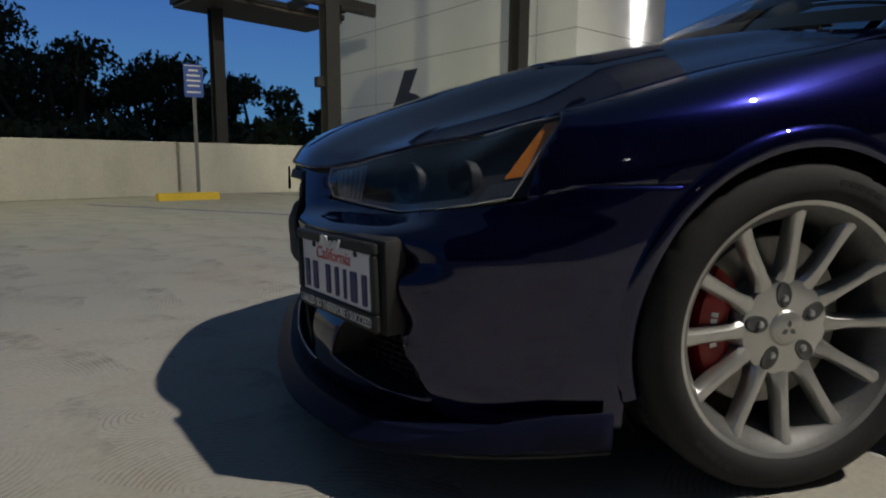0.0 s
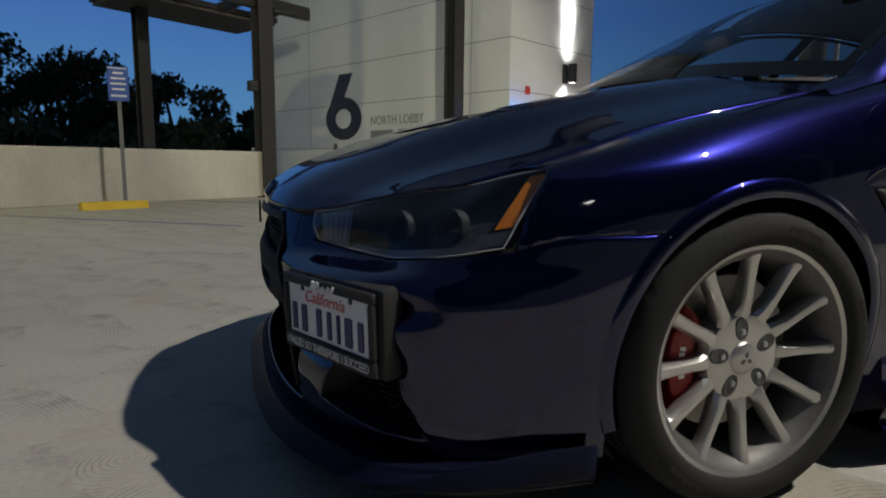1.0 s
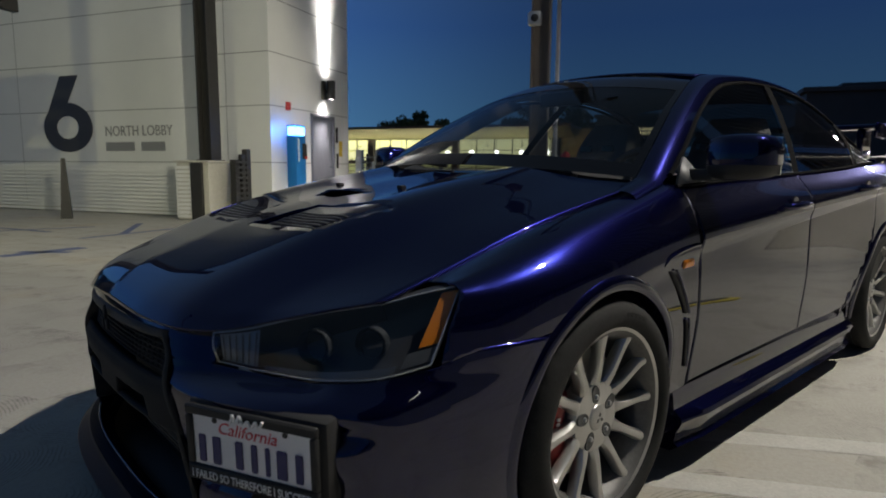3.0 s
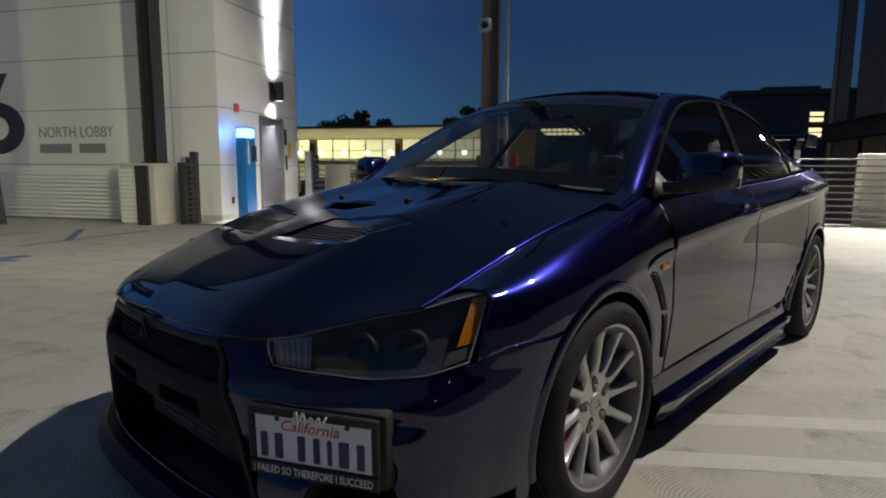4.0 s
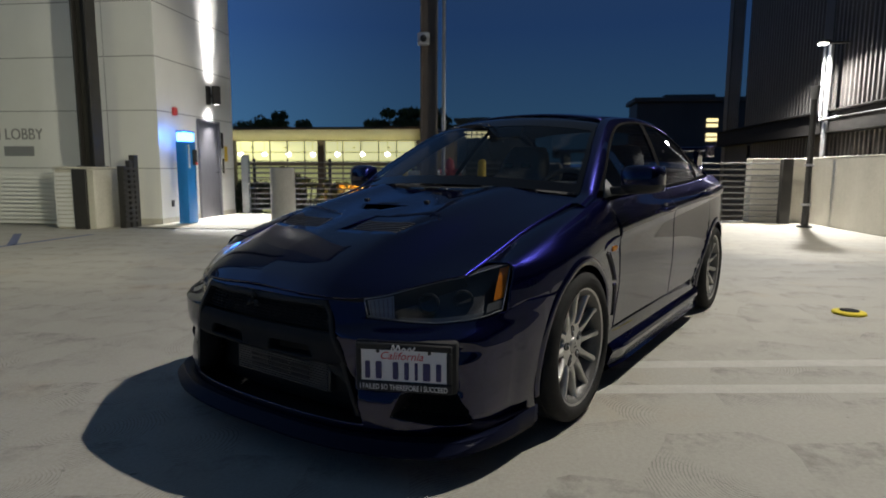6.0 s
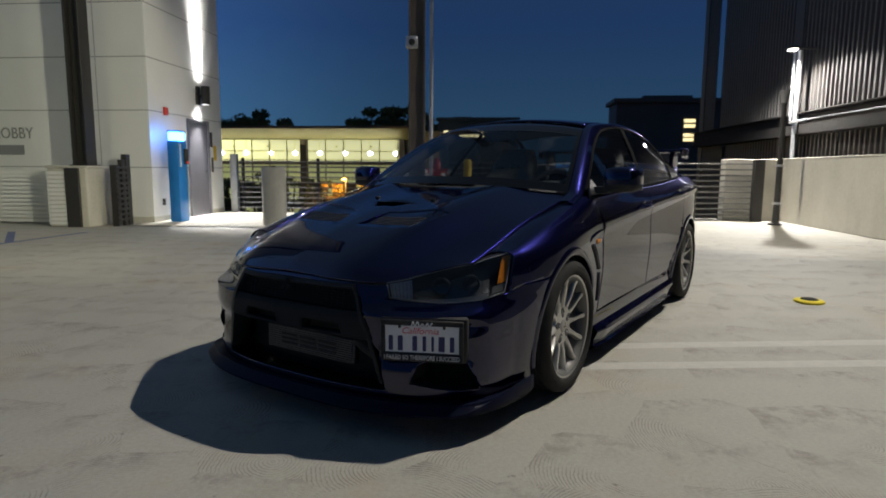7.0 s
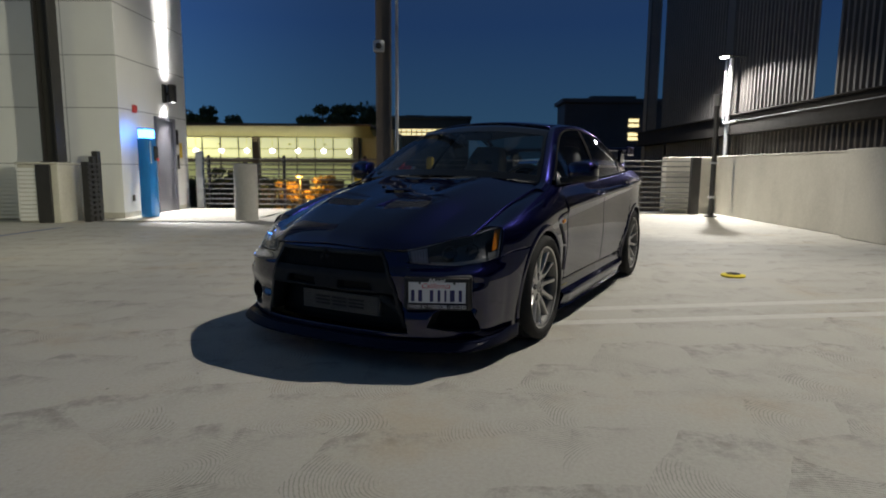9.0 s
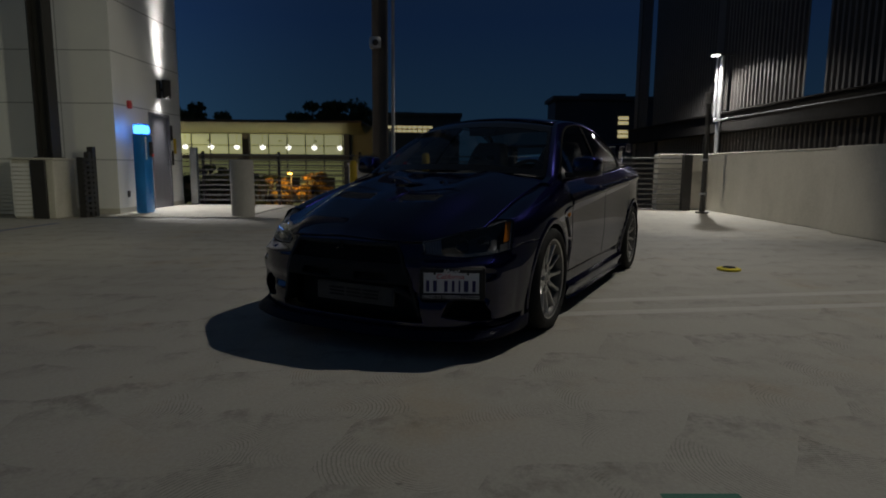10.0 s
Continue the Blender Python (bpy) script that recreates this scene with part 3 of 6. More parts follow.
def alarm():
    s = thing("alarm_sounder", "small red fire alarm sounder on the tower wall", "alarm", BLD @ Matrix.Translation((0.55, 0, 2.2)))
    part("body", box(-0.06, 0.06, -0.06, -0.002, -0.08, 0.08, 0.012), RED, s)
    part("horn", lathe([(0.0, 0), (0.03, 0.004), (0.045, 0.02)], 20, "y"), RED, s).location = (0, -0.08, 0.0)


alarm()
notice = thing("yellow_notice", "small yellow notice beside the steel door", "sign", BLD, box(2.55, 2.69, -0.012, -0.002, 1.25, 1.60, 0.003), YELLOW)


def phone_tower():
    p = thing("emergency_phone", "tall blue emergency call pillar with a lit blue top", "call pillar", BLD @ Matrix.Translation((0.30, -0.37, 0)))
    part("pillar", box(-0.17, 0.17, -0.11, 0.11, 0.0, 1.60, 0.02, seg=2), PHONE_BLUE, p)
    part("beacon", box(-0.155, 0.155, -0.10, 0.10, 1.605, 1.77, 0.03, seg=2), LAMP_BLUE, p, "glowing blue beacon")
    part("cap", box(-0.165, 0.165, -0.105, 0.105, 1.775, 1.80, 0.008), PHONE_BLUE, p)
    part("speaker_box", box(0.02, 0.15, -0.15, -0.112, 1.15, 1.45, 0.012), BLACK, p, "black call box")
    part("button", lathe([(0.0, -0.02), (0.03, -0.018), (0.034, 0.0)], 18, "y"), RED, p).location = (0.09, -0.155, 1.18)
    for z in np.linspace(1.1, 1.5, 9):
        part("letter_bar", box(-0.115, -0.06, -0.116, -0.112, z, z + 0.036, 0.001), SIGN_WHITE, p)


phone_tower()
lamp("beacon_light", "POINT", 0.8, (0.06, 0.38, 1.0), Matrix.Translation(bw(0.06, -0.09, 1.70)), 0.05)


def bollard():
    prof = [(0.0, 1.10), (0.19, 1.10), (0.212, 1.088), (0.22, 1.06), (0.22, 0.012), (0.225, 0.0)]
    b = thing("concrete_bollard", "pale round concrete bollard by the apron", "bollard", Matrix.Translation((5.96, 8.80, 0.0)))
    part("shaft", lathe(prof, 40), PARAPET, b)
    part("fixing", box(-0.05, 0.05, -0.02, 0.02, 1.101, 1.13, 0.006), STEEL, b)


bollard()


# ---- steel columns and canopy ----
def column(name, label, u, v, top, w=0.30, d=0.30, mat=STEEL, z0=0.0):
    """A wide-flange column: two flanges and a web, on a base plate."""
    c = thing(name, label, "column", BLD @ Matrix.Translation((u, v, 0)))
    part("flange", box(-w / 2, w / 2, -d / 2, -d / 2 + 0.03, z0 + 0.021, top, 0.003), mat, c)
    part("flange", box(-w / 2, w / 2, d / 2 - 0.03, d / 2, z0 + 0.021, top, 0.003), mat, c)
    part("web", box(-0.02, 0.02, -d / 2 + 0.031, d / 2 - 0.031, z0 + 0.021, top), mat, c)
    part("base_plate", box(-w / 2 - 0.04, w / 2 + 0.04, -d / 2 - 0.04, d / 2 + 0.04, z0, z0 + 0.02, 0.003), mat, c)
    return c


col_a = column("steel_column", "tall dark steel canopy column in front of the parapet", -3.19, 3.74, 9.0, 0.31, 0.31)
part("junction_box", box(-0.33, -0.157, -0.08, 0.08, 2.1, 2.3, 0.01), STEEL, col_a)
part("bracket", tube([(0.2, -0.1, 3.7), (0.75, -0.1, 3.7)], 0.05), STEEL, col_a)
slim = column("steel_column", "slimmer dark steel canopy column beyond the parapet", 0, 0, 3.7, 0.23, 0.23)
slim.matrix_world = NORTH @ Matrix.Translation((-1.65, 1.55, 0))
column("steel_column", "dark steel column rising behind a concrete pier", -0.63, 0.91, 9.0, 0.27, 0.29, z0=1.101)
cctv_col = column("steel_column", "tall bronze steel column carrying a camera", 0.0, 0.0, 8.35, 0.27, 0.30, COLUMN)
cctv_col.matrix_world = pose(7.40, 6.54, 0, 0, 0, 35)
dome = part("camera_box", box(-0.26, -0.137, -0.02, 0.20, 3.2, 3.42, 0.04, seg=2), GALV, cctv_col, "pale square security camera housing")
lens = part("lens", lathe([(0.0, -0.035), (0.04, -0.03), (0.06, 0.0)], 24, "y"), BLACK, dome)
lens.matrix_local = pose(-0.26, 0.09, 3.31, 0, 0, -90)
# arm and head added to the column to carry its fill spot
q = cctv_col.matrix_world.inverted() @ COLUMN_FILL_HEAD
part("added_lamp_arm", tube([(0, 0, 8.3), (q.x * 0.6, q.y * 0.6, 8.42), (q.x, q.y, 8.32)], 0.04, 10), STEEL_BROWN, cctv_col)
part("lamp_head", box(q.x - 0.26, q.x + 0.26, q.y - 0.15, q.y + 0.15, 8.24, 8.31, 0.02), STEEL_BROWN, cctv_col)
pole = thing("flag_pole", "slim pale steel pole beside the bronze column", "pole", Matrix.Translation((7.68, 6.42, 0)))
part("shaft", lathe([(0.036, 0.02), (0.032, 4), (0.028, 9.0), (0.0, 9.02)], 16), GALV, pole)
part("base_plate", box(-0.11, 0.11, -0.11, 0.11, 0, 0.02, 0.003), GALV, pole)



def mast(x, y, heads, label, h=8.0, z0=0.0):
    """A lamp mast with an arm to each of its heads."""
    t = thing("lamp_mast", label, "lamp mast", Matrix.Translation((x, y, z0)))
    h -= z0
    part("shaft", lathe([(0.11, 0.02), (0.10, 3), (0.075, h + 0.15), (0.0, h + 0.2)], 20), STEEL_BROWN, t)
    part("base_plate", box(-0.2, 0.2, -0.2, 0.2, 0, 0.02, 0.004), STEEL_BROWN, t)
    for p in heads:
        q = p - Vector((x, y, 0))
        part("arm", tube([(0, 0, h + 0.1), (q.x * 0.5, q.y * 0.5, h + 0.2), (q.x, q.y, h + 0.12)], 0.04, 10), STEEL_BROWN, t)
        part("lamp_head", box(q.x - 0.34, q.x + 0.34, q.y - 0.17, q.y + 0.17, h + 0.03, h + 0.1, 0.02), STEEL_BROWN, t)


foot = bw(-5.08, -13.0)
mast(foot.x, foot.y, (MAST_HEAD,), "tall bronze lamp mast standing on the parapet", 11.04, 1.386)
# this second mast is made up to hold the west fill lamp
mast(-8.3, 4.9, (WEST_FILL_HEAD,), "added tall bronze lamp mast, unseen, on the open side of the deck")


def canopy():
    c = thing("canopy_roof", "dark steel canopy with a brown soffit on columns", "canopy", NORTH)
    part("soffit", box(-2.25, 0.9, 0.72, 2.15, 3.66, 3.72), STEEL_BROWN, c, "brown boarded soffit", smooth=False)
    part("roof_sheet", box(-2.3, 0.95, 0.68, 2.2, 3.724, 3.84, 0.01), STEEL, c)
    for x in (-2.26, -1.4, -0.5, 0.4):
        part("joist", box(x, x + 0.09, 0.02, 0.70, 3.70, 3.86, 0.005), STEEL, c)
    part("fascia", box(-2.35, 1.2, -0.12, 0.01, 3.72, 3.98, 0.01), STEEL, c)


canopy()


# ---- slatted fences ----
def slat_fence(name, label, a, b, height, slat_h, gap, mat, posts, post_mat=STEEL, depth=0.03, z0=0.07):
    """Level slats from a to b with upright posts."""
    a, b = Vector(a), Vector(b)
    long = (b - a).length
    f = thing(name, label, "fence", Matrix.Translation(a) @ Matrix.Rotation(math.atan2(b.y - a.y, b.x - a.x), 4, "Z"))
    z = z0
    first = None
    while z + slat_h < height:
        if first is None:
            first = part("slat", box(0, long, -depth / 2, depth / 2, 0, slat_h, 0.004), mat, f)
            first.location.z = z
        else:
            o = new("slat", first.data)
            o.parent, o.location = f, (0, 0, z)
        z += slat_h + gap
    for s in posts:
        part("post", box(s * long - 0.03, s * long + 0.03, depth / 2 + 0.002, depth / 2 + 0.07, 0, height + 0.03, 0.005), post_mat, f)
    return f


slat_fence("slat_screen", "white slatted screen below the lettered tower wall", bw(-0.45, 8.6), bw(-0.45, 1.42), 1.06, 0.056, 0.021, TOWER, (0.02, 0.98), z0=0.03)
slat_fence("railing", "grey horizontal bar railing along the deck edge", bw(2.98, -0.38), bw(2.64, -12.18), 1.30, 0.031, 0.092, RAIL, (0.01, 0.17, 0.34, 0.5, 0.66, 0.83), z0=0.12)
thing("railing_post", "wide dark steel end post of the railing", "post", BLD, box(2.50, 2.62, -12.40, -12.18, 0, 1.34, 0.008), STEEL)
thing("railing_post", "tall grey steel post by the tower corner", "post", BLD, box(3.02, 3.12, -0.35, -0.17, 0, 1.42, 0.008), GALV)

pier = thing("concrete_pier", "square concrete pier in front of the tower", "pier", BLD)
part("block", box(-1.02, -0.36, 0.62, 1.37, 0, 1.06, 0.012), PARAPET, pier)
part("cap", box(-1.05, -0.33, 0.59, 1.40, 1.062, 1.10, 0.01), PARAPET, pier)
for z in np.arange(0.04, 1.0, 0.075):
    part("slat", box(-1.05, -1.022, 1.02, 1.37, z, z + 0.06, 0.004), TOWER, pier)
part("steel_plate", box(-1.075, -1.022, 0.74, 1.0, 0, 1.06, 0.006), STEEL, pier, "dark steel angle post")


def gate():
    g = thing("steel_gate", "short dark steel gate stub with level bars", "gate", BLD @ Matrix.Translation((-0.72, 0.25, 0)))
    part("post", box(-0.06, 0.06, -0.03, 0.09, 0, 1.12, 0.006), STEEL, g)
    part("post", box(0.24, 0.36, -0.05, 0.06, 0, 1.32, 0.006), STEEL, g)
    part("post", box(0.12, 0.22, -0.04, 0.05, 0, 1.22, 0.006), STEEL, g)
    for z in np.arange(0.10, 1.1, 0.095):
        part("bar", box(-0.10, 0.24, -0.075, -0.052, z, z + 0.045, 0.004), STEEL, g)


gate()
lean = thing("fence_post", "dark tapered steel post in front of the white slats", "post", BLD @ Matrix.Translation((-1.72, 3.38, 0)))
part("shaft", lathe([(0.13, 0.0), (0.045, 1.12), (0.0, 1.125)], 4), STEEL, lean)


# ---- parking sign, kerb, line paint ----
def parking_sign():
    p = thing("parking_sign", "blue and white parking sign on a thin steel post", "sign", pose(-1.83, 10.62, 0, 0, 0, 14))
    part("post", box(-0.028, 0.028, -0.02, 0.02, 0.0, 2.1, 0.004), RAIL, p)
    board = part("board", box(-0.145, 0.145, -0.032, -0.022, 1.62, 2.14, 0.01), SIGN_BLUE, p, "blue sign board")
    part("border", box(-0.13, 0.13, -0.036, -0.033, 2.105, 2.12, 0.002), SIGN_WHITE, board)
    for z, w in ((2.04, 0.07), (1.96, 0.10), (1.88, 0.105), (1.80, 0.09), (1.70, 0.105)):
        part("letter_bar", box(-w, w, -0.036, -0.033, z - 0.014, z + 0.014, 0.002), SIGN_WHITE, board)


parking_sign()
stop = bmesh.new()
prof = [(-0.09, 0.0), (-0.07, 0.10), (-0.045, 0.115), (0.045, 0.115), (0.07, 0.10), (0.09, 0.0)]
grid([[(x, y, z) for y, z in prof] for x in np.linspace(-0.46, 0.46, 7)], stop)
bmesh.ops.contextual_create(stop, geom=[e for e in stop.edges if e.is_boundary and all(v.co.x < -0.45 for v in e.verts)])
bmesh.ops.contextual_create(stop, geom=[e for e in stop.edges if e.is_boundary and all(v.co.x > 0.45 for v in e.verts)])
thing("wheel_stop", "yellow painted concrete wheel stop under the parking sign", "wheel stop", pose(-1.88, 10.05, 0.0, 0, 0, 30), stop, YELLOW)


def stripe(name, label, a, b, width, mat, z=0.0015):
    a, b = Vector((*a, 0)), Vector((*b, 0))
    d = (b - a).normalized()
    n = Vector((-d.y, d.x, 0)) * width / 2
    bm = grid([[p + n + Vector((0, 0, z)), p - n + Vector((0, 0, z))] for p in (a.lerp(b, t / 12) for t in range(13))])
    ob = new(name, as_mesh(name, bm, mat, False))
    return tagged(ob, label, "line paint", kind="structure")


stripe("line_paint", "worn white parking line", (1.62, 1.35), (4.65, -2.6), 0.115, WHITE_LINE)
stripe("line_paint", "worn white parking line", (1.16, 1.35), (4.08, -2.6), 0.115, WHITE_LINE)
stripe("line_paint", "worn blue parking line", (1.35, 9.5), (3.3, 10.35), 0.11, BLUE_LINE)
stripe("line_paint", "worn blue parking line", (1.95, 9.75), (2.62, 11.4), 0.11, BLUE_LINE)
stripe("line_paint", "worn blue parking line", (-3.0, 9.1), (-0.05, 7.15), 0.10, BLUE_LINE)
stripe("line_paint", "worn blue parking line", (-1.2, 12.2), (0.25, 10.8), 0.10, BLUE_LINE)
stripe("line_paint", "worn blue parking line", (-0.7, 11.5), (1.9, 11.2), 0.10, BLUE_LINE)
stripe("line_paint", "worn blue parking line", (0.5, 12.3), (1.2, 10.7), 0.10, BLUE_LINE)
stripe("line_paint", "worn green paint patch", (-0.81, 0.01), (-0.69, -0.21), 0.2, GREEN_LINE)
for a, b, w in (((0.34, 8.13), (1.2, 8.42), 0.22), ((0.55, 8.45), (1.0, 8.05), 0.14)):
    stripe("symbol_paint", "worn blue painted bay symbol", a, b, w, BLUE_LINE)

crack = bmesh.new()
grid([[(x - 0.0022 * w, y - 0.004 * w, 0.0012), (x + 0.0022 * w, y + 0.004 * w, 0.0012)] for x, y, w in ((0.86, 0.54, 0.3), (0.845, 0.50, 1), (0.80, 0.40, 0.8), (0.765, 0.30, 1.1), (0.735, 0.21, 0.7), (0.69, 0.09, 1), (0.65, -0.02, 0.5))], crack)
structure("floor_crack", crack, JOINT_DARK, Matrix.Identity(4), label="hairline crack in the deck", category="crack")
pad = thing("polishing_pad", "yellow foam polishing pad with a black centre on the deck", "polishing pad", Matrix.Translation((4.05, 0.08, 0.0)))
part("foam", lathe([(0.0, 0.0), (0.105, 0.0), (0.116, 0.008), (0.111, 0.020), (0.088, 0.026), (0.0, 0.026)], 32), PAD_YELLOW, pad, "yellow foam ring")
part("backing", lathe([(0.068, 0.0255), (0.062, 0.032), (0.04, 0.037), (0.0, 0.038)], 24), SEAL, pad, "black backing disc")


# ---- guards beside the deck edge ----
def guard(x, y, h):
    g = thing("guard_post", "yellow round steel guard post near the railing", "bollard", Matrix.Translation((x, y, 0)), group="yellow guard posts")
    part("shaft", lathe([(0.085, 0.0), (0.085, h - 0.05), (0.06, h - 0.01), (0.0, h)], 24), YELLOW, g)
    part("collar", lathe([(0.10, 0.0), (0.10, 0.03), (0.088, 0.04)], 24), PARAPET, g)


guard(8.45, 7.97, 1.12)
guard(9.21, 6.54, 1.30)
cab = thing("utility_cabinet", "pale low utility cabinet behind the guard posts", "cabinet", pose(9.2, 7.85, 0, 0, 0, -62))
part("body", box(-0.62, 0.62, -0.25, 0.25, 0.05, 1.02, 0.012), TOWER, cab)
part("lid", box(-0.65, 0.65, -0.28, 0.28, 1.022, 1.06, 0.01), TOWER, cab)
part("plinth", box(-0.58, 0.58, -0.22, 0.22, 0.0, 0.049), PARAPET, cab)
for x in (-0.61, 0.005):
    part("door", box(x, x + 0.60, -0.262, -0.2505, 0.10, 0.98, 0.004), TOWER, cab)
sp = thing("standpipe", "red fire standpipe with two capped outlets", "standpipe", pose(8.90, 7.12, 0, 0, 0, -50))
part("riser", lathe([(0.08, 0.0), (0.075, 0.9), (0.10, 0.95), (0.10, 1.15), (0.07, 1.28), (0.0, 1.34)], 24), RED, sp)
for s in (-1, 1):
    part("outlet", tube([(0, 0, 1.05), (s * 0.16, -0.10, 1.05), (s * 0.24, -0.16, 1.03)], [0.055, 0.05, 0.065], 14), RED, sp)
    part("cap", tube([(s * 0.24, -0.16, 1.03), (s * 0.28, -0.19, 1.02)], 0.06, 14), GALV, sp, "steel outlet cap")
part("flange", lathe([(0.15, 0.0), (0.15, 0.025), (0.08, 0.03)], 24), RED, sp)

drain = thing("trench_drain", "narrow dark trench drain grate in front of the apron", "drain", BLD)
part("frame", box(-0.78, -0.62, -2.9, 0.15, -0.004, 0.003), GALV, drain)
for v in np.arange(-2.88, 0.13, 0.06):
    part("bar", box(-0.77, -0.63, v, v + 0.028, 0.0032, 0.008), STEEL, drain)

# ---- lamps and drain pole by the far parapet ----
def slim_pole():
    p = thing("lamp_post", "dark thin lamp post with a flat cap by the parapet", "lamp post", BLD @ Matrix.Translation((1.98, -12.30, 0)))
    p.location = bw(1.72, -12.35)
    part("shaft", lathe([(0.065, 0.02), (0.056, 0.5), (0.054, 2.55), (0.0, 2.56)], 18), STEEL, p)
    part("cap", lathe([(0.056, 2.44), (0.072, 2.50), (0.086, 2.63), (0.092, 2.64), (0.092, 2.69), (0.0, 2.70)], 28), RAIL, p)
    part("base", lathe([(0.14, 0.0), (0.14, 0.03), (0.08, 0.05)], 24), STEEL, p)
    for z in (0.42, 1.18):
        part("clamp", lathe([(0.07, z), (0.09, z + 0.005), (0.09, z + 0.04), (0.07, z + 0.045)], 18), GALV, p)


slim_pole()


def screen_wing():
    """The neighbouring wing: columns, beams and corrugated screens beyond the parapet."""
    t = thing("screen_wing", "dark neighbouring garage wing clad in vertical corrugated screens", "building", BLD)
    t["kind"] = "structure"
    v = -13.6

    def sheet(u0, u1, z0, z1, pitch=0.17, d=0.06):
        rows, u, k = [], u0, 0
        while u < u1:
            for du, dv in ((0, 0), (0.35, 0), (0.5, d), (0.85, d)):
                uu = min(u + du * pitch, u1)
                rows.append([(uu, v - dv, z0), (uu, v - dv, z1)])
            u += pitch
        return grid(rows)
    for u0, u1, z0, z1 in ((-22, -0.31, 2.42, 12), (0.3, 3.89, 2.395, 12), (4.31, 9.07, 2.395, 12), (9.62, 10.6, 2.42, 12),
                           (-22, 3.89, -4, 1.925), (4.31, 8.4, -4, 1.925), (8.7, 10.6, -4, 1.925)):
        part("screen", sheet(u0, u1, z0, z1), SCREEN, t, smooth=False)
    part("beam", box(-22, 10.9, v + 0.04, v + 0.22, 1.93, 2.36, 0.01), STEEL_MATT, t, smooth=False)
    part("flange", box(-22, 10.9, v + 0.0, v + 0.30, 2.362, 2.39, 0.004), STEEL_MATT, t, smooth=False)
    part("flange", box(-22, 10.9, v + 0.0, v + 0.30, 1.90, 1.928, 0.004), STEEL_MATT, t, smooth=False)
    for u in (-12.0, -5.0, 4.10, 10.8):
        part("column", box(u - 0.2, u + 0.2, v - 0.3, v + 0.02, -10, 12.5, 0.01), STEEL, t, smooth=False)
    part("back_wall", box(-22, 11, -30, -29.7, -10, 1.5), FAR_DARK, t, smooth=False)
    part("deck_slab", box(-22, 11, -30, v - 0.35, 1.55, 1.9), FAR_DARK, t, smooth=False)
    # bright drain pipe and lamp on the column
    part("pipe", tube([(3.33, v + 0.30, 1.3), (3.33, v + 0.30, 3.75)], 0.055, 14), GALV, t, "pale galvanised pipe")
    part("conduit", tube([(3.52, v + 0.33, 3.75), (3.52, v + 0.33, 2.30), (3.42, v + 0.36, 2.18), (2.7, v + 0.36, 2.2)], 0.03, 10), GALV, t, "pale conduit")
    part("conduit", tube([(2.69, v + 0.36, 2.2), (-8.0, v + 0.36, 2.2)], 0.011, 8), RAIL, t, "grey conduit along the beam")


screen_wing()


def wall_lamp(u, v, z):
    wl = thing("wall_lamp", "bright white wall lamp on a short arm", "wall lamp", BLD @ Matrix.Translation((u, v, z)), group="wall lamps")
    part("housing", box(-0.20, 0.05, -0.10, 0.12, 0.0, 0.06, 0.02), STEEL, wl)
    part("lens", box(-0.18, -0.02, -0.06, 0.10, -0.035, -0.002, 0.012, seg=2), LAMP_WHITE, wl, "glowing white lens")
    part("arm", box(0.0, 0.1, -0.60, -0.102, 0.02, 0.06, 0.008), STEEL, wl)


wall_lamp(3.2, -13.05, 3.74)
wall_lamp(-11.4, -13.05, 3.78)


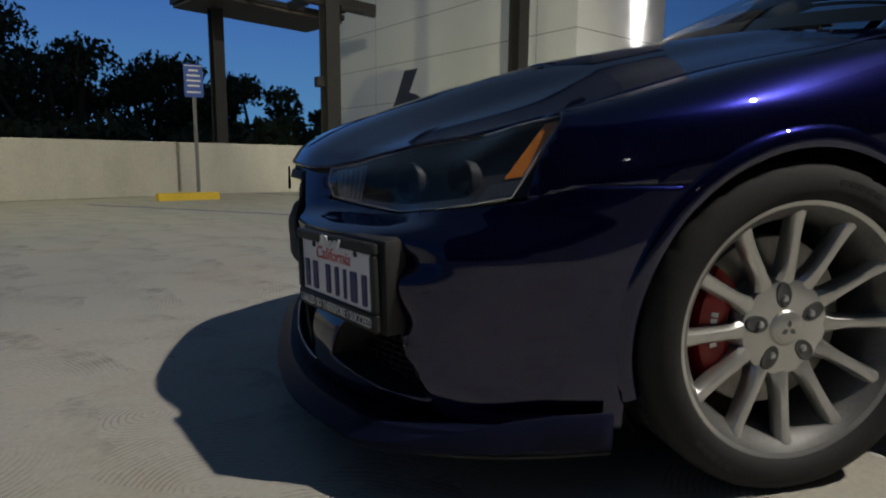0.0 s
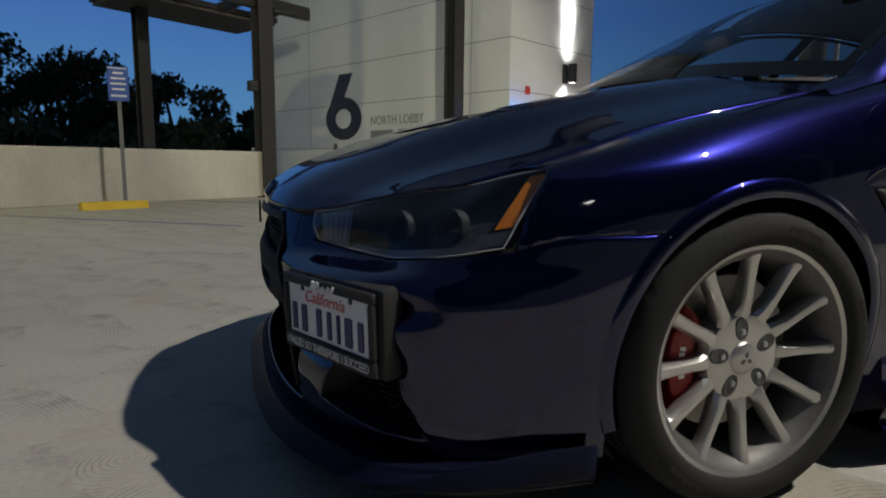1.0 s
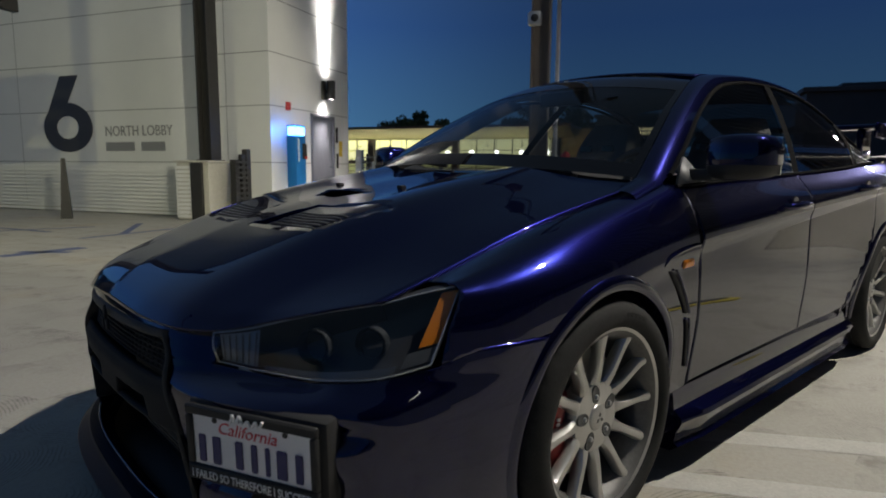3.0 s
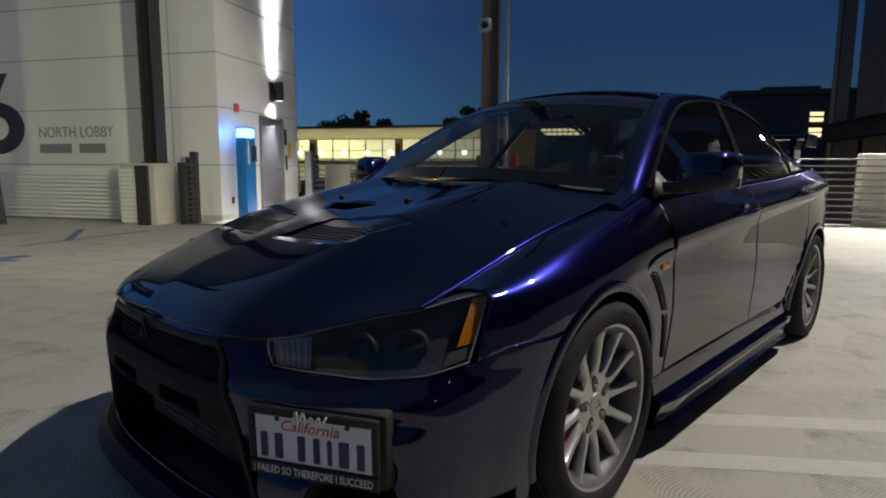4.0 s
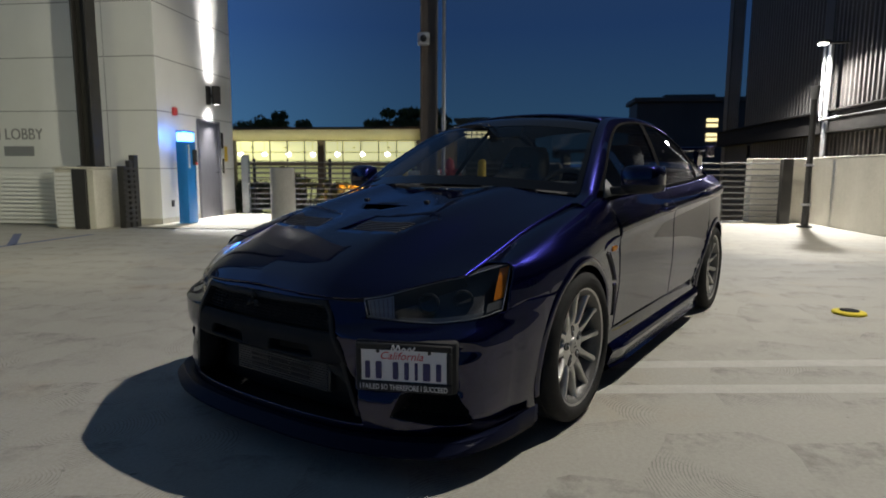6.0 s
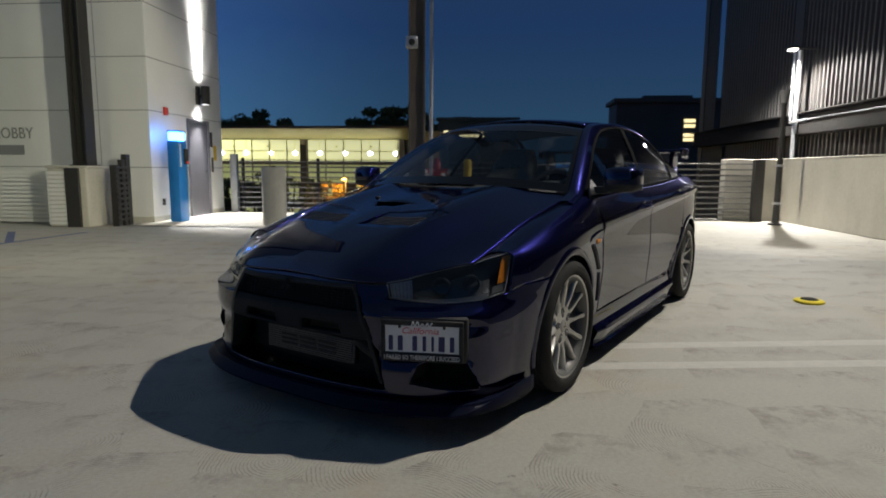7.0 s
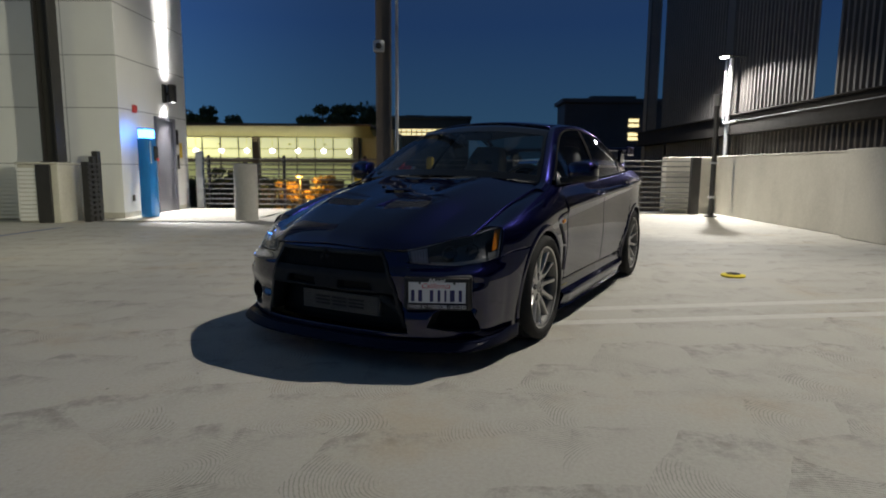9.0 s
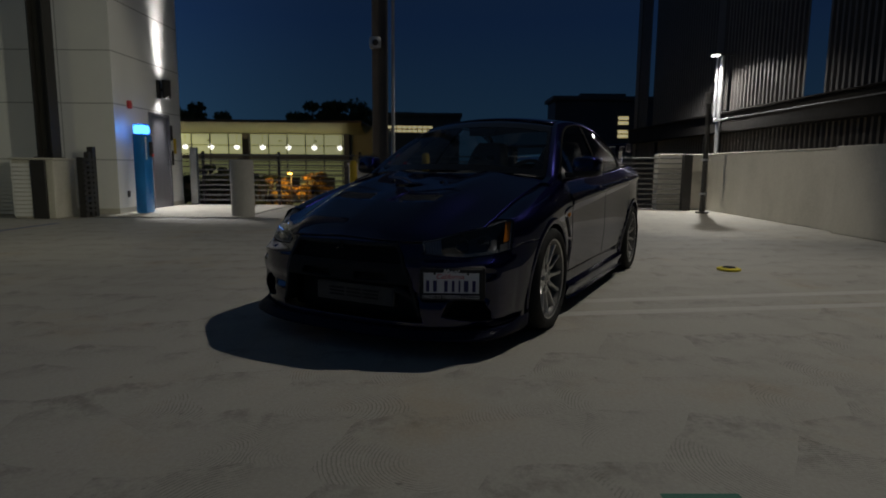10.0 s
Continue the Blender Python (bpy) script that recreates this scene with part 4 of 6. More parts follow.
# ---- far buildings and trees ----
def glazed_hall():
    """A lit glazed hall below a wide eave with a sloping, uplit soffit."""
    L = thing("glazed_hall", "low glazed hall glowing yellow-green under a bronze eave", "building", BLD @ Matrix.Translation((40, 0, 0)))
    v0, v1 = 2.05, 37.0
    part("roof", box(-2.6, 12, v0 - 1.9, v1, 4.38, 4.56, 0.02), STEEL_BROWN, L, "thin dark roof edge", smooth=False)
    part("eave", grid([[(-2.5, v, 4.36), (-0.05, v, 3.56)] for v in np.linspace(v0 - 1.8, v1, 9)]), EAVE, L, "sloping bronze soffit", smooth=False)
    part("lintel", box(-0.1, 0.2, v0, v1, 3.55, 4.36), EAVE, L, smooth=False)
    # back walls glow themselves, brighter above and dimmer below, for the room's light
    part("back_wall", box(9, 9.3, v0, v1, 1.85, 4.36), ROOM_GLOW, L, "glowing upper wall in place of a lit interior", smooth=False)
    part("back_wall", box(9.0, 9.3, v0, v1, -10, 1.84), ROOM_DIM, L, "dimly glowing lower wall in place of a lit interior", smooth=False)
    part("gallery", box(6.5, 8.9, v0, v1, 1.50, 1.86, 0.02), STEEL_BROWN, L, "dark gallery edge", smooth=False)
    part("floor", box(0.2, 8.98, v0, v1, -2.3, -2.0), FAR_DARK, L, smooth=False)
    part("end_wall", box(-0.2, 9.3, v0 - 0.5, v0 - 0.02, -17, 4.36), FAR_DARK, L, smooth=False)
    part("end_wall", box(0.8, 9.3, v0 - 3.4, v0 - 0.52, -17, 4.36), EAVE, L, "bronze clad end wall", smooth=False)
    part("base_wall", box(0.0, 0.3, v0, v1, -17, -5.0), FAR_DARK, L, smooth=False)
    # mullions in bays of five, a broad pier after each bay
    for bay in range(4):
        start = 2.15 + 8.13 * bay
        for k in range(5):
            v = start + 1.57 * k
            if v < v1:
                part("mullion", box(-0.10, 0.0, v - 0.035, v + 0.035, -5, 3.55), STEEL_BROWN, L, smooth=False)
        part("pier", box(-0.35, 0.2, start + 7.88, start + 8.45, -17, 3.55), STEEL_BROWN, L, smooth=False) if start + 8.5 < v1 else None
    for z in (-2.0, -1.2, -0.5, 0.2, 0.75, 1.2, 1.86, 2.6):
        part("transom", box(-0.10, 0.0, v0, v1, z - 0.03, z + 0.03), STEEL_BROWN, L, smooth=False)
    me = as_mesh("hanging_lamp", lathe([(0.0, -0.25), (0.2, -0.14), (0.24, 0.05), (0.0, 0.25)], 14), ROOM_LAMP)
    for v in np.arange(2.8, v1, 2.31):
        o = new("hanging_lamp", me)
        o.parent, o.location = L, (2.6, v, 2.52)
        part("cord", tube([(2.6, v, 2.75), (2.6, v, 4.36)], 0.015, 6), STEEL, L)
    for v in np.arange(v0 + 2, v1, 3.4):
        part("bookcase", box(6.2, 6.9, v, v + 2.2, -1.98, -0.2, 0.02), BARK, L)
    for v in np.arange(v0 + 2.2, v1, 3.0):
        part("uplight", box(-0.9, -0.7, v - 0.1, v + 0.1, 2.92, 3.0, 0.01), STEEL, L)


glazed_hall()
lamp("hall_light", "AREA", 700, (1.0, 0.95, 0.62), look(bw(44, 15, 4.1), bw(44, 15, -5)), 5, 30)
lamp("soffit_light", "AREA", 260, (0.98, 0.90, 0.52), look(bw(39.2, 16, 3.05), bw(38.6, 16, 6), 90), 0.3, 28)


def far_block(name, label, u, v, w, d, z0, z1, rows=0, lit=()):
    b = thing(name, label, "building", BLD @ Matrix.Translation((u, v, 0)))
    part("wall", box(0, d, 0, w, z0, z1), FAR_DARK, b, smooth=False)
    part("roof", box(-0.3, d + 0.3, -0.3, w + 0.3, z1 + 0.01, z1 + 0.4, 0.05), FAR_DARK, b, smooth=False)
    part("plant_room", box(d * 0.3, d * 0.6, w * 0.6, w * 0.85, z1 + 0.41, z1 + 0.8, 0.05), FAR_DARK, b, smooth=False)
    for v0, z in lit:
        part("window", box(-0.06, -0.01, v0, v0 + 0.5, z, z + 0.28), WINDOW_GLOW, b, "lit window", smooth=False)
    return b


far_block("office_block", "dark office block with a few lit windows", 45, -34.0, 17.2, 4, -17, 7.1, lit=[(v, z) for v in (10.35, 10.8) for z in (3.75, 4.15, 4.95, 5.4)])
far_block("office_block", "low dark building with a lit clerestory", 62, -8.4, 9.4, 12, -17, 6.9, lit=[(3.3 + 0.62 * k, z) for k in range(9) for z in (5.0, 5.45)])


def tree(name, label, at, height, spread, seed, leaf=LEAF, z0=-17.0, blobs=9, lean_out=0.5, leaves=900, leaf_size=0.5):
    """Tapered trunk, forking limbs and a crown of many small leaf clumps gathered in open masses."""
    rng = random.Random(seed)
    t = thing(name, label, "tree", Matrix.Translation((at[0], at[1], z0)))
    tr = bmesh.new()
    fork = height * 0.55
    tube([(0, 0, 0), (rng.uniform(-.3, .3), rng.uniform(-.3, .3), fork * 0.5), (rng.uniform(-.5, .5), rng.uniform(-.5, .5), fork)], [height * 0.028, height * 0.022, height * 0.017], 9, tr)
    heads = []
    for k in range(blobs):
        a = 2 * math.pi * k / blobs + rng.uniform(-0.4, 0.4)
        r = spread * rng.uniform(0.15, 1.0)
        h = height * rng.uniform(0.72, 0.97) - r * 0.25
        p = (r * math.cos(a), r * math.sin(a), h)
        tube([(0, 0, fork * 0.93), (p[0] * 0.45, p[1] * 0.45, fork + (h - fork) * 0.45), p], [height * 0.012, height * 0.008, height * 0.003], 6, tr)
        heads.append((Vector(p), spread * rng.uniform(0.28, 0.5)))
    part("trunk", tr, BARK, t)
    verts, faces = [], []
    for c, r in heads:
        for _ in range(leaves // blobs):
            d = Vector((rng.gauss(0, 1), rng.gauss(0, 1), rng.gauss(0, 0.62)))
            d = d.normalized() * r * rng.random() ** 0.45
            q = c + Vector((d.x, d.y, d.z * 0.62))
            e = Euler((rng.uniform(0, 6.3), rng.uniform(0, 6.3), rng.uniform(0, 6.3))).to_matrix()
            s = leaf_size * rng.uniform(0.5, 1.2)
            n = len(verts)
            for a, b in ((-0.5, 0), (0, -0.28), (0.55, 0), (0, 0.3)):
                verts.append(q + e @ Vector((a * s, b * s, rng.uniform(-.08, .08) * s)))
            faces.append((n, n + 1, n + 2, n + 3))
    me = bpy.data.meshes.new("crown")
    me.from_pydata(verts, [], faces)
    me.materials.append(leaf)
    o = new("crown", me)
    o.parent = t
    return t


rng = random.Random(5)
# tall dark trees beyond the parapet
for k, (x, y, h, s) in enumerate(((-21, 46, 28.4, 5.5), (-15.5, 44, 25.6, 4.5), (-10.5, 47, 26.4, 4.6), (-7, 45, 25.2, 4.0), (-3.5, 46, 23.8, 3.6), (0.5, 48, 22, 4), (5, 50, 21.5, 4),
                                   (-29, 44, 28.4, 6), (-25, 52, 27, 6), (-18, 53, 25, 5), (9, 52, 21, 5), (-13, 53, 25, 5), (15, 56, 21, 5))):
    tree("tree", "tall dark open-crowned tree seen against the dusk sky", (x, y), h, s, 10 + k, blobs=15, leaves=4200, leaf_size=0.45)
# hedge-like lower woods that close the view below the crowns
for k, x in enumerate(range(-40, 24, 6)):
    tree("tree", "dark bushy tree below the taller crowns", (x + rng.uniform(-1, 1), 40 + rng.uniform(-2, 2)), 20.5 + rng.uniform(-0.8, 0.8), 5.0, 60 + k, blobs=18, leaves=6000, leaf_size=0.7)
# trees beyond the glazed hall and the warm-lit ones in front of it
for k, (u, v, h, s) in enumerate(((80, 34, 26.8, 3.8), (81, 30.5, 27.6, 3.6), (80, 27, 26.2, 3.0), (82, 38, 26.0, 4), (80, 15.5, 26.6, 2.8), (81, 12.0, 28.6, 4.0), (82, 8.5, 28.2, 4.0), (80, 5.5, 27.0, 3.2), (80, 20.5, 25.2, 2.4))):
    p = bw(u, v)
    tree("tree", "dark tree behind the glazed hall", (p.x, p.y), h, s, 90 + k, blobs=16, leaves=4200, leaf_size=0.62)
for k, (u, v, h, s) in enumerate(((30, 4.75, 18.0, 1.0), (30, 2.4, 18.3, 1.2), (30, 9.7, 18.5, 1.2), (30.4, 8.6, 18.1, 1.0), (30, 6.4, 18.0, 1.1), (30.5, 12.2, 18.0, 1.4))):
    p = bw(u, v)
    # the first two have orange lamp light in their leaf colour too
    warm = k < 2
    tree("tree", "small tree lit orange by a street lamp" if warm else "small dark tree in front of the hall", (p.x, p.y), h, s, 120 + k, LEAF_WARM if warm else LEAF, blobs=30, leaves=9000, leaf_size=0.17)
lamp("street_light", "POINT", 900, (1.0, 0.58, 0.14), Matrix.Translation(bw(28.5, 3.8, 0.2)), 0.2)
st = thing("street_lamp", "orange street lamp below the deck edge", "street lamp", BLD @ Matrix.Translation((29.2, 3.9, -17)))
part("post", lathe([(0.12, 0.0), (0.07, 17.4), (0.0, 17.42)], 12), STEEL, st)
part("head", box(-0.5, 0.1, -0.14, 0.14, 17.42, 17.56, 0.03), STEEL, st)
part("lens", box(-0.45, 0.0, -0.10, 0.10, 17.37, 17.415, 0.01), glowing("sodium_lens", (1.0, 0.55, 0.12), 20), st, "glowing orange lens")

# ---- the car: x runs back from the front axle, y is negative on the driver's side ----
CAR = thing("car", "dark metallic blue sports sedan with silver multi-spoke wheels", "car", pose(1.0, 1.08, 0, 0, 0, 0.3) @ Matrix.Translation((0, 0.80, 0)))
WB, RW = 2.65, 0.322                     # wheelbase, tyre radius
ARCH = 0.353                             # rear wheel-arch radius
AX, ARCH_F = 0.012, 0.344                # front arch: centre and radius


def belt_z(x):
    return interp(x, (0.3, 1.0, 2.0, 2.8, 3.4), (0.915, 0.945, 0.985, 1.03, 1.05))


def crease_z(x):
    return interp(x, (-0.4, 0.3, 1.0, 2.0, 2.8, 3.4), (0.672, 0.755, 0.80, 0.865, 0.91, 0.93))


def nose(x, xf=-0.955, xc=-0.25, n=2.3):
    """How far the plan has narrowed ahead of xc."""
    if x >= xc:
        return 1.0
    return max(0.0, 1 - ((xc - x) / (xc - xf)) ** n) ** (1 / n)


def smooth(a, b, x):
    t = min(1.0, max(0.0, (x - a) / (b - a)))
    return t * t * (3 - 2 * t)


def side(x, z):
    """Half width of the body side."""
    zc, zb = crease_z(x), belt_z(x)
    top = interp(x, (0.3, 1.2, 2.2, 2.9, 3.45), (0.80, 0.815, 0.815, 0.79, 0.70))
    cr = interp(x, (-0.4, 0.5, 1.5, 2.6, 3.0, 3.45), (0.885, 0.888, 0.892, 0.905, 0.89, 0.80))
    lo = interp(x, (-0.4, 0.5, 2.6, 3.45), (0.875, 0.862, 0.875, 0.80))
    h = interp(z, (0.12, 0.34, 0.56, zc - 0.055, zc - 0.008, zc + 0.012, zb), (lo - 0.02, lo, (lo + cr) / 2 + 0.004, cr - 0.012 * smooth(-0.25, 0.45, x), cr - 0.001, cr - 0.004, top))
    for xa, amp in ((0.0, 0.036), (WB, 0.040)):
        h += amp * math.exp(-((x - xa) / 0.43) ** 2 - ((z - 0.52) / 0.27) ** 2)
    h -= 0.030 * smooth(-0.12, -0.46, x) * smooth(0.46, 0.76, z)
    return h * nose(x, n=interp(z, (0.46, 0.54), (2.65, 2.3)))


# -- bonnet --
BW0, BW1 = 0.705, 0.730                 # half widths at the nose and at the cowl


def bonnet_front(h):
    return interp(abs(h), (0.0, 0.20, 0.34, 0.45, 0.56, 0.64, 0.705), (-0.955, -0.95, -0.925, -0.865, -0.757, -0.662, -0.573))


def bonnet_rear(h):
    return interp(abs(h), (0.0, 0.35, 0.60, 0.74), (0.20, 0.25, 0.36, 0.47))


def bonnet(u, t):
    """u from -1 to 1 across, t from 0 at the nose to 1 at the cowl."""
    a = abs(u)
    x0, x1 = bonnet_front(BW0 * a), bonnet_rear(BW1 * a)
    x = x0 + (x1 - x0) * t
    h = (BW0 + (BW1 - BW0) * t) * a
    z0 = interp(a * BW0, (0.0, 0.30, 0.42, 0.50, 0.56, 0.64, 0.705), (0.640, 0.627, 0.621, 0.632, 0.652, 0.677, 0.692))
    z1 = interp(a, (0.0, 0.5, 0.85, 1.0), (0.972, 0.968, 0.952, 0.940))
    g = interp(t, (0, 0.03, 0.13, 0.39, 0.7, 1.0), (0, 0.13, 0.315, 0.60, 0.83, 1.0))
    ge = interp(t, (0, 0.15, 0.5, 1.0), (0, 0.17, 0.585, 1.0))
    z = z0 + (z1 - z0) * (g + (ge - g) * smooth(0.45, 0.95, a))
    z += 0.023 * math.exp(-((a - 0.53) / 0.17) ** 2) * smooth(0.1, 0.5, t)        # power bulge ridges
    return Vector((x, math.copysign(h, u), z))


def bonnet_z(x, y):
    a = abs(y)
    t = 0.5
    for _ in range(12):
        u = a / (BW0 + (BW1 - BW0) * t)
        x0, x1 = bonnet_front(BW0 * u), bonnet_rear(BW1 * u)
        t = min(1, max(0, (x - x0) / (x1 - x0)))
    return bonnet(u, t).z


bon = grid([[bonnet(u, (k / 40) ** 1.5) for k in range(41)] for u in np.linspace(-1, 1, 61)])
DUCT = [(-0.30, -0.055), (-0.30, 0.055), (-0.20, 0.125), (-0.20, -0.125)]
VENTS = [[(-0.580, f * 0.065), (-0.548, f * 0.355), (-0.33, f * 0.415), (-0.385, f * 0.105)] for f in (1, -1)]
for poly in [DUCT] + VENTS:
    clip(bon, poly, (0, 1), keep=False)
bonnet_ob = thick(part("bonnet", bon, PAINT, CAR), 0.006)


def sunk(poly, depth, grow=1.05):
    """A sheet under an opening of the bonnet, depth(x) below its skin."""
    cx, cy = sum(p[0] for p in poly) / 4, sum(p[1] for p in poly) / 4
    b = grid([[v - Vector((0, 0, depth(v.x))) for v in (bonnet(u, k / 60) for k in range(10, 61))] for u in np.linspace(-1, 1, 81)])
    return clip(b, [((x - cx) * grow + cx, (y - cy) * grow + cy) for x, y in poly], (0, 1))


part("duct_floor", sunk(DUCT, lambda x: 0.012 + 0.020 * smooth(-0.30, -0.20, x)), SEAL, bonnet_ob)
for poly in VENTS:
    # a panel that dips towards its front edge, with black slot strips across the dip
    dip = lambda x: 0.003 + 0.006 * (1 - smooth(-0.58, -0.36, x))
    panel = part("vent_panel", sunk(poly, dip), PAINT, bonnet_ob)
    ys = [p[1] for p in poly]
    for x in np.arange(-0.535, -0.44, 0.017):
        inner = [y for y in np.linspace(min(ys), max(ys), 90) if inside((x, y), poly)]
        if len(inner) > 8:
            line = inner[4:-4:4]
            # black strip laid on the panel for the shade inside an open slot
            thick(part("slot", grid([[(x - 0.0035, y, bonnet_z(x - 0.0035, y) - dip(x) + 0.001), (x + 0.0045, y, bonnet_z(x + 0.0045, y) - dip(x) + 0.002)] for y in line]), BLACK, panel), 0.002)
# dark backing strip added under the leading edge, filling the gap as shade
rows = [[bonnet(u, 0.0) + Vector(d) for d in ((0.012, 0, -0.004), (0.030, 0, -0.03), (0.045, 0, -0.07))] for u in np.linspace(-0.98, 0.98, 61)]
part("edge_backing", grid(rows), SEAL, bonnet_ob)
for f in (-1, 1):
    part("washer_jet", box(-0.012, 0.012, -0.012, 0.012, -0.004, 0.008, 0.003, m=Matrix.Translation((-0.125, f * 0.185, bonnet_z(-0.125, 0.185)))), BLACK, bonnet_ob)

# -- front wings --
def wing_section(x):
    sx = min(max((x + 0.62) / 1.10, 0), 1)
    t_in = interp(x, (-0.62, 0.0, 0.49), (0.704, 0.722, 0.738))
    u_z = bonnet_z(x, t_in - 0.01) if x < 0.46 else 0.938
    ridge = (t_in + 0.052, u_z + 0.004 - 0.012 * sx)
    zs = crease_z(x)
    sh_h = side(x, zs) - 0.022
    pts = [(t_in, u_z - 0.002), ridge, (ridge[0] * 0.45 + sh_h * 0.55, ridge[1] * 0.62 + zs * 0.38 + 0.022), (sh_h + 0.006, zs + 0.035), (side(x, zs - 0.03), zs - 0.03)]
    pts += [(side(x, zs - d), zs - d) for d in (0.08, 0.14)]
    zl = [zs - 0.14 - k * (zs - 0.14 - 0.14) / 8 for k in range(1, 9)]
    return pts, zl


def wing_z(x, h):
    """Height of the wing's top at a place in the plan."""
    pts, _ = wing_section(x)
    line = spline([(x, a, z) for a, z in pts], 60)
    return min(line, key=lambda p: abs(p.y - h)).z


rows = []
for x in np.linspace(-0.62, 0.524, 70):
    pts, zl = wing_section(x)
    top = spline([(x, -h, z) for h, z in pts], 32)
    rows.append(top + [Vector((x, -side(x, z), z)) for z in zl])
wing = grid(rows)
gap = 0.004
arc = [(AX + ARCH_F * math.cos(a), RW + 0.01 + ARCH_F * math.sin(a)) for a in np.linspace(-0.1, math.pi + 0.1, 30)] + [(AX - ARCH_F, -0.2), (AX + ARCH_F, -0.2)]
clip(wing, arc, (0, 2), keep=False, where=lambda c: c.y < -0.6)
# everything ahead of the lamp and below the bumper seam is not wing
ZT = wing_z(-0.452, 0.796)
clip(wing, [(-0.80, -0.50), (-0.64, -0.66), (-0.573, -0.705), (-0.512, -0.754), (-0.452, -0.796), (-0.40, -0.83), (-0.40, -1.1), (-0.80, -1.1)], (0, 1), keep=False, where=lambda c: c.z > ZT)
clip(wing, [(-0.90, 0.0), (-0.20, 0.0), (-0.20, 0.604), (-0.42, 0.599), (-0.526, 0.573), (-0.506, 0.64), (-0.453, ZT), (-0.90, ZT)], (0, 2), keep=False)
clip(wing, [(0.5225, 0.0), (0.5225, 1.2), (0.80, 1.2), (0.80, 0.0)], (0, 2), keep=False)
thick(part("front_wing", wing.copy(), PAINT, CAR), 0.005)
thick(part("front_wing", flip(wing), PAINT, CAR), 0.005)


def flare(xc, s, a0, a1, radius, name="arch_trim"):
    """The rolled lip round a wheel arch."""
    rows = []
    for a in np.linspace(a0, a1, 44):
        ring = []
        for r, out in ((radius - 0.004, -0.05), (radius - 0.006, 0.003), (radius - 0.001, 0.007), (radius + 0.010, 0.0085), (radius + 0.022, 0.006), (radius + 0.032, 0.0005), (radius + 0.035, -0.004)):
            x, z = xc + r * math.cos(a), RW + 0.01 + r * math.sin(a)
            ring.append(Vector((x, s * (side(x, max(z, 0.14)) + out), z)))
        rows.append(ring)
    return part(name, grid(rows), PAINT, CAR, "painted wheel-arch lip")


for s in (-1, 1):
    flare(AX, s, -0.30, math.pi + 0.38, ARCH_F)
    flare(WB, s, -0.30, math.pi + 0.30, ARCH)
    # dark inner liners
    for xc in (0.0, WB):
        b = bmesh.new()
        grid([[(xc + (ARCH + 0.012) * math.cos(a), s * h, RW + 0.01 + (ARCH + 0.012) * math.sin(a)) for h in (0.42, 0.60, 0.86)] for a in np.linspace(-0.6, math.pi + 0.6, 30)], b)
        part("arch_liner", b, BLACK, CAR)
        b = lathe([(0.0, 0), (ARCH + 0.02, 0)], 30, "y")
        part("arch_back", b, BLACK, CAR).location = (xc, s * 0.42, RW + 0.01)

# -- front bumper --
def bump_w(z):
    return interp(z, (0.14, 0.25, 0.42, 0.535, 0.575, 0.64), (0.895, 0.905, 0.912, 0.904, 0.884, 0.856))


def bump_f(z):
    return interp(z, (0.14, 0.25, 0.42, 0.54, 0.60, 0.66), (-0.945, -0.955, -0.962, -0.965, -0.955, -0.925))


def bump_x(h, z):
    w = bump_w(z)
    f = min(abs(h) / w, 1.0)
    n = interp(z, (0.14, 0.505, 0.536, 0.585, 0.64), (2.65, 2.65, 2.5, 2.35, 2.3))
    k = (1 - f ** n) ** (1 / n)
    x = -0.25 - (-0.25 - bump_f(z)) * k
    # the skin steps back above a ledge, under the lamp
    x += smooth(0.494, 0.538, z) * interp(abs(h), (0.33, 0.40, 0.46, 0.56, 0.65, 0.74, 0.82, 0.90), (0, 0.020, 0.042, 0.068, 0.078, 0.045, 0.008, 0.0))
    x -= 0.032 * math.exp(-((abs(h) - 0.81) / 0.075) ** 2) * smooth(0.16, 0.24, z) * (1 - smooth(0.45, 0.53, z))      # full corner ahead of the wheel
    x += 0.036 * math.exp(-((abs(h) - 0.765) / 0.055) ** 2 - ((z - 0.455) / 0.022) ** 2)      # small scoop beside the plate
    x += 0.030 * math.exp(-((z - 0.335) / 0.045) ** 2) * smooth(0.38, 0.5, abs(h)) * (1 - smooth(0.74, 0.84, abs(h)))   # hollow above the duct
    return x


def bump_grid(z0, z1, nz=30, nh=60):
    """Half of the bumper's skin: the rounded nose, running into the body side ahead of the wheel."""
    rows = []
    for z in np.linspace(z0, z1, nz):
        w = bump_w(z)
        row = []
        for a in np.linspace(0.0, 1.0, nh):
            h = w * 0.972 * math.sin(a * math.pi / 2) ** 0.87
            x = bump_x(h, z)
            k = smooth(-0.75, -0.45, x)
            row.append(Vector((x, -(h + (side(x, z) - h) * k), z)))
        x0 = row[-1].x
        row += [Vector((x, -side(x, z), z)) for x in np.linspace(x0, -0.18, 14)[1:]]
        rows.append(row)
    return grid(rows)


def mouth(z):
    return interp(z, (0.17, 0.395, 0.495, 0.56, 0.605), (0.484, 0.430, 0.396, 0.370, 0.343))


skin = bump_grid(0.135, 0.645, nz=56)
mouth_poly = [(0.001, 0.185), (-0.48, 0.185), (-0.475, 0.215), (-0.428, 0.395), (-0.393, 0.495), (-0.368, 0.56), (-0.343, 0.598), (-0.20, 0.609), (0.001, 0.612)]
clip(skin, mouth_poly, (1, 2), keep=False)
duct = [(-0.575, 0.225), (-0.60, 0.30), (-0.655, 0.325), (-0.73, 0.335), (-0.772, 0.305), (-0.80, 0.25), (-0.80, 0.20), (-0.74, 0.195), (-0.66, 0.205)]
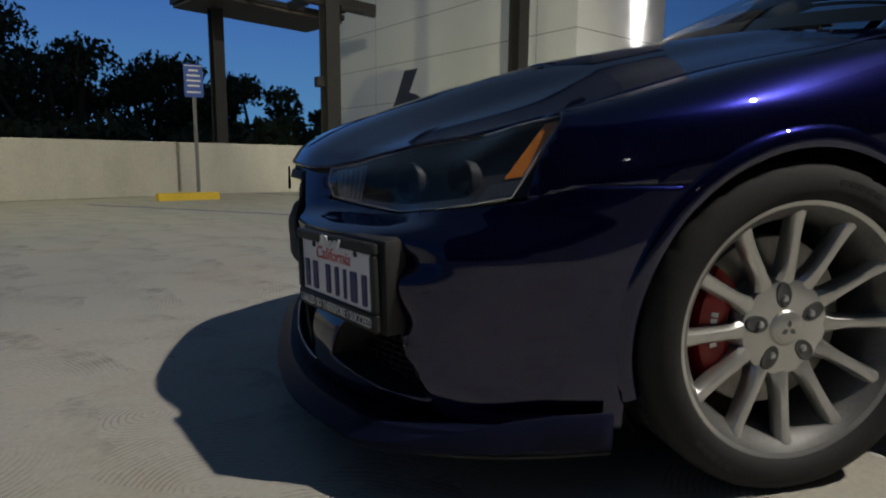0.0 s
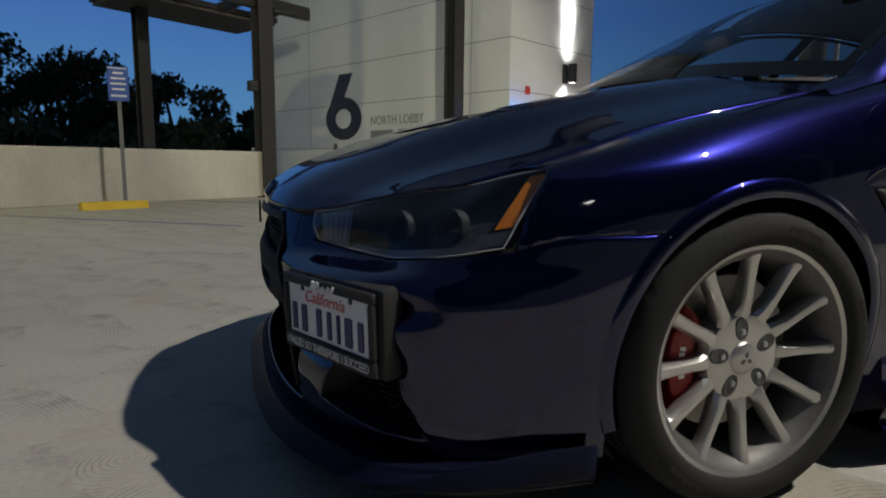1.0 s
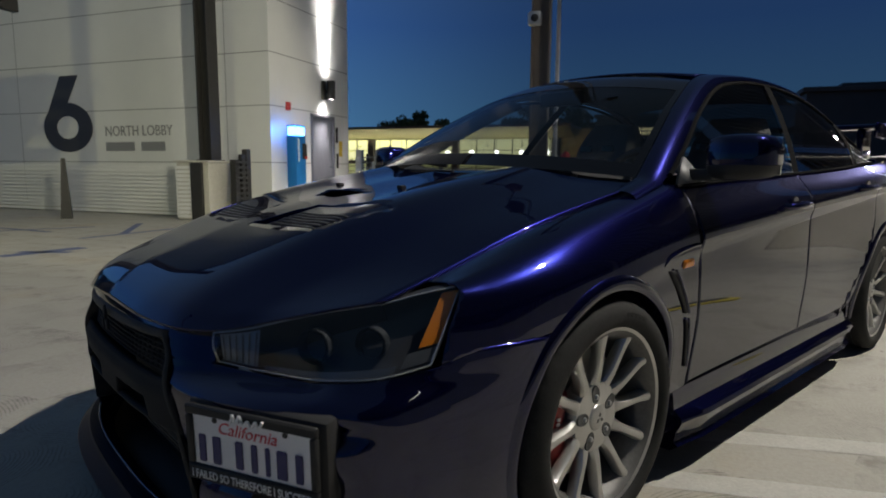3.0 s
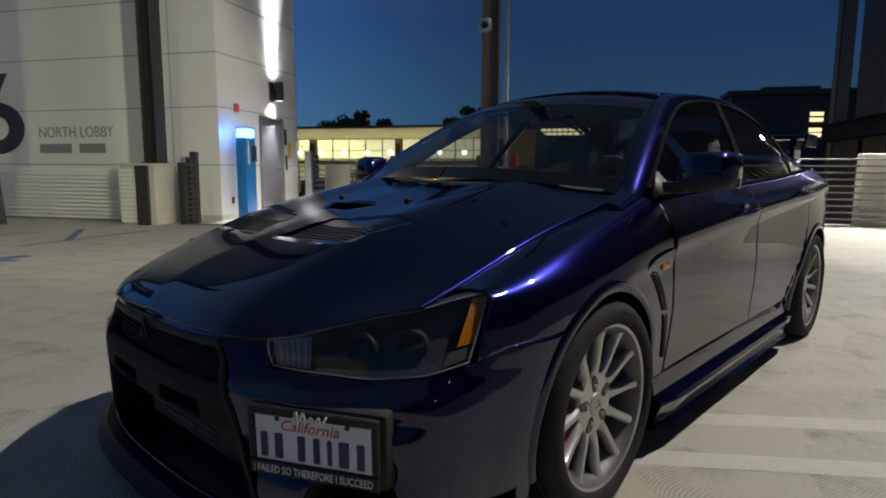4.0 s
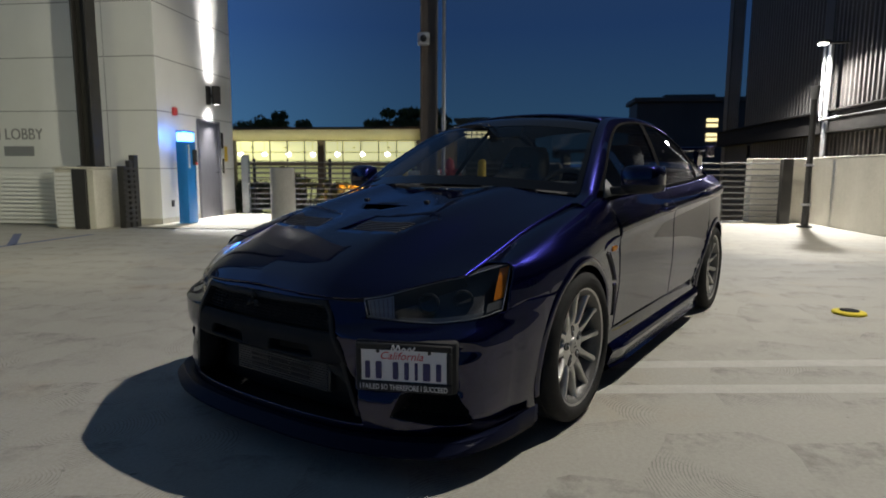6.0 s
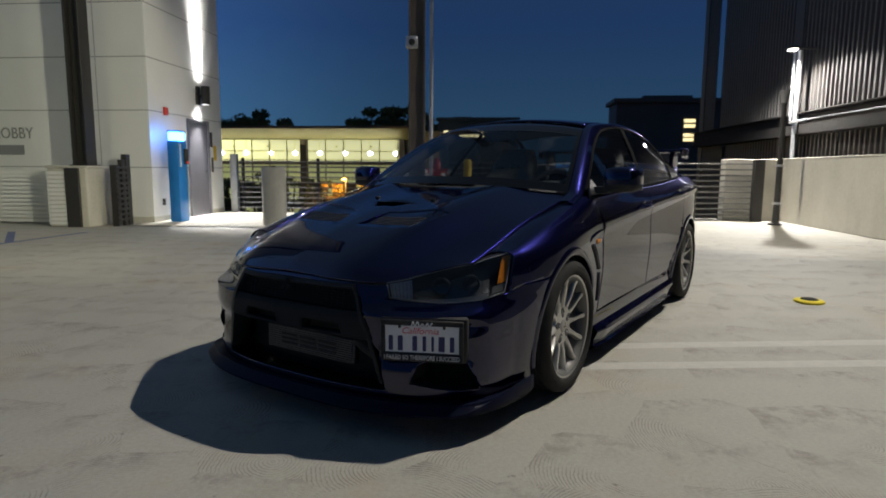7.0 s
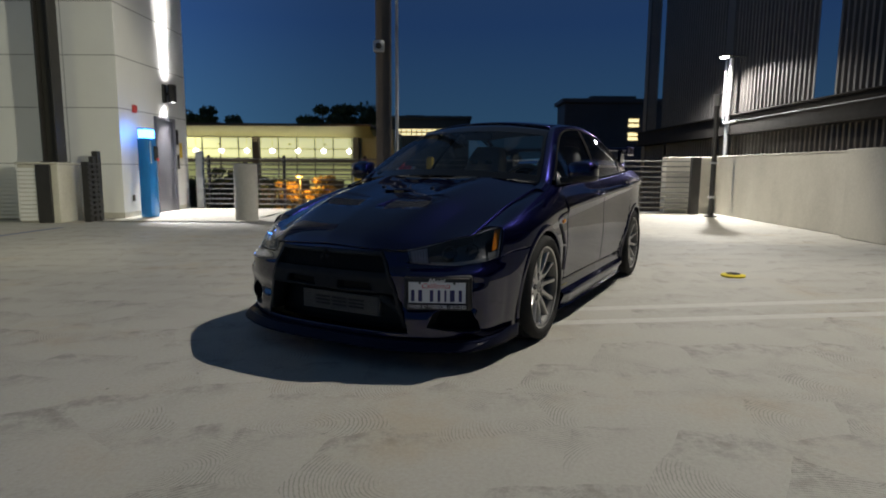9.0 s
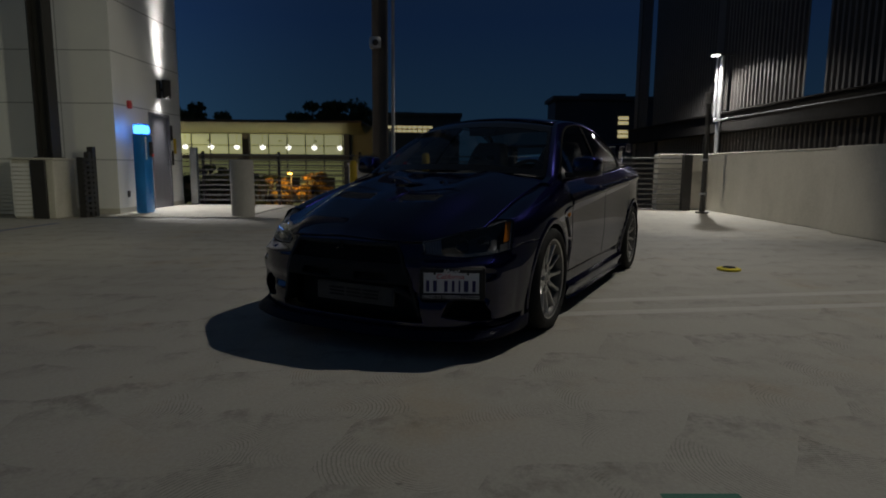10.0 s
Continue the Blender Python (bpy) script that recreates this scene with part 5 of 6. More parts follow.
clip(skin, duct, (1, 2), keep=False)
# upper edge below bonnet corner and headlamp, rear edge at the arch and seam
clip(skin, [(0.01, 0.636), (-0.31, 0.622), (-0.42, 0.615), (-0.456, 0.612), (-0.464, 0.552), (-0.52, 0.545), (-0.59, 0.539), (-0.665, 0.534), (-0.73, 0.542), (-0.785, 0.552), (-0.836, 0.568), (-0.846, 0.581), (-0.857, 0.595), (-0.875, 0.598), (-0.95, 0.600), (-0.95, 0.70), (0.01, 0.70)], (1, 2), keep=False)
clip(skin, arc, (0, 2), keep=False)
thick(part("front_bumper", mirrored(skin), PAINT, CAR), 0.006)
# duct insides and mesh
for s in (-1, 1):
    b = bmesh.new()
    rows = []
    for k in range(len(duct) + 1):
        y, z = duct[k % len(duct)]
        rows.append([Vector((bump_x(y, z) + d, -s * (y + d * 0.12), z)) for d in (0.0, 0.05, 0.11)])
    grid(rows, b)
    part("duct_wall", b, BLACK, CAR)
    mesh = bmesh.new()
    for z in np.arange(0.20, 0.335, 0.013):
        ys = [y for y in np.linspace(-0.81, -0.56, 80) if inside((y, z), duct)]
        if len(ys) > 2:
            tube([(bump_x(y, z) + 0.075, -s * y, z) for y in (ys[0], ys[len(ys) // 2], ys[-1])], 0.0022, 5, mesh)
    for y in np.arange(-0.79, -0.56, 0.02):
        zs = [z for z in np.linspace(0.19, 0.34, 50) if inside((y, z), duct)]
        if len(zs) > 2:
            tube([(bump_x(y, z) + 0.075, -s * y, z) for z in (zs[0], zs[-1])], 0.0022, 5, mesh)
    part("duct_mesh", mesh, SEAL, CAR)
    b = box(-0.15, 0.15, 0, 0.01, 0.15, 0.40)
    o = part("duct_back", b, SEAL, CAR)
    o.matrix_local = pose(-0.60, s * 0.64, 0, 0, 0, s * 58)

# mouth: frame, bars, mesh and cooler
def mouth_strip(z0, z1, inset, depth, name, label, mat=BLACK, margin=0.0, n=5):
    rows = []
    for z in np.linspace(z0, z1, n):
        w = mouth(z) - margin
        rows.append([Vector((bump_x(h, z) + inset, h, z)) for h in np.linspace(-w, w, 41)])
    return thick(part(name, grid(rows), mat, CAR, label), depth, -1)


for s in (-1, 1):
    rows = []
    for y, z in mouth_poly[2:7]:
        rows.append([Vector((bump_x(y, z) + d, s * (y + o), z)) for d, o in ((-0.006, 0.0), (-0.008, 0.018), (0.02, 0.028), (0.09, 0.03))])
    thick(part("mouth_frame", grid([spline([r[k] for r in rows], 14) for k in range(4)]), BLACK, CAR, "black grille surround"), 0.006)
mouth_strip(0.592, 0.612, -0.002, 0.03, "mouth_frame", "black upper grille edge")
rows = []
for z in np.linspace(0.388, 0.503, 14):
    w = mouth(z) + 0.004
    d = -0.004 + 0.012 * smooth(0.47, 0.503, z) + 0.010 * (1 - smooth(0.388, 0.40, z))
    rows.append([Vector((bump_x(h, z) + d, h, z)) for h in np.linspace(-w, w, 61)])
bar_bm = grid(rows)
SLOTS = [[(s * 0.075, 0.402), (s * 0.085, 0.447), (s * 0.275, 0.449), (s * 0.295, 0.405)] for s in (-1, 1)]
for poly in SLOTS:
    clip(bar_bm, poly, (1, 2), keep=False)
bar = thick(part("cross_bar", bar_bm, MATT_BLACK, CAR, "matt black bumper bar with two slots"), 0.02, -1)
for poly in SLOTS:
    rows = []
    for k in range(5):
        y, z = poly[k % 4]
        rows.append([Vector((bump_x(y, z) + d, y, z)) for d in (0.0, 0.05)])
    part("slot_wall", grid(rows), MATT_BLACK, bar)
# near-black sheet set behind the mouth in place of its shaded depth
back = mouth_strip(0.17, 0.62, 0.13, 0.004, "grille_back", "dark sheet for the shade behind the grille", SEAL, -0.02, 7)
for z0, z1, step in ((0.510, 0.595, 0.0115),):
    m = bmesh.new()
    for z in np.arange(z0, z1, step):
        w = mouth(z) - 0.01
        tube([(bump_x(h, z) + 0.03, h, z) for h in np.linspace(-w, w, 13)], 0.003, 5, m)
    for h in np.arange(-0.33, 0.34, 0.028):
        tube([(bump_x(h, z) + 0.032, h, z) for z in (z0, z1)], 0.003, 5, m)
    part("grille_mesh", m, MATT_BLACK, CAR, "black honeycomb grille")
# three-lozenge badge as plain shapes
for a in (90, 210, 330):
    b = bmesh.new()
    vs = [b.verts.new(p) for p in ((0, 0, 0), (0.020, 0, 0.017), (0.040, 0, 0), (0.020, 0, -0.017))]
    b.faces.new(vs)
    o = thick(part("badge", b, MATT_BLACK, CAR, "dark lozenge badge"), 0.005, 0)
    o.matrix_local = Matrix.Translation((-0.965, 0, 0.578)) @ Matrix.Rotation(radians(90), 4, "Z") @ Matrix.Rotation(radians(-a), 4, "Y")
cool = part("intercooler", box(-0.845, -0.80, -0.27, 0.27, 0.238, 0.352, 0.006), INTERCOOLER, CAR, "finned aluminium intercooler")
for z in np.linspace(0.245, 0.345, 11):
    part("fin", box(-0.853, -0.8455, -0.262, 0.262, z - 0.002, z + 0.002), INTERCOOLER, cool)
for y0, y1 in ((-0.17, -0.065), (-0.05, 0.05), (0.065, 0.17)):
    for z in (0.276, 0.296, 0.316):
        part("stencil_bar", box(-0.856, -0.8535, y0, y1, z - 0.006, z + 0.006, 0.001), BLACK, cool)
# tow-hook and hose behind the mouth
part("hose", tube([(-0.83, -0.28, 0.35), (-0.84, -0.34, 0.33), (-0.80, -0.40, 0.27)], 0.028, 10), BLACK, CAR)

# -- splitter lip --
def lip(a, out):
    th = a * math.pi / 2 * 0.955
    out += -0.012 + 0.022 * math.exp(-((a - 0.60) / 0.10) ** 2)
    w = 0.912 + out * 0.35 - 0.030 * smooth(0.60, 1.0, a)
    h = w * math.sin(th) ** (2 / 2.85)
    f = min(h / w, 1)
    x = -0.25 - (0.72 + out) * max(0, 1 - f ** 2.85) ** (1 / 2.85)
    return x, h


rows = []
for a in np.linspace(0.0, 1.0, 60):
    t = smooth(0.55, 0.95, a)
    # a thin flat blade whose edge sweeps up into an end plate ahead of the wheel
    e = 0.120 + 0.060 * t
    prof = [(-0.05, 0.152), (0.010, 0.150), (0.015, 0.138 + 0.012 * t), (0.042 - 0.018 * t, e), (0.0445 - 0.018 * t, e - 0.003), (0.043 - 0.018 * t, e - 0.010 - 0.05 * t), (0.0, 0.108), (-0.06, 0.106)]
    row = []
    for o, z in prof:
        x, h = lip(a, o)
        row.append(Vector((x, -h, z)))
    rows.append(row)
thick(part("front_lip", mirrored(grid(rows)), LIP, CAR, "gloss dark blue-black front splitter"), 0.003, 1)
# flat tray that closes the underside ahead of the wheels
tray = bmesh.new()
rows = []
for a in np.linspace(0.0, 1.0, 30):
    x, h = lip(a, -0.012)
    rows.append([Vector((x, -h, 0.102)), Vector((max(x, -0.38), -h, 0.102))])
grid(rows, tray)
thick(part("undertray", mirrored(tray), BLACK, CAR), 0.008)
# -- headlamps --
def mid_at(c, k):
    return c[int(k)].lerp(c[int(k) + 1], k - int(k))


def headlamp(s):
    top = []
    for u in (0.65, 0.73, 0.81, 0.90, 0.99):
        p = bonnet(u, 0.0)
        top.append((p.x + 0.002, p.y, p.z - 0.006))
    for x, h in ((-0.512, 0.752), (-0.441, 0.802)):
        top.append((x, h, wing_z(x, h) - 0.005))
    low = [(bump_x(h, z) + 0.002, h, z + 0.005) for h, z in ((0.470, 0.552), (0.53, 0.544), (0.595, 0.538), (0.665, 0.534), (0.73, 0.542), (0.790, 0.552), (0.832, 0.570))]
    mid = [tuple(Vector(a).lerp(Vector(b), 0.5) + Vector((-0.016, 0.014, 0.004)) * f) for a, b, f in zip(top, low, (0.5, 1, 1, 1, 1, 0.7, 0.3))]

    def at(c, inset=0.0):
        return [(x + inset * 0.75, s * (h - inset * 0.55), z) for x, h, z in c]
    body = part("headlamp", loft([at(top), at(mid), at(low)], 30, 14), LENS, CAR, "smoked clear headlamp lens")
    b = loft([at(top, 0.002), at(top, 0.055), at(mid, 0.085), at(low, 0.055), at(low, 0.002)], 30, 16)
    part("bowl", b, BOWL, body, "black lamp bowl")
    # thin bright edge of the lens all round
    edge = spline(at(top, 0.004), 30) + spline([at(top, 0.004)[-1], at(mid, 0.003)[-1], at(low, 0.004)[-1]], 10)[1:] + spline(at(low, 0.004), 30)[::-1][1:] + spline([at(low, 0.004)[0], at(mid, 0.003)[0], at(top, 0.004)[0]], 8)[1:-1]
    part("rim", tube(edge, 0.0021, 6, closed=True), LENS_EDGE, body, "bright clear lens edge")
    # two projectors
    for x, h, z, r in ((-0.688, 0.612, 0.595, 0.033), (-0.600, 0.700, 0.604, 0.031)):
        ring = part("bezel", lathe([(r * 1.18, 0.02), (r * 1.12, -0.006), (r, -0.010), (r * 0.95, 0.02)], 28), inner_silver, body)
        ring.matrix_local = look((x, s * h, z), (x - 1, s * (h + 0.55), z + 0.02)) @ Matrix.Rotation(math.pi, 4, "X")
        ball = part("projector", lathe([(0.0, -0.020), (r * 0.5, -0.016), (r * 0.85, -0.004), (r * 0.95, 0.012)], 28), pane_bulb, body, "clear projector lens")
        ball.matrix_local = ring.matrix_local.copy()
    a0, a1 = spline(at(top, 0.012), 31), spline(at(low, 0.012), 31)
    part("reflector", grid([[mid_at(a0, k).lerp(mid_at(a1, k), f) for k in (27.7, 28.5, 29.2, 29.85)] for f in np.linspace(0.06, 0.74, 9)]), AMBER, body, "amber side reflector")
    part("side_lamp", grid([[mid_at(a0, k).lerp(mid_at(a1, k), f) for k in (26.6, 27.4, 28.3, 29.1, 29.8)] for f in np.linspace(0.78, 0.96, 4)]), inner_silver, body, "bright side reflector")
    part("lower_reflector", grid([[mid_at(a0, k).lerp(mid_at(a1, k), f) for k in np.linspace(7.5, 26, 14)] for f in (0.90, 0.94, 0.985)]), inner_silver, body, "grey lower reflector")
    # silver inner turn lamp near the tip
    part("turn_lamp", grid([[mid_at(a0, k).lerp(mid_at(a1, k), f) for k in np.linspace(0.6, 6.5, 8)] for f in np.linspace(0.10, 0.96, 8)]), TURN_SILVER, body, "ribbed silver turn lamp")
    for k in np.linspace(1.2, 6.2, 6):
        part("rib", tube([mid_at(a0, k).lerp(mid_at(a1, k), f) + Vector((-0.003, 0, 0)) for f in (0.15, 0.92)], 0.0016, 5), inner_silver, body)


LENS_EDGE = material("bright_lens_edge", (0.55, 0.56, 0.58), 0.25, 0.6)
TURN_SILVER = material("pale_turn_lamp", (0.26, 0.28, 0.31), 0.3, 0.7)
pane_bulb = pane_glass("projector_glass", (0.5, 0.55, 0.6), 0.01, 1.6)
inner_silver = material("dim_silver_reflector", (0.16, 0.165, 0.17), 0.38, 0.8)
headlamp(-1)
headlamp(1)

# -- doors and rear quarters --
def side_grid(x0, x1, z0=0.14, nx=60):
    rows = []
    for x in np.linspace(x0, x1, nx):
        zb, zc = belt_z(x), crease_z(x)
        zs = list(np.linspace(z0, zc - 0.06, 12)) + [zc - 0.045, zc - 0.03, zc - 0.018, zc - 0.008, zc, zc + 0.012, zc + 0.025] + list(np.linspace(zc + 0.04, zb, 8))
        rows.append([Vector((x, -side(x, z), z)) for z in zs])
    return grid(rows)


rear_arc = [(WB + ARCH * math.cos(a), RW + 0.01 + ARCH * math.sin(a)) for a in np.linspace(-0.1, math.pi + 0.1, 30)] + [(WB - ARCH, -0.2), (WB + ARCH, -0.2)]
PANELS = (("front_door", 0.524, 1.528, [(0.5262, 0.285), (1.5262, 0.262), (1.5262, 1.2), (0.5262, 1.2)]),
          ("rear_door", 1.528, 2.47, [(1.5298, 0.262), (2.12, 0.262), (2.235, 0.42), (2.40, 0.66), (2.44, 0.80), (2.44, 1.2), (1.5298, 1.2)]))
doors = {}
for name, x0, x1, poly in PANELS:
    g = clip(side_grid(x0 - 0.004, x1 + 0.004), poly, (0, 2))
    for s in (-1, 1):
        b = g.copy()
        doors[name, s] = thick(part(name, b if s < 0 else flip(b), PAINT, CAR), 0.006)
    g.free()
q = side_grid(2.0, 3.33)
clip(q, PANELS[1][3], (0, 2), keep=False)
clip(q, [(1.9, 0.0), (2.30, 0.0), (2.20, 0.30), (1.9, 0.30)], (0, 2), keep=False)
clip(q, [(1.9, 0.2), (2.12, 0.262), (2.237, 0.42), (2.402, 0.66), (2.443, 0.80), (2.443, 1.2), (1.9, 1.2)], (0, 2), keep=False)
clip(q, rear_arc, (0, 2), keep=False)
for s in (-1, 1):
    b = q.copy()
    thick(part("rear_quarter", b if s < 0 else flip(b), PAINT, CAR), 0.006)
q.free()
# black sheets added inside the body sides to keep light out of the gaps
core = bmesh.new()
rows = []
for x in np.linspace(0.45, 3.3, 24):
    rows.append([Vector((x, -(side(x, z) - 0.035), z)) for z in np.linspace(0.2, belt_z(x) - 0.02, 10)])
part("inner_shell", flip(grid(rows, core).copy()), BLACK, CAR)
part("inner_shell", core, BLACK, CAR)

# sills
for s in (-1, 1):
    rows = []
    for x in np.linspace(0.43, 2.25, 40):
        k = smooth(0.43, 0.60, x) * (1 - smooth(2.1, 2.25, x))
        o = 0.895 + 0.018 * k
        prof = [(0.862, 0.285), (0.868, 0.262), (0.872, 0.225), (o, 0.205), (o + 0.006, 0.190), (o - 0.012, 0.150), (o - 0.02, 0.120), (o - 0.004, 0.108), (o - 0.03, 0.088), (0.74, 0.085)]
        rows.append([Vector((x, s * h, z)) for h, z in prof])
    b = grid(rows)
    for k in (0, -1):
        vs = sorted([v for v in b.verts if abs(v.co.x - rows[k][0].x) < 1e-6], key=lambda v: v.index)
        try:
            b.faces.new(vs)
        except ValueError:
            pass
    part("side_skirt", b, PAINT, CAR, "blue side skirt with a ledge")

# door handles
for name, hx, hz in (("front_door", 1.32, 0.842), ("rear_door", 2.28, 0.900)):
    for s in (-1, 1):
        y = side(hx, hz)
        h = part("handle", tube(spline([(hx - 0.10, s * (y - 0.005), hz), (hx - 0.085, s * (y + 0.026), hz), (hx, s * (y + 0.036), hz + 0.003), (hx + 0.085, s * (y + 0.026), hz + 0.004), (hx + 0.10, s * (y - 0.005), hz + 0.004)], 14), 0.0135, 10), PAINT, doors[name, s], "body-coloured pull handle")
        part("handle_cup", lathe([(0.0, -0.001), (0.036, 0.0), (0.040, 0.004)], 24, "y"), GLOSS_BLACK, doors[name, s]).location = (hx, s * (y + 0.002), hz)
        part("lock", lathe([(0.0, 0.0), (0.012, 0.0), (0.013, 0.004)], 14, "y"), CHROME, doors[name, s]).location = (hx + 0.13, s * (side(hx + 0.13, hz) + 0.003), hz)

# wing vents and side markers
for s in (-1, 1):
    for z0, z1, x0, w0, x1, w1 in ((0.685, 0.545, 0.325, 0.036, 0.425, 0.022), (0.525, 0.36, 0.428, 0.016, 0.475, 0.010)):
        rows = []
        for f in np.linspace(0, 1, 10):
            z, x, w = z0 + (z1 - z0) * f, x0 + (x1 - x0) * f ** 0.8, w0 + (w1 - w0) * f
            rows.append([Vector((x + k * w / 2, s * (side(x, z) + 0.0015), z)) for k in (-1, 0, 1)])
        thick(part("wing_vent", grid(rows), BLACK, CAR, "black slot behind the wheel"), 0.003, 1)
        edge = [Vector((r[2].x + 0.004, r[2].y, r[2].z)) for r in rows]
        part("vent_edge", tube([p + Vector((0, s * 0.003, 0)) for p in edge], 0.0045, 8), PAINT, CAR, "rolled edge of the vent")
    part("vent_edge", tube(spline([(0.275, s * (side(0.275, 0.70) + 0.001), 0.705), (0.31, s * (side(0.31, 0.725) + 0.003), 0.728), (0.40, s * (side(0.40, 0.742) + 0.003), 0.745), (0.50, s * (side(0.50, 0.75) + 0.001), 0.752)], 16), 0.005, 8), PAINT, CAR, "rolled edge of the vent")
    o = part("side_marker", box(-0.034, 0.034, -0.006, 0.010, -0.014, 0.014, 0.009, seg=3), AMBER, CAR, "amber side marker")
    o.location = (0.435, s * (side(0.435, 0.695) + 0.004), 0.697)

# -- greenhouse --
RAILC = [(0.27, 0.800, 0.893), (0.44, 0.785, 0.935), (0.66, 0.735, 1.065), (0.92, 0.660, 1.215), (1.20, 0.595, 1.330), (1.50, 0.570, 1.378), (1.85, 0.570, 1.388), (2.20, 0.582, 1.360), (2.50, 0.612, 1.285), (2.78, 0.665, 1.165), (2.98, 0.715, 1.070)]
RAIL_IN = [(0.25, 0.730, 0.915), (0.40, 0.718, 0.955), (0.61, 0.668, 1.095), (0.88, 0.592, 1.248), (1.16, 0.528, 1.366), (1.48, 0.520, 1.402), (1.85, 0.522, 1.412), (2.20, 0.535, 1.386), (2.48, 0.560, 1.310), (2.76, 0.610, 1.190), (2.96, 0.660, 1.095)]


NR = 60
FRONT_RO, FRONT_RI = RAILC[0], RAIL_IN[0]
ro, ri = spline(RAILC[1:], NR), spline(RAIL_IN[1:], NR)
for s in (-1, 1):
    rows = []
    for a, b in zip(spline([FRONT_RO, RAILC[1]], 6)[:-1] + ro, spline([FRONT_RI, RAIL_IN[1]], 6)[:-1] + ri):
        m = (a + b) / 2 + Vector((0, 0.006, 0.010))
        rows.append([Vector((p.x, s * p.y, p.z)) for p in (a, a.lerp(m, 0.5) + Vector((0, 0.002, 0.002)), m, m.lerp(b, 0.5) + Vector((0, 0.001, 0.002)), b)])
    part("roof_rail", grid(rows), PAINT, CAR, "painted pillar and roof rail")


def across(p, rise, n=21):
    """A bowed line from one side of the car to the other through the rail point p."""
    return [Vector((p.x - rise[0] * (1 - (k / (n - 1) * 2 - 1) ** 2), p.y * (k / (n - 1) * 2 - 1), p.z + rise[1] * (1 - abs(k / (n - 1) * 2 - 1) ** 2.2))) for k in range(n)]


# windscreen: base bows forward, header bows less
rows = []
for i in range(0, 20):
    f = i / 19
    p = ri[int(round(f * 18.5))] - Vector((0, 0.004, 0.002))
    rows.append(across(p, (0.235 - 0.165 * f, 0.040 + 0.004 * f)))
wind = part("windscreen", grid(rows), WINDSHIELD, CAR, "clear windscreen")
wind.visible_shadow = False
# dark band round the glass edge
for s in (-1, 1):
    part("glass_band", grid([[v + Vector((-0.001, 0, 0.001)) for v in ((r[0], r[0].lerp(r[1], 0.35)) if s < 0 else (r[20].lerp(r[19], 0.35), r[20]))] for r in rows]), GLASS_BLACK, CAR)
part("glass_band", grid([[v + Vector((-0.001, 0, 0.0015)) for v in rows[k]] for k in (15, 16, 17, 18, 19)]), GLASS_BLACK, CAR)
part("glass_band", grid([[v + Vector((-0.001, 0, 0.0015)) for v in rows[k]] for k in (0, 1, 2)]), GLASS_BLACK, CAR)
# trim inside the pillars
for s in (-1, 1):
    rows = [[Vector((p.x + dx, s * (p.y - dy), p.z - dz)) for dx, dy, dz in ((0.03, 0.012, 0.018), (0.07, 0.035, 0.022), (0.12, 0.050, 0.045))] for p in ri[0:20]]
    thick(part("pillar_trim", grid(rows), TRIM_BLACK, CAR, "dark pillar trim"), 0.004)
# roof
rows = [across(p - Vector((0, 0.003, 0.0)), (0.070 * max(0, 1 - (i / 9)), 0.042)) for i, p in enumerate(ri[20:43])]
thick(part("roof", grid(rows), PAINT, CAR), 0.008)
# rear window
rows = [across(p - Vector((0, 0.004, 0.002)), (-0.10 * smooth(0, 14, i), 0.040)) for i, p in enumerate(ri[43:58])]
part("rear_window", grid(rows), REAR_GLASS, CAR, "tinted rear window")
part("header_lining", grid([across(p - Vector((0, 0.03, 0.03)), (0.05, 0.036)) for p in ri[20:43]]), DASH, CAR)

# side windows: sheet between the belt and the rail
def side_pane(x0b, x1b, k0, k1, s, name, glass):
    rows = []
    for f in np.linspace(0, 1, 24):
        xb = x0b + (x1b - x0b) * f
        b = Vector((xb, side(xb, belt_z(xb)) - 0.010, belt_z(xb) + 0.004))
        kk = k0 + (k1 - k0) * f
        i = min(int(kk), NR - 2)
        t = ro[i].lerp(ro[i + 1], kk - i) + Vector((0, 0.004, -0.010))
        row = []
        for g in np.linspace(0, 1, 9):
            p = b.lerp(t, g)
            p.y += 0.012 * math.sin(math.pi * g)
            row.append(Vector((p.x, s * p.y, p.z)))
        rows.append(row)
    o = part(name, grid(rows), glass, CAR, "dark tinted side window")
    o.visible_shadow = False
    return rows


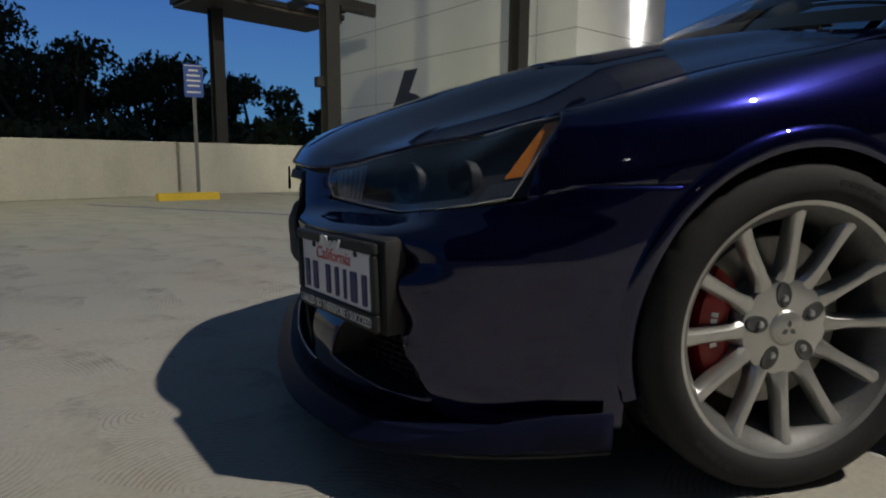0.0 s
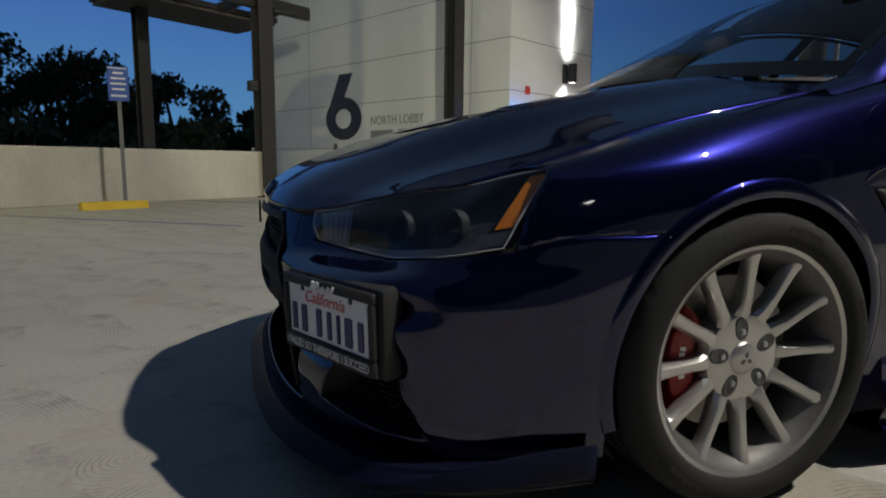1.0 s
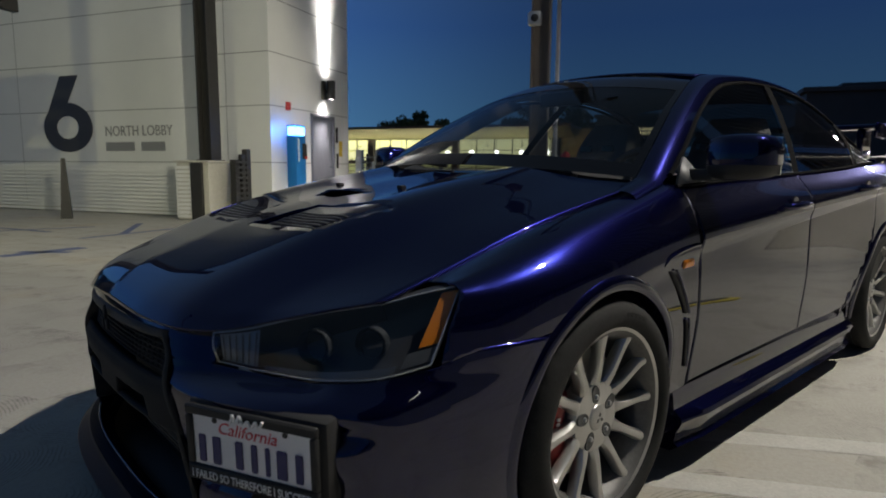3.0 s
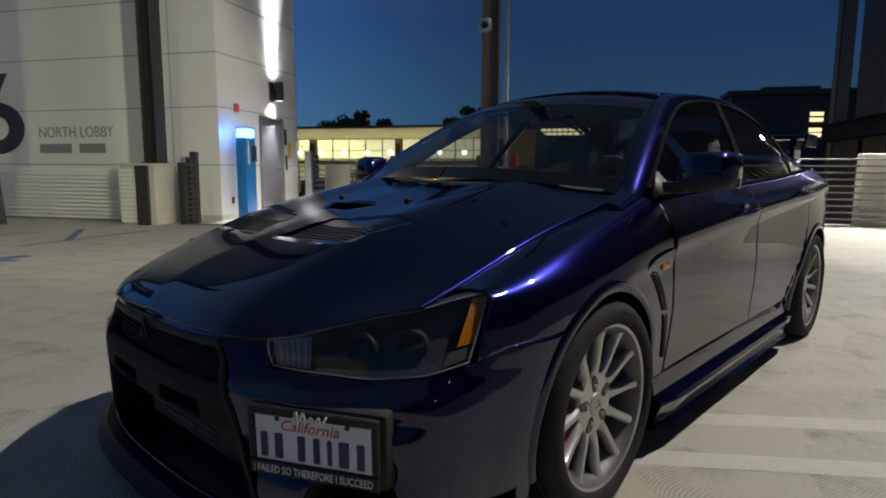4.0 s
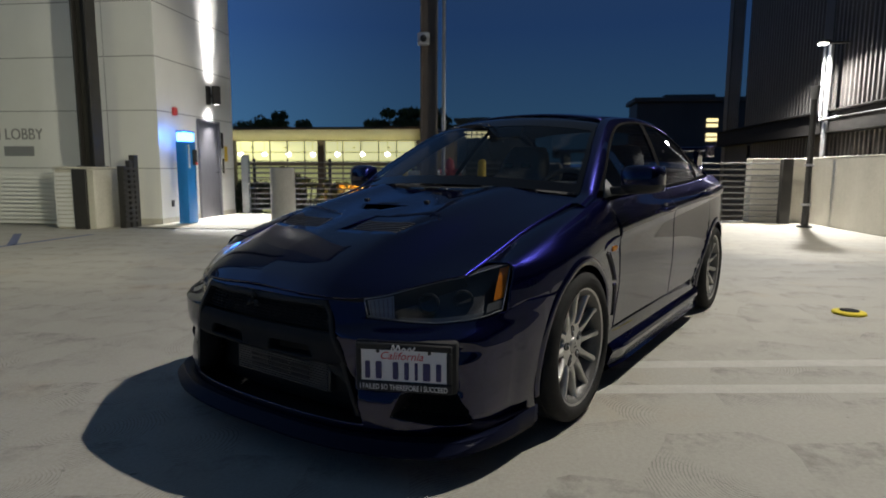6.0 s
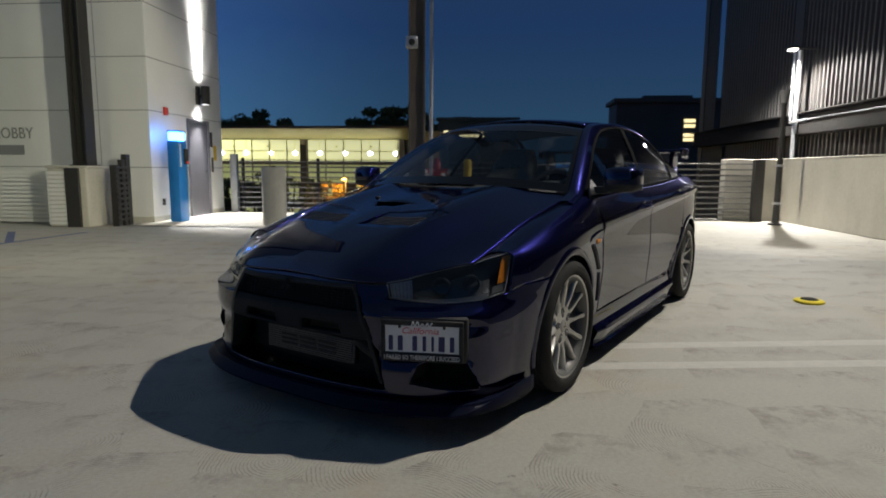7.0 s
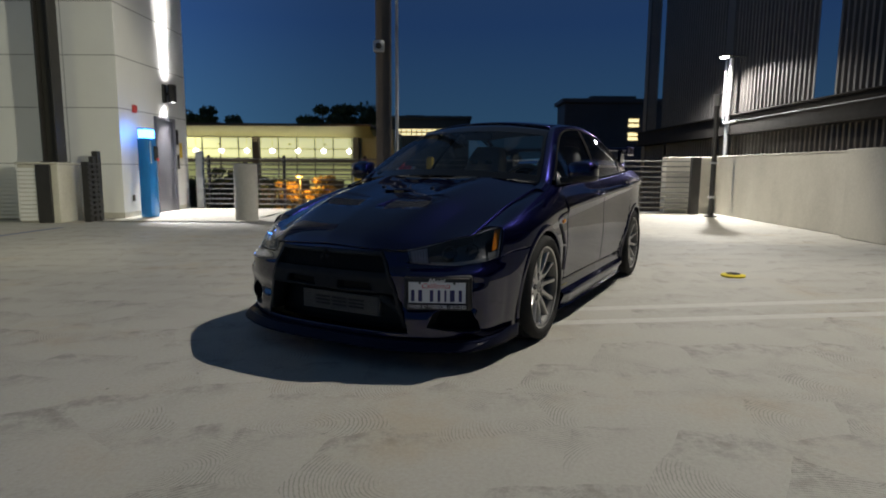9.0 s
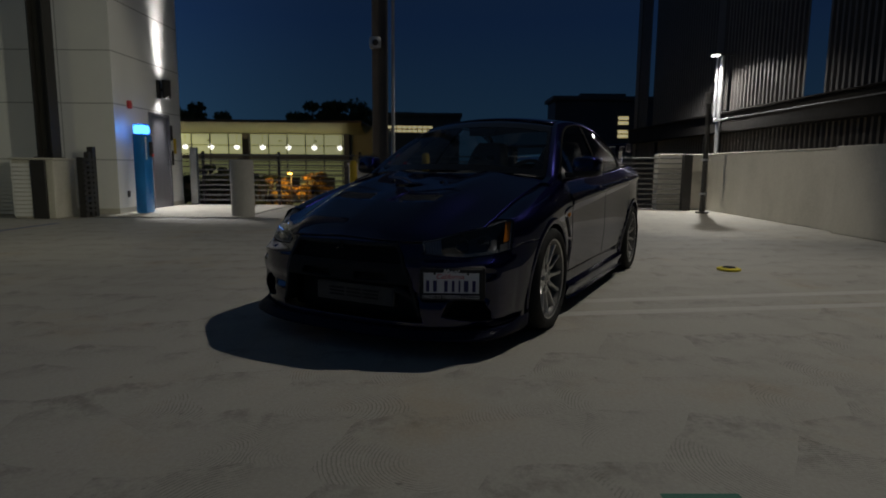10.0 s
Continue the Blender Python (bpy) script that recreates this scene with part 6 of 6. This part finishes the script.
for s in (-1, 1):
    side_pane(0.72, 1.50, 3.2, 30.3, s, "side_window", SIDE_GLASS)
    r2 = side_pane(1.57, 2.36, 31.8, 47.5, s, "side_window", SIDE_GLASS)
    side_pane(2.41, 2.72, 48.5, 55, s, "quarter_window", SIDE_GLASS)
    # B and C pillar covers, mirror corner
    for xb, kk, w in ((1.535, 31.0, 0.034), (2.385, 48.0, 0.025)):
        rows = []
        for g in np.linspace(0, 1, 9):
            b = Vector((xb, side(xb, belt_z(xb)) - 0.006, belt_z(xb)))
            t = ro[int(kk)] + Vector((0, 0.006, -0.004))
            p = b.lerp(t, g)
            p.y += 0.016 * math.sin(math.pi * g)
            rows.append([Vector((p.x + d, s * p.y, p.z)) for d in (-w, 0, w)])
        part("pillar_cover", grid(rows), TRIM_BLACK, CAR, "black pillar cover")
    # belt seal and upper frame
    part("belt_seal", tube([(x, s * (side(x, belt_z(x)) - 0.006), belt_z(x) + 0.003) for x in np.linspace(0.50, 2.74, 30)], 0.008, 6), TRIM_BLACK, CAR)
    part("window_frame", tube([(p.x, s * (p.y + 0.004), p.z - 0.012) for p in ro[2:57]], 0.009, 6), TRIM_BLACK, CAR)
    tri = bmesh.new()
    a = [Vector((0.50, side(0.50, belt_z(0.5)) - 0.006, belt_z(0.5))), Vector((0.71, side(0.71, belt_z(0.71)) - 0.006, belt_z(0.71))), ro[3] + Vector((0.05, 0.008, 0.03))]
    tri.faces.new([tri.verts.new((p.x, s * p.y, p.z)) for p in a])
    thick(part("mirror_corner", tri, CORNER, CAR, "grey mirror corner panel"), 0.01, 0)

# rear deck, tail and spoiler
rows = []
for x in np.linspace(2.93, 3.36, 12):
    hw = interp(x, (2.9, 3.2, 3.36), (0.70, 0.68, 0.62))
    rows.append([Vector((x + 0.06 * (1 - k * k), hw * k, belt_z(x) + 0.045 + 0.03 * (1 - k * k) + 0.03 * smooth(3.1, 3.36, x))) for k in np.linspace(-1, 1, 21)])
thick(part("boot_lid", grid(rows), PAINT, CAR), 0.008)
rows = []
for z in np.linspace(0.20, 1.06, 18):
    w = interp(z, (0.2, 0.5, 0.9, 1.06), (0.80, 0.83, 0.78, 0.68))
    rows.append([Vector((3.30 + 0.15 * interp(z, (0.2, 0.5, 0.75, 1.06), (0.75, 1.0, 0.6, 0.55)) * max(0, 1 - abs(k) ** 3), w * k, z)) for k in np.linspace(-1, 1, 31)])
thick(part("rear_bumper", grid(rows), PAINT, CAR), 0.006)
for s in (-1, 1):
    part("tail_lamp", box(3.28, 3.37, s * 0.62 - 0.13, s * 0.62 + 0.13, 0.83, 0.95, 0.02, seg=2), RED, CAR, "red tail lamp")
sp = part("spoiler", box(3.16, 3.46, -0.70, 0.70, 1.245, 1.275, 0.012, seg=2), PAINT, CAR, "tall boot-lid wing")
for s in (-1, 1):
    part("spoiler_leg", box(3.18, 3.36, s * 0.62 - 0.02, s * 0.62 + 0.02, 1.06, 1.246, 0.008), PAINT, sp)
    part("end_plate", box(3.16, 3.47, s * 0.705 - 0.010, s * 0.705 + 0.010, 1.19, 1.285, 0.008), PAINT, sp)

# cowl and wipers
rows = []
for u in np.linspace(-1, 1, 31):
    a = bonnet(u, 1.0)
    rows.append([a + Vector((0.004, 0, -0.012)), a + Vector((0.05, 0, -0.02)), a + Vector((0.13, 0, 0.004))])
part("cowl", grid(rows), BLACK, CAR, "black wiper cowl")
for pts in ([(0.36, -0.50, 0.975), (0.30, -0.20, 1.012), (0.27, 0.12, 1.02)], [(0.33, 0.10, 0.99), (0.31, 0.35, 1.012), (0.37, 0.58, 1.0)]):
    w = part("wiper", tube(spline(pts, 12), 0.008, 6), BLACK, CAR, "black wiper arm")
    part("blade", tube([(p[0] + 0.035, p[1], p[2] + 0.012) for p in pts], 0.006, 6), BLACK, w)

# -- mirrors --
def mirror(s):
    secs = []
    for f, wx, wz in ((0.0, 0.06, 0.050), (0.08, 0.09, 0.066), (0.35, 0.108, 0.073), (0.72, 0.104, 0.070), (0.93, 0.082, 0.056), (1.0, 0.04, 0.028)):
        c = Vector((0.675 + 0.035 * f, 0.84 + 0.19 * f, 1.020 + 0.004 * f))
        ring = []
        for a in np.linspace(0, 2 * math.pi, 25)[:-1]:
            ca, sa = math.cos(a), math.sin(a)
            e = 2 / 4.2
            ring.append(Vector((c.x + (wx if ca < 0 else wx * 0.45) * math.copysign(abs(ca) ** e, ca), s * c.y, c.z + wz * math.copysign(abs(sa) ** e, sa))))
        ring.append(ring[0])
        secs.append(ring)
    b = grid([spline([sec[k] for sec in secs], 18) for k in range(25)])
    bmesh.ops.remove_doubles(b, verts=b.verts, dist=1e-5)
    bmesh.ops.holes_fill(b, edges=[e for e in b.edges if e.is_boundary])
    low = b.copy()
    line = [(0.3, 0.996), (1.0, 0.996), (1.0, 1.3), (0.3, 1.3)]
    m = part("wing_mirror", clip(b, line, (0, 2)), PAINT, CAR, "blue door mirror")
    part("lower_shell", clip(low, line, (0, 2), keep=False), BLACK, m, "black lower mirror shell")
    part("arm", box(0.60, 0.70, s * 0.81 - 0.06, s * 0.81 + 0.05, 0.945, 0.985, 0.012, seg=2), BLACK, m, "black mirror foot")
    part("mirror_glass", box(0.714, 0.719, s * 0.945 - 0.085, s * 0.945 + 0.085, 0.965, 1.085, 0.002), CHROME, m)


mirror(-1)
mirror(1)

# -- cabin --
part("floor_pan", box(0.35, 3.2, -0.78, 0.78, 0.14, 0.20, 0.01), BLACK, CAR)
rows = []
for x, z in ((0.36, 0.93), (0.52, 0.965), (0.78, 0.955), (0.88, 0.90), (0.90, 0.70), (0.80, 0.45)):
    rows.append([Vector((x + 0.10 * (k / 10) ** 2 * 1.0, 0.74 * k / 10, z + (0.035 * math.exp(-((k / 10 + 0.5) / 0.22) ** 2) if 0.5 < x < 0.85 else 0))) for k in range(-10, 11)])
part("dashboard", grid([spline([r[k] for r in rows], 16) for k in range(21)]), DASH, CAR, "black dashboard")


def seat(y, name="seat"):
    """A winged bucket seat."""
    rows = []
    for f in np.linspace(0, 1, 14):
        z = 0.42 + 0.83 * f
        x = 1.62 + 0.26 * f + 0.05 * f * f
        w = interp(f, (0, 0.35, 0.62, 0.75, 0.86, 1.0), (0.25, 0.255, 0.27, 0.17, 0.165, 0.10))
        d = interp(f, (0, 0.35, 0.62, 0.75, 1.0), (0.10, 0.11, 0.13, 0.05, 0.03))
        rows.append([Vector((x - d * abs(k) ** 2.5, y + w * k, z)) for k in np.linspace(-1, 1, 13)])
    o = thick(part(name, grid(rows), FABRIC, CAR, "dark grey winged bucket seat"), 0.09, 1)
    rows = []
    for f in np.linspace(0, 1, 8):
        x = 1.16 + 0.48 * f
        rows.append([Vector((x, y + 0.26 * k, 0.50 - 0.05 * f + 0.07 * abs(k) ** 3)) for k in np.linspace(-1, 1, 11)])
    thick(part("cushion", grid(rows), FABRIC, o), 0.14, -1)
    for k in (-1, 1):
        part("belt_slot", box(1.765, 1.775, y + k * 0.075 - 0.04, y + k * 0.075 + 0.04, 1.085, 1.12, 0.004), GLOSS_BLACK, o)
    part("label_bar", box(1.76, 1.766, y - 0.06, y + 0.06, 1.04, 1.055, 0.002), RAIL, o)
    return o


seat(-0.36)
seat(0.36)
b = bmesh.new()
box(2.25, 2.38, -0.62, 0.62, 0.45, 0.98, 0.04, b, seg=2)
box(1.9, 2.3, -0.62, 0.62, 0.36, 0.50, 0.04, b, seg=2)
for y in (-0.36, 0.36):
    box(2.30, 2.38, y - 0.12, y + 0.12, 0.985, 1.13, 0.03, b, seg=2)
part("rear_bench", b, FABRIC, CAR, "black rear bench")
part("parcel_shelf", box(2.40, 2.95, -0.6, 0.6, 0.93, 0.96, 0.01), DASH, CAR)
wheel_c = Matrix.Translation((1.02, -0.36, 0.90)) @ Matrix.Rotation(radians(-66), 4, "Y")
st_w = part("steering_wheel", tube([(0.185 * math.cos(a), 0.185 * math.sin(a), 0) for a in np.linspace(0, 2 * math.pi, 33)[:-1]], 0.016, 8, closed=True), DASH, CAR, "black three-spoke steering wheel")
st_w.matrix_local = wheel_c
b = bmesh.new()
box(-0.07, 0.07, -0.08, 0.08, -0.03, 0.02, 0.02, b, seg=2)
for a in (90, 270, 180):
    box(0.05, 0.18, -0.018, 0.018, -0.008, 0.008, 0.005, b, Matrix.Rotation(radians(a), 4, "Z"))
part("hub", b, DASH, st_w)
part("rear_view_mirror", box(0.93, 0.955, -0.12, 0.12, 1.265, 1.33, 0.012, seg=2), BLACK, CAR)
for k in (-1, 1):
    part("harness", tube(spline([(1.75, -0.36 + 0.07 * k, 1.10), (1.95, -0.36 + 0.08 * k, 1.08), (2.35, -0.36 + 0.16 * k, 1.0)], 10), 0.018, 6), RAIL, CAR, "pale harness strap")

# -- number plate in its frame --
PLATE_M = Matrix.Translation((-0.852, -0.628, 0.412)) @ Matrix.Rotation(radians(-64.4), 4, "Z") @ Matrix.Rotation(radians(2), 4, "X")
pl = part("number_plate", box(-0.150, 0.150, -0.004, 0.0, -0.072, 0.072, 0.003), PLATE, CAR, "white number plate with navy bars")
pl.matrix_local = PLATE_M
part("plate_holder", box(-0.170, 0.180, 0.004, 0.056, -0.098, 0.086, 0.014, seg=2), BLACK, pl, "thick black plate holder")
fr = bmesh.new()
for x0, x1, z0, z1 in ((-0.164, 0.164, 0.056, 0.078), (-0.164, 0.164, -0.090, -0.054), (-0.164, -0.146, -0.054, 0.056), (0.146, 0.164, -0.054, 0.056)):
    box(x0, x1, -0.011, 0.003, z0, z1, 0.004, fr)
part("plate_frame", fr, BLACK, pl, "black plate frame")
facep = Matrix.Rotation(radians(90), 4, "X")
for x, w in ((-0.124, 0.017), (-0.086, 0.020), (-0.028, 0.018), (0.010, 0.014), (0.043, 0.010), (0.078, 0.024), (0.119, 0.017)):
    part("plate_bar", box(x - w / 2, x + w / 2, -0.006, -0.0045, -0.046, 0.014, 0.002), PLATE_INK, pl)
lettering("plate_script", "California", 0.026, PLATE_RED, pl, Matrix.Translation((-0.005, -0.0045, 0.036)) @ facep, width=0.145, extrude=0.001, shear=0.3)
lettering("frame_lettering", "I FAILED SO THEREFORE I SUCCEED", 0.019, WHITE_INK, pl, Matrix.Translation((0.0, -0.0115, -0.072)) @ facep, width=0.30, extrude=0.001, bold=0.012)
part("frame_logo", tube(spline([(-0.040, -0.013, 0.054), (-0.033, -0.013, 0.074), (-0.026, -0.013, 0.056), (-0.016, -0.013, 0.074), (-0.008, -0.013, 0.056), (0.004, -0.013, 0.066), (0.012, -0.013, 0.055), (0.024, -0.013, 0.068), (0.030, -0.013, 0.055), (0.042, -0.013, 0.072)], 44), 0.003, 6), WHITE_INK, pl, "white squiggle mark")
for x in (-0.088, 0.088):
    part("screw", lathe([(0.0, -0.003), (0.006, -0.002), (0.0065, 0.0)], 12, "y"), STEEL, pl).location = (x, -0.0045, 0.050)

# -- wheels --
def wheel_meshes():
    ms = {}
    R = 0.2415
    # tyre: sidewalls, shoulder and tread with grooves
    prof = [(0.246, 0.095), (0.252, 0.110), (0.260, 0.119), (0.275, 0.1225), (0.292, 0.120), (0.309, 0.112), (0.318, 0.100), (0.3215, 0.085)]
    for y in (0.060, 0.020, -0.020, -0.060):
        prof += [(0.322, y + 0.007), (0.315, y + 0.005), (0.315, y - 0.005), (0.322, y - 0.007)]
    prof += [(0.3215, -0.085), (0.318, -0.100), (0.309, -0.112), (0.292, -0.120), (0.265, -0.121), (0.246, -0.095)]
    ty = lathe(prof, 180, "y")
    for v in ty.verts:
        r, a = math.hypot(v.co.x, v.co.z), math.degrees(math.atan2(v.co.z, v.co.x)) % 360
        if r > 0.3165:
            k = int(round((a + 40 * abs(v.co.y)) / 2))
            if k % 6 == 0:
                v.co.x *= 1 - 0.0035 / r
                v.co.z *= 1 - 0.0035 / r
    ms["tyre"] = as_mesh("tyre", ty, RUBBER)
    K = 1.09                             # rim scale
    rim = [(0.224, -0.10), (0.226, -0.098), (0.215, -0.085), (0.196, -0.05), (0.194, 0.055), (0.205, 0.085), (0.214, 0.097), (0.222, 0.104), (0.230, 0.1085), (0.236, 0.104), (0.234, 0.097), (0.226, 0.092)]
    ms["rim"] = as_mesh("rim", lathe([(r * K, y) for r, y in rim[7:]], 96, "y"), ALLOY)
    ms["barrel"] = as_mesh("barrel", lathe([(r * K, y) for r, y in rim[:8]], 96, "y"), BARREL)
    rows = []
    for r, w, y, d in ((0.075, 0.024, 0.064, 0.026), (0.092, 0.0175, 0.072, 0.034), (0.12, 0.0130, 0.079, 0.032), (0.16, 0.0125, 0.084, 0.030), (0.195, 0.0140, 0.089, 0.026), (0.216, 0.0175, 0.095, 0.018)):
        rows.append([Vector((-w, y - d, r)), Vector((-w * 1.02, y - 0.010, r)), Vector((-w * 0.62, y - 0.001, r)), Vector((0, y + 0.0015, r)), Vector((w * 0.62, y - 0.001, r)), Vector((w * 1.02, y - 0.010, r)), Vector((w, y - d, r))])
    ms["spoke"] = as_mesh("spoke", grid([spline([Vector((row[k].x * K, row[k].y, row[k].z * K)) for row in rows], 14) for k in range(7)]), ALLOY)
    hub = lathe([(0.0, 0.076), (0.030, 0.076), (0.034, 0.0735), (0.036, 0.070), (0.070, 0.0705), (0.094, 0.067), (0.102, 0.052), (0.104, 0.02)], 60, "y")
    ms["hub"] = as_mesh("hub", hub, ALLOY)
    # oblong raised disc with a rolled edge; its grey stands for a lug pocket's shade
    pocket = lathe([(0.0, 0.0008), (0.0150, 0.0010), (0.0168, 0.0022), (0.0185, 0.0012), (0.0195, -0.002)], 28, "y")
    bmesh.ops.scale(pocket, vec=(1.35, 1, 0.92), verts=pocket.verts)
    ms["lug_hole_disc"] = as_mesh("lug_hole_disc", pocket, POCKET)
    ms["lug_nut"] = as_mesh("lug_nut", lathe([(0.0, 0.006), (0.006, 0.005), (0.0075, 0.0), (0.0075, -0.004)], 6, "y"), GALV)
    ms["cap"] = as_mesh("cap", lathe([(0.0, 0.0790), (0.026, 0.0782), (0.029, 0.0762)], 32, "y"), ALLOY)
    tri = bmesh.new()
    for a in (90, 210, 330):
        m = Matrix.Rotation(radians(-a), 4, "Y")
        tri.faces.new([tri.verts.new(m @ Vector(p)) for p in ((0.001, 0, 0), (0.0095, 0, 0.006), (0.019, 0, 0), (0.0095, 0, -0.006))])
    ms["emblem"] = as_mesh("emblem", tri, BARREL)
    ms["disc"] = as_mesh("brake_disc", lathe([(0.095, -0.02), (0.172, -0.02), (0.175, -0.016), (0.175, 0.010), (0.172, 0.014), (0.095, 0.014), (0.09, 0.02), (0.06, 0.022)], 64, "y"), DISC)
    cal = bmesh.new()
    rows = []
    for a in np.linspace(radians(138), radians(222), 14):
        e = smooth(radians(138), radians(150), a) * (1 - smooth(radians(210), radians(222), a))
        ring = []
        for r, y in ((0.112, 0.014), (0.118 - 0.004 * e, 0.034 + 0.012 * e), (0.150, 0.040 + 0.014 * e), (0.176, 0.036 + 0.012 * e), (0.186, 0.014), (0.186, -0.05), (0.12, -0.05)):
            ring.append(Vector((r * math.cos(a), y, r * math.sin(a))))
        rows.append(ring)
    grid(rows, cal)
    ms["caliper"] = as_mesh("brake_caliper", cal, CALIPER)
    bars = bmesh.new()
    for k in range(6):
        a = radians(168 + k * 4.6)
        box(-0.0075, 0.0075, 0.0, 0.002, -0.0045, 0.0045, 0.001, bars, Matrix.Translation((0.150 * math.cos(a), 0.0545, 0.150 * math.sin(a))) @ Matrix.Rotation(-a, 4, "Y"))
    ms["caliper_bar"] = as_mesh("caliper_mark", bars, WHITE_INK)
    ms["tyre_mark"] = as_mesh("tyre_mark", box(-0.009, 0.009, 0.0, 0.0012, -0.0055, 0.0055, 0.0005), RUBBER)
    return ms


WM = wheel_meshes()


def road_wheel(x, s, spin, label):
    w = new("wheel", None)
    w.parent = CAR
    w["label"] = label
    w.matrix_local = Matrix.Translation((x, s * 0.802, RW)) @ Matrix.Diagonal((1, s, 1, 1)) if s > 0 else Matrix.Translation((x, s * 0.802, RW)) @ Matrix.Rotation(math.pi, 4, "Z")

    def sub(name, m=None, mat_label=""):
        o = new(name, WM[name] if name in WM else None)
        o.parent = w
        if m is not None:
            o.matrix_local = m
        if mat_label:
            o["label"] = mat_label
        return o
    sub("tyre", None, "black low-profile tyre")
    for a0 in (100, 156, 300):
        for k in range(5):
            a = radians(a0 + k * 4.2)
            sub("tyre_mark", Matrix.Translation((0.288 * math.cos(a), 0.1208, 0.288 * math.sin(a))) @ Matrix.Rotation(-a + radians(90), 4, "Y"))
    sub("rim", None, "silver alloy rim")
    sub("barrel", None, "grey rim barrel with shade in its colour")
    for k in range(12):
        sub("spoke", Matrix.Rotation(radians(spin + 30 * k), 4, "Y"))
    sub("hub")
    sub("cap")
    sub("emblem", Matrix.Translation((0, 0.0796, 0)))
    for k in range(5):
        a = radians(spin + 79 + 72 * k)
        sub("lug_hole_disc", Matrix.Translation((0.066 * math.cos(a), 0.0700, 0.066 * math.sin(a))) @ Matrix.Rotation(-a, 4, "Y"))
        sub("lug_nut", Matrix.Translation((0.060 * math.cos(a), 0.0716, 0.060 * math.sin(a))))
    sub("disc", None, "worn iron brake disc")
    if x < 1:
        sub("caliper", Matrix.Rotation(math.pi, 4, "Y") if s < 0 else None, "red brake caliper")
        sub("caliper_bar", Matrix.Rotation(math.pi, 4, "Y") if s < 0 else None)
    else:
        sub("caliper", Matrix.Rotation(math.pi, 4, "Y") if s > 0 else None, "red brake caliper")
    return w


for x in (0.0, WB):
    for s in (-1, 1):
        road_wheel(x, s, 2 if x == 0 else 18, "silver twelve-spoke wheel with a road tyre")
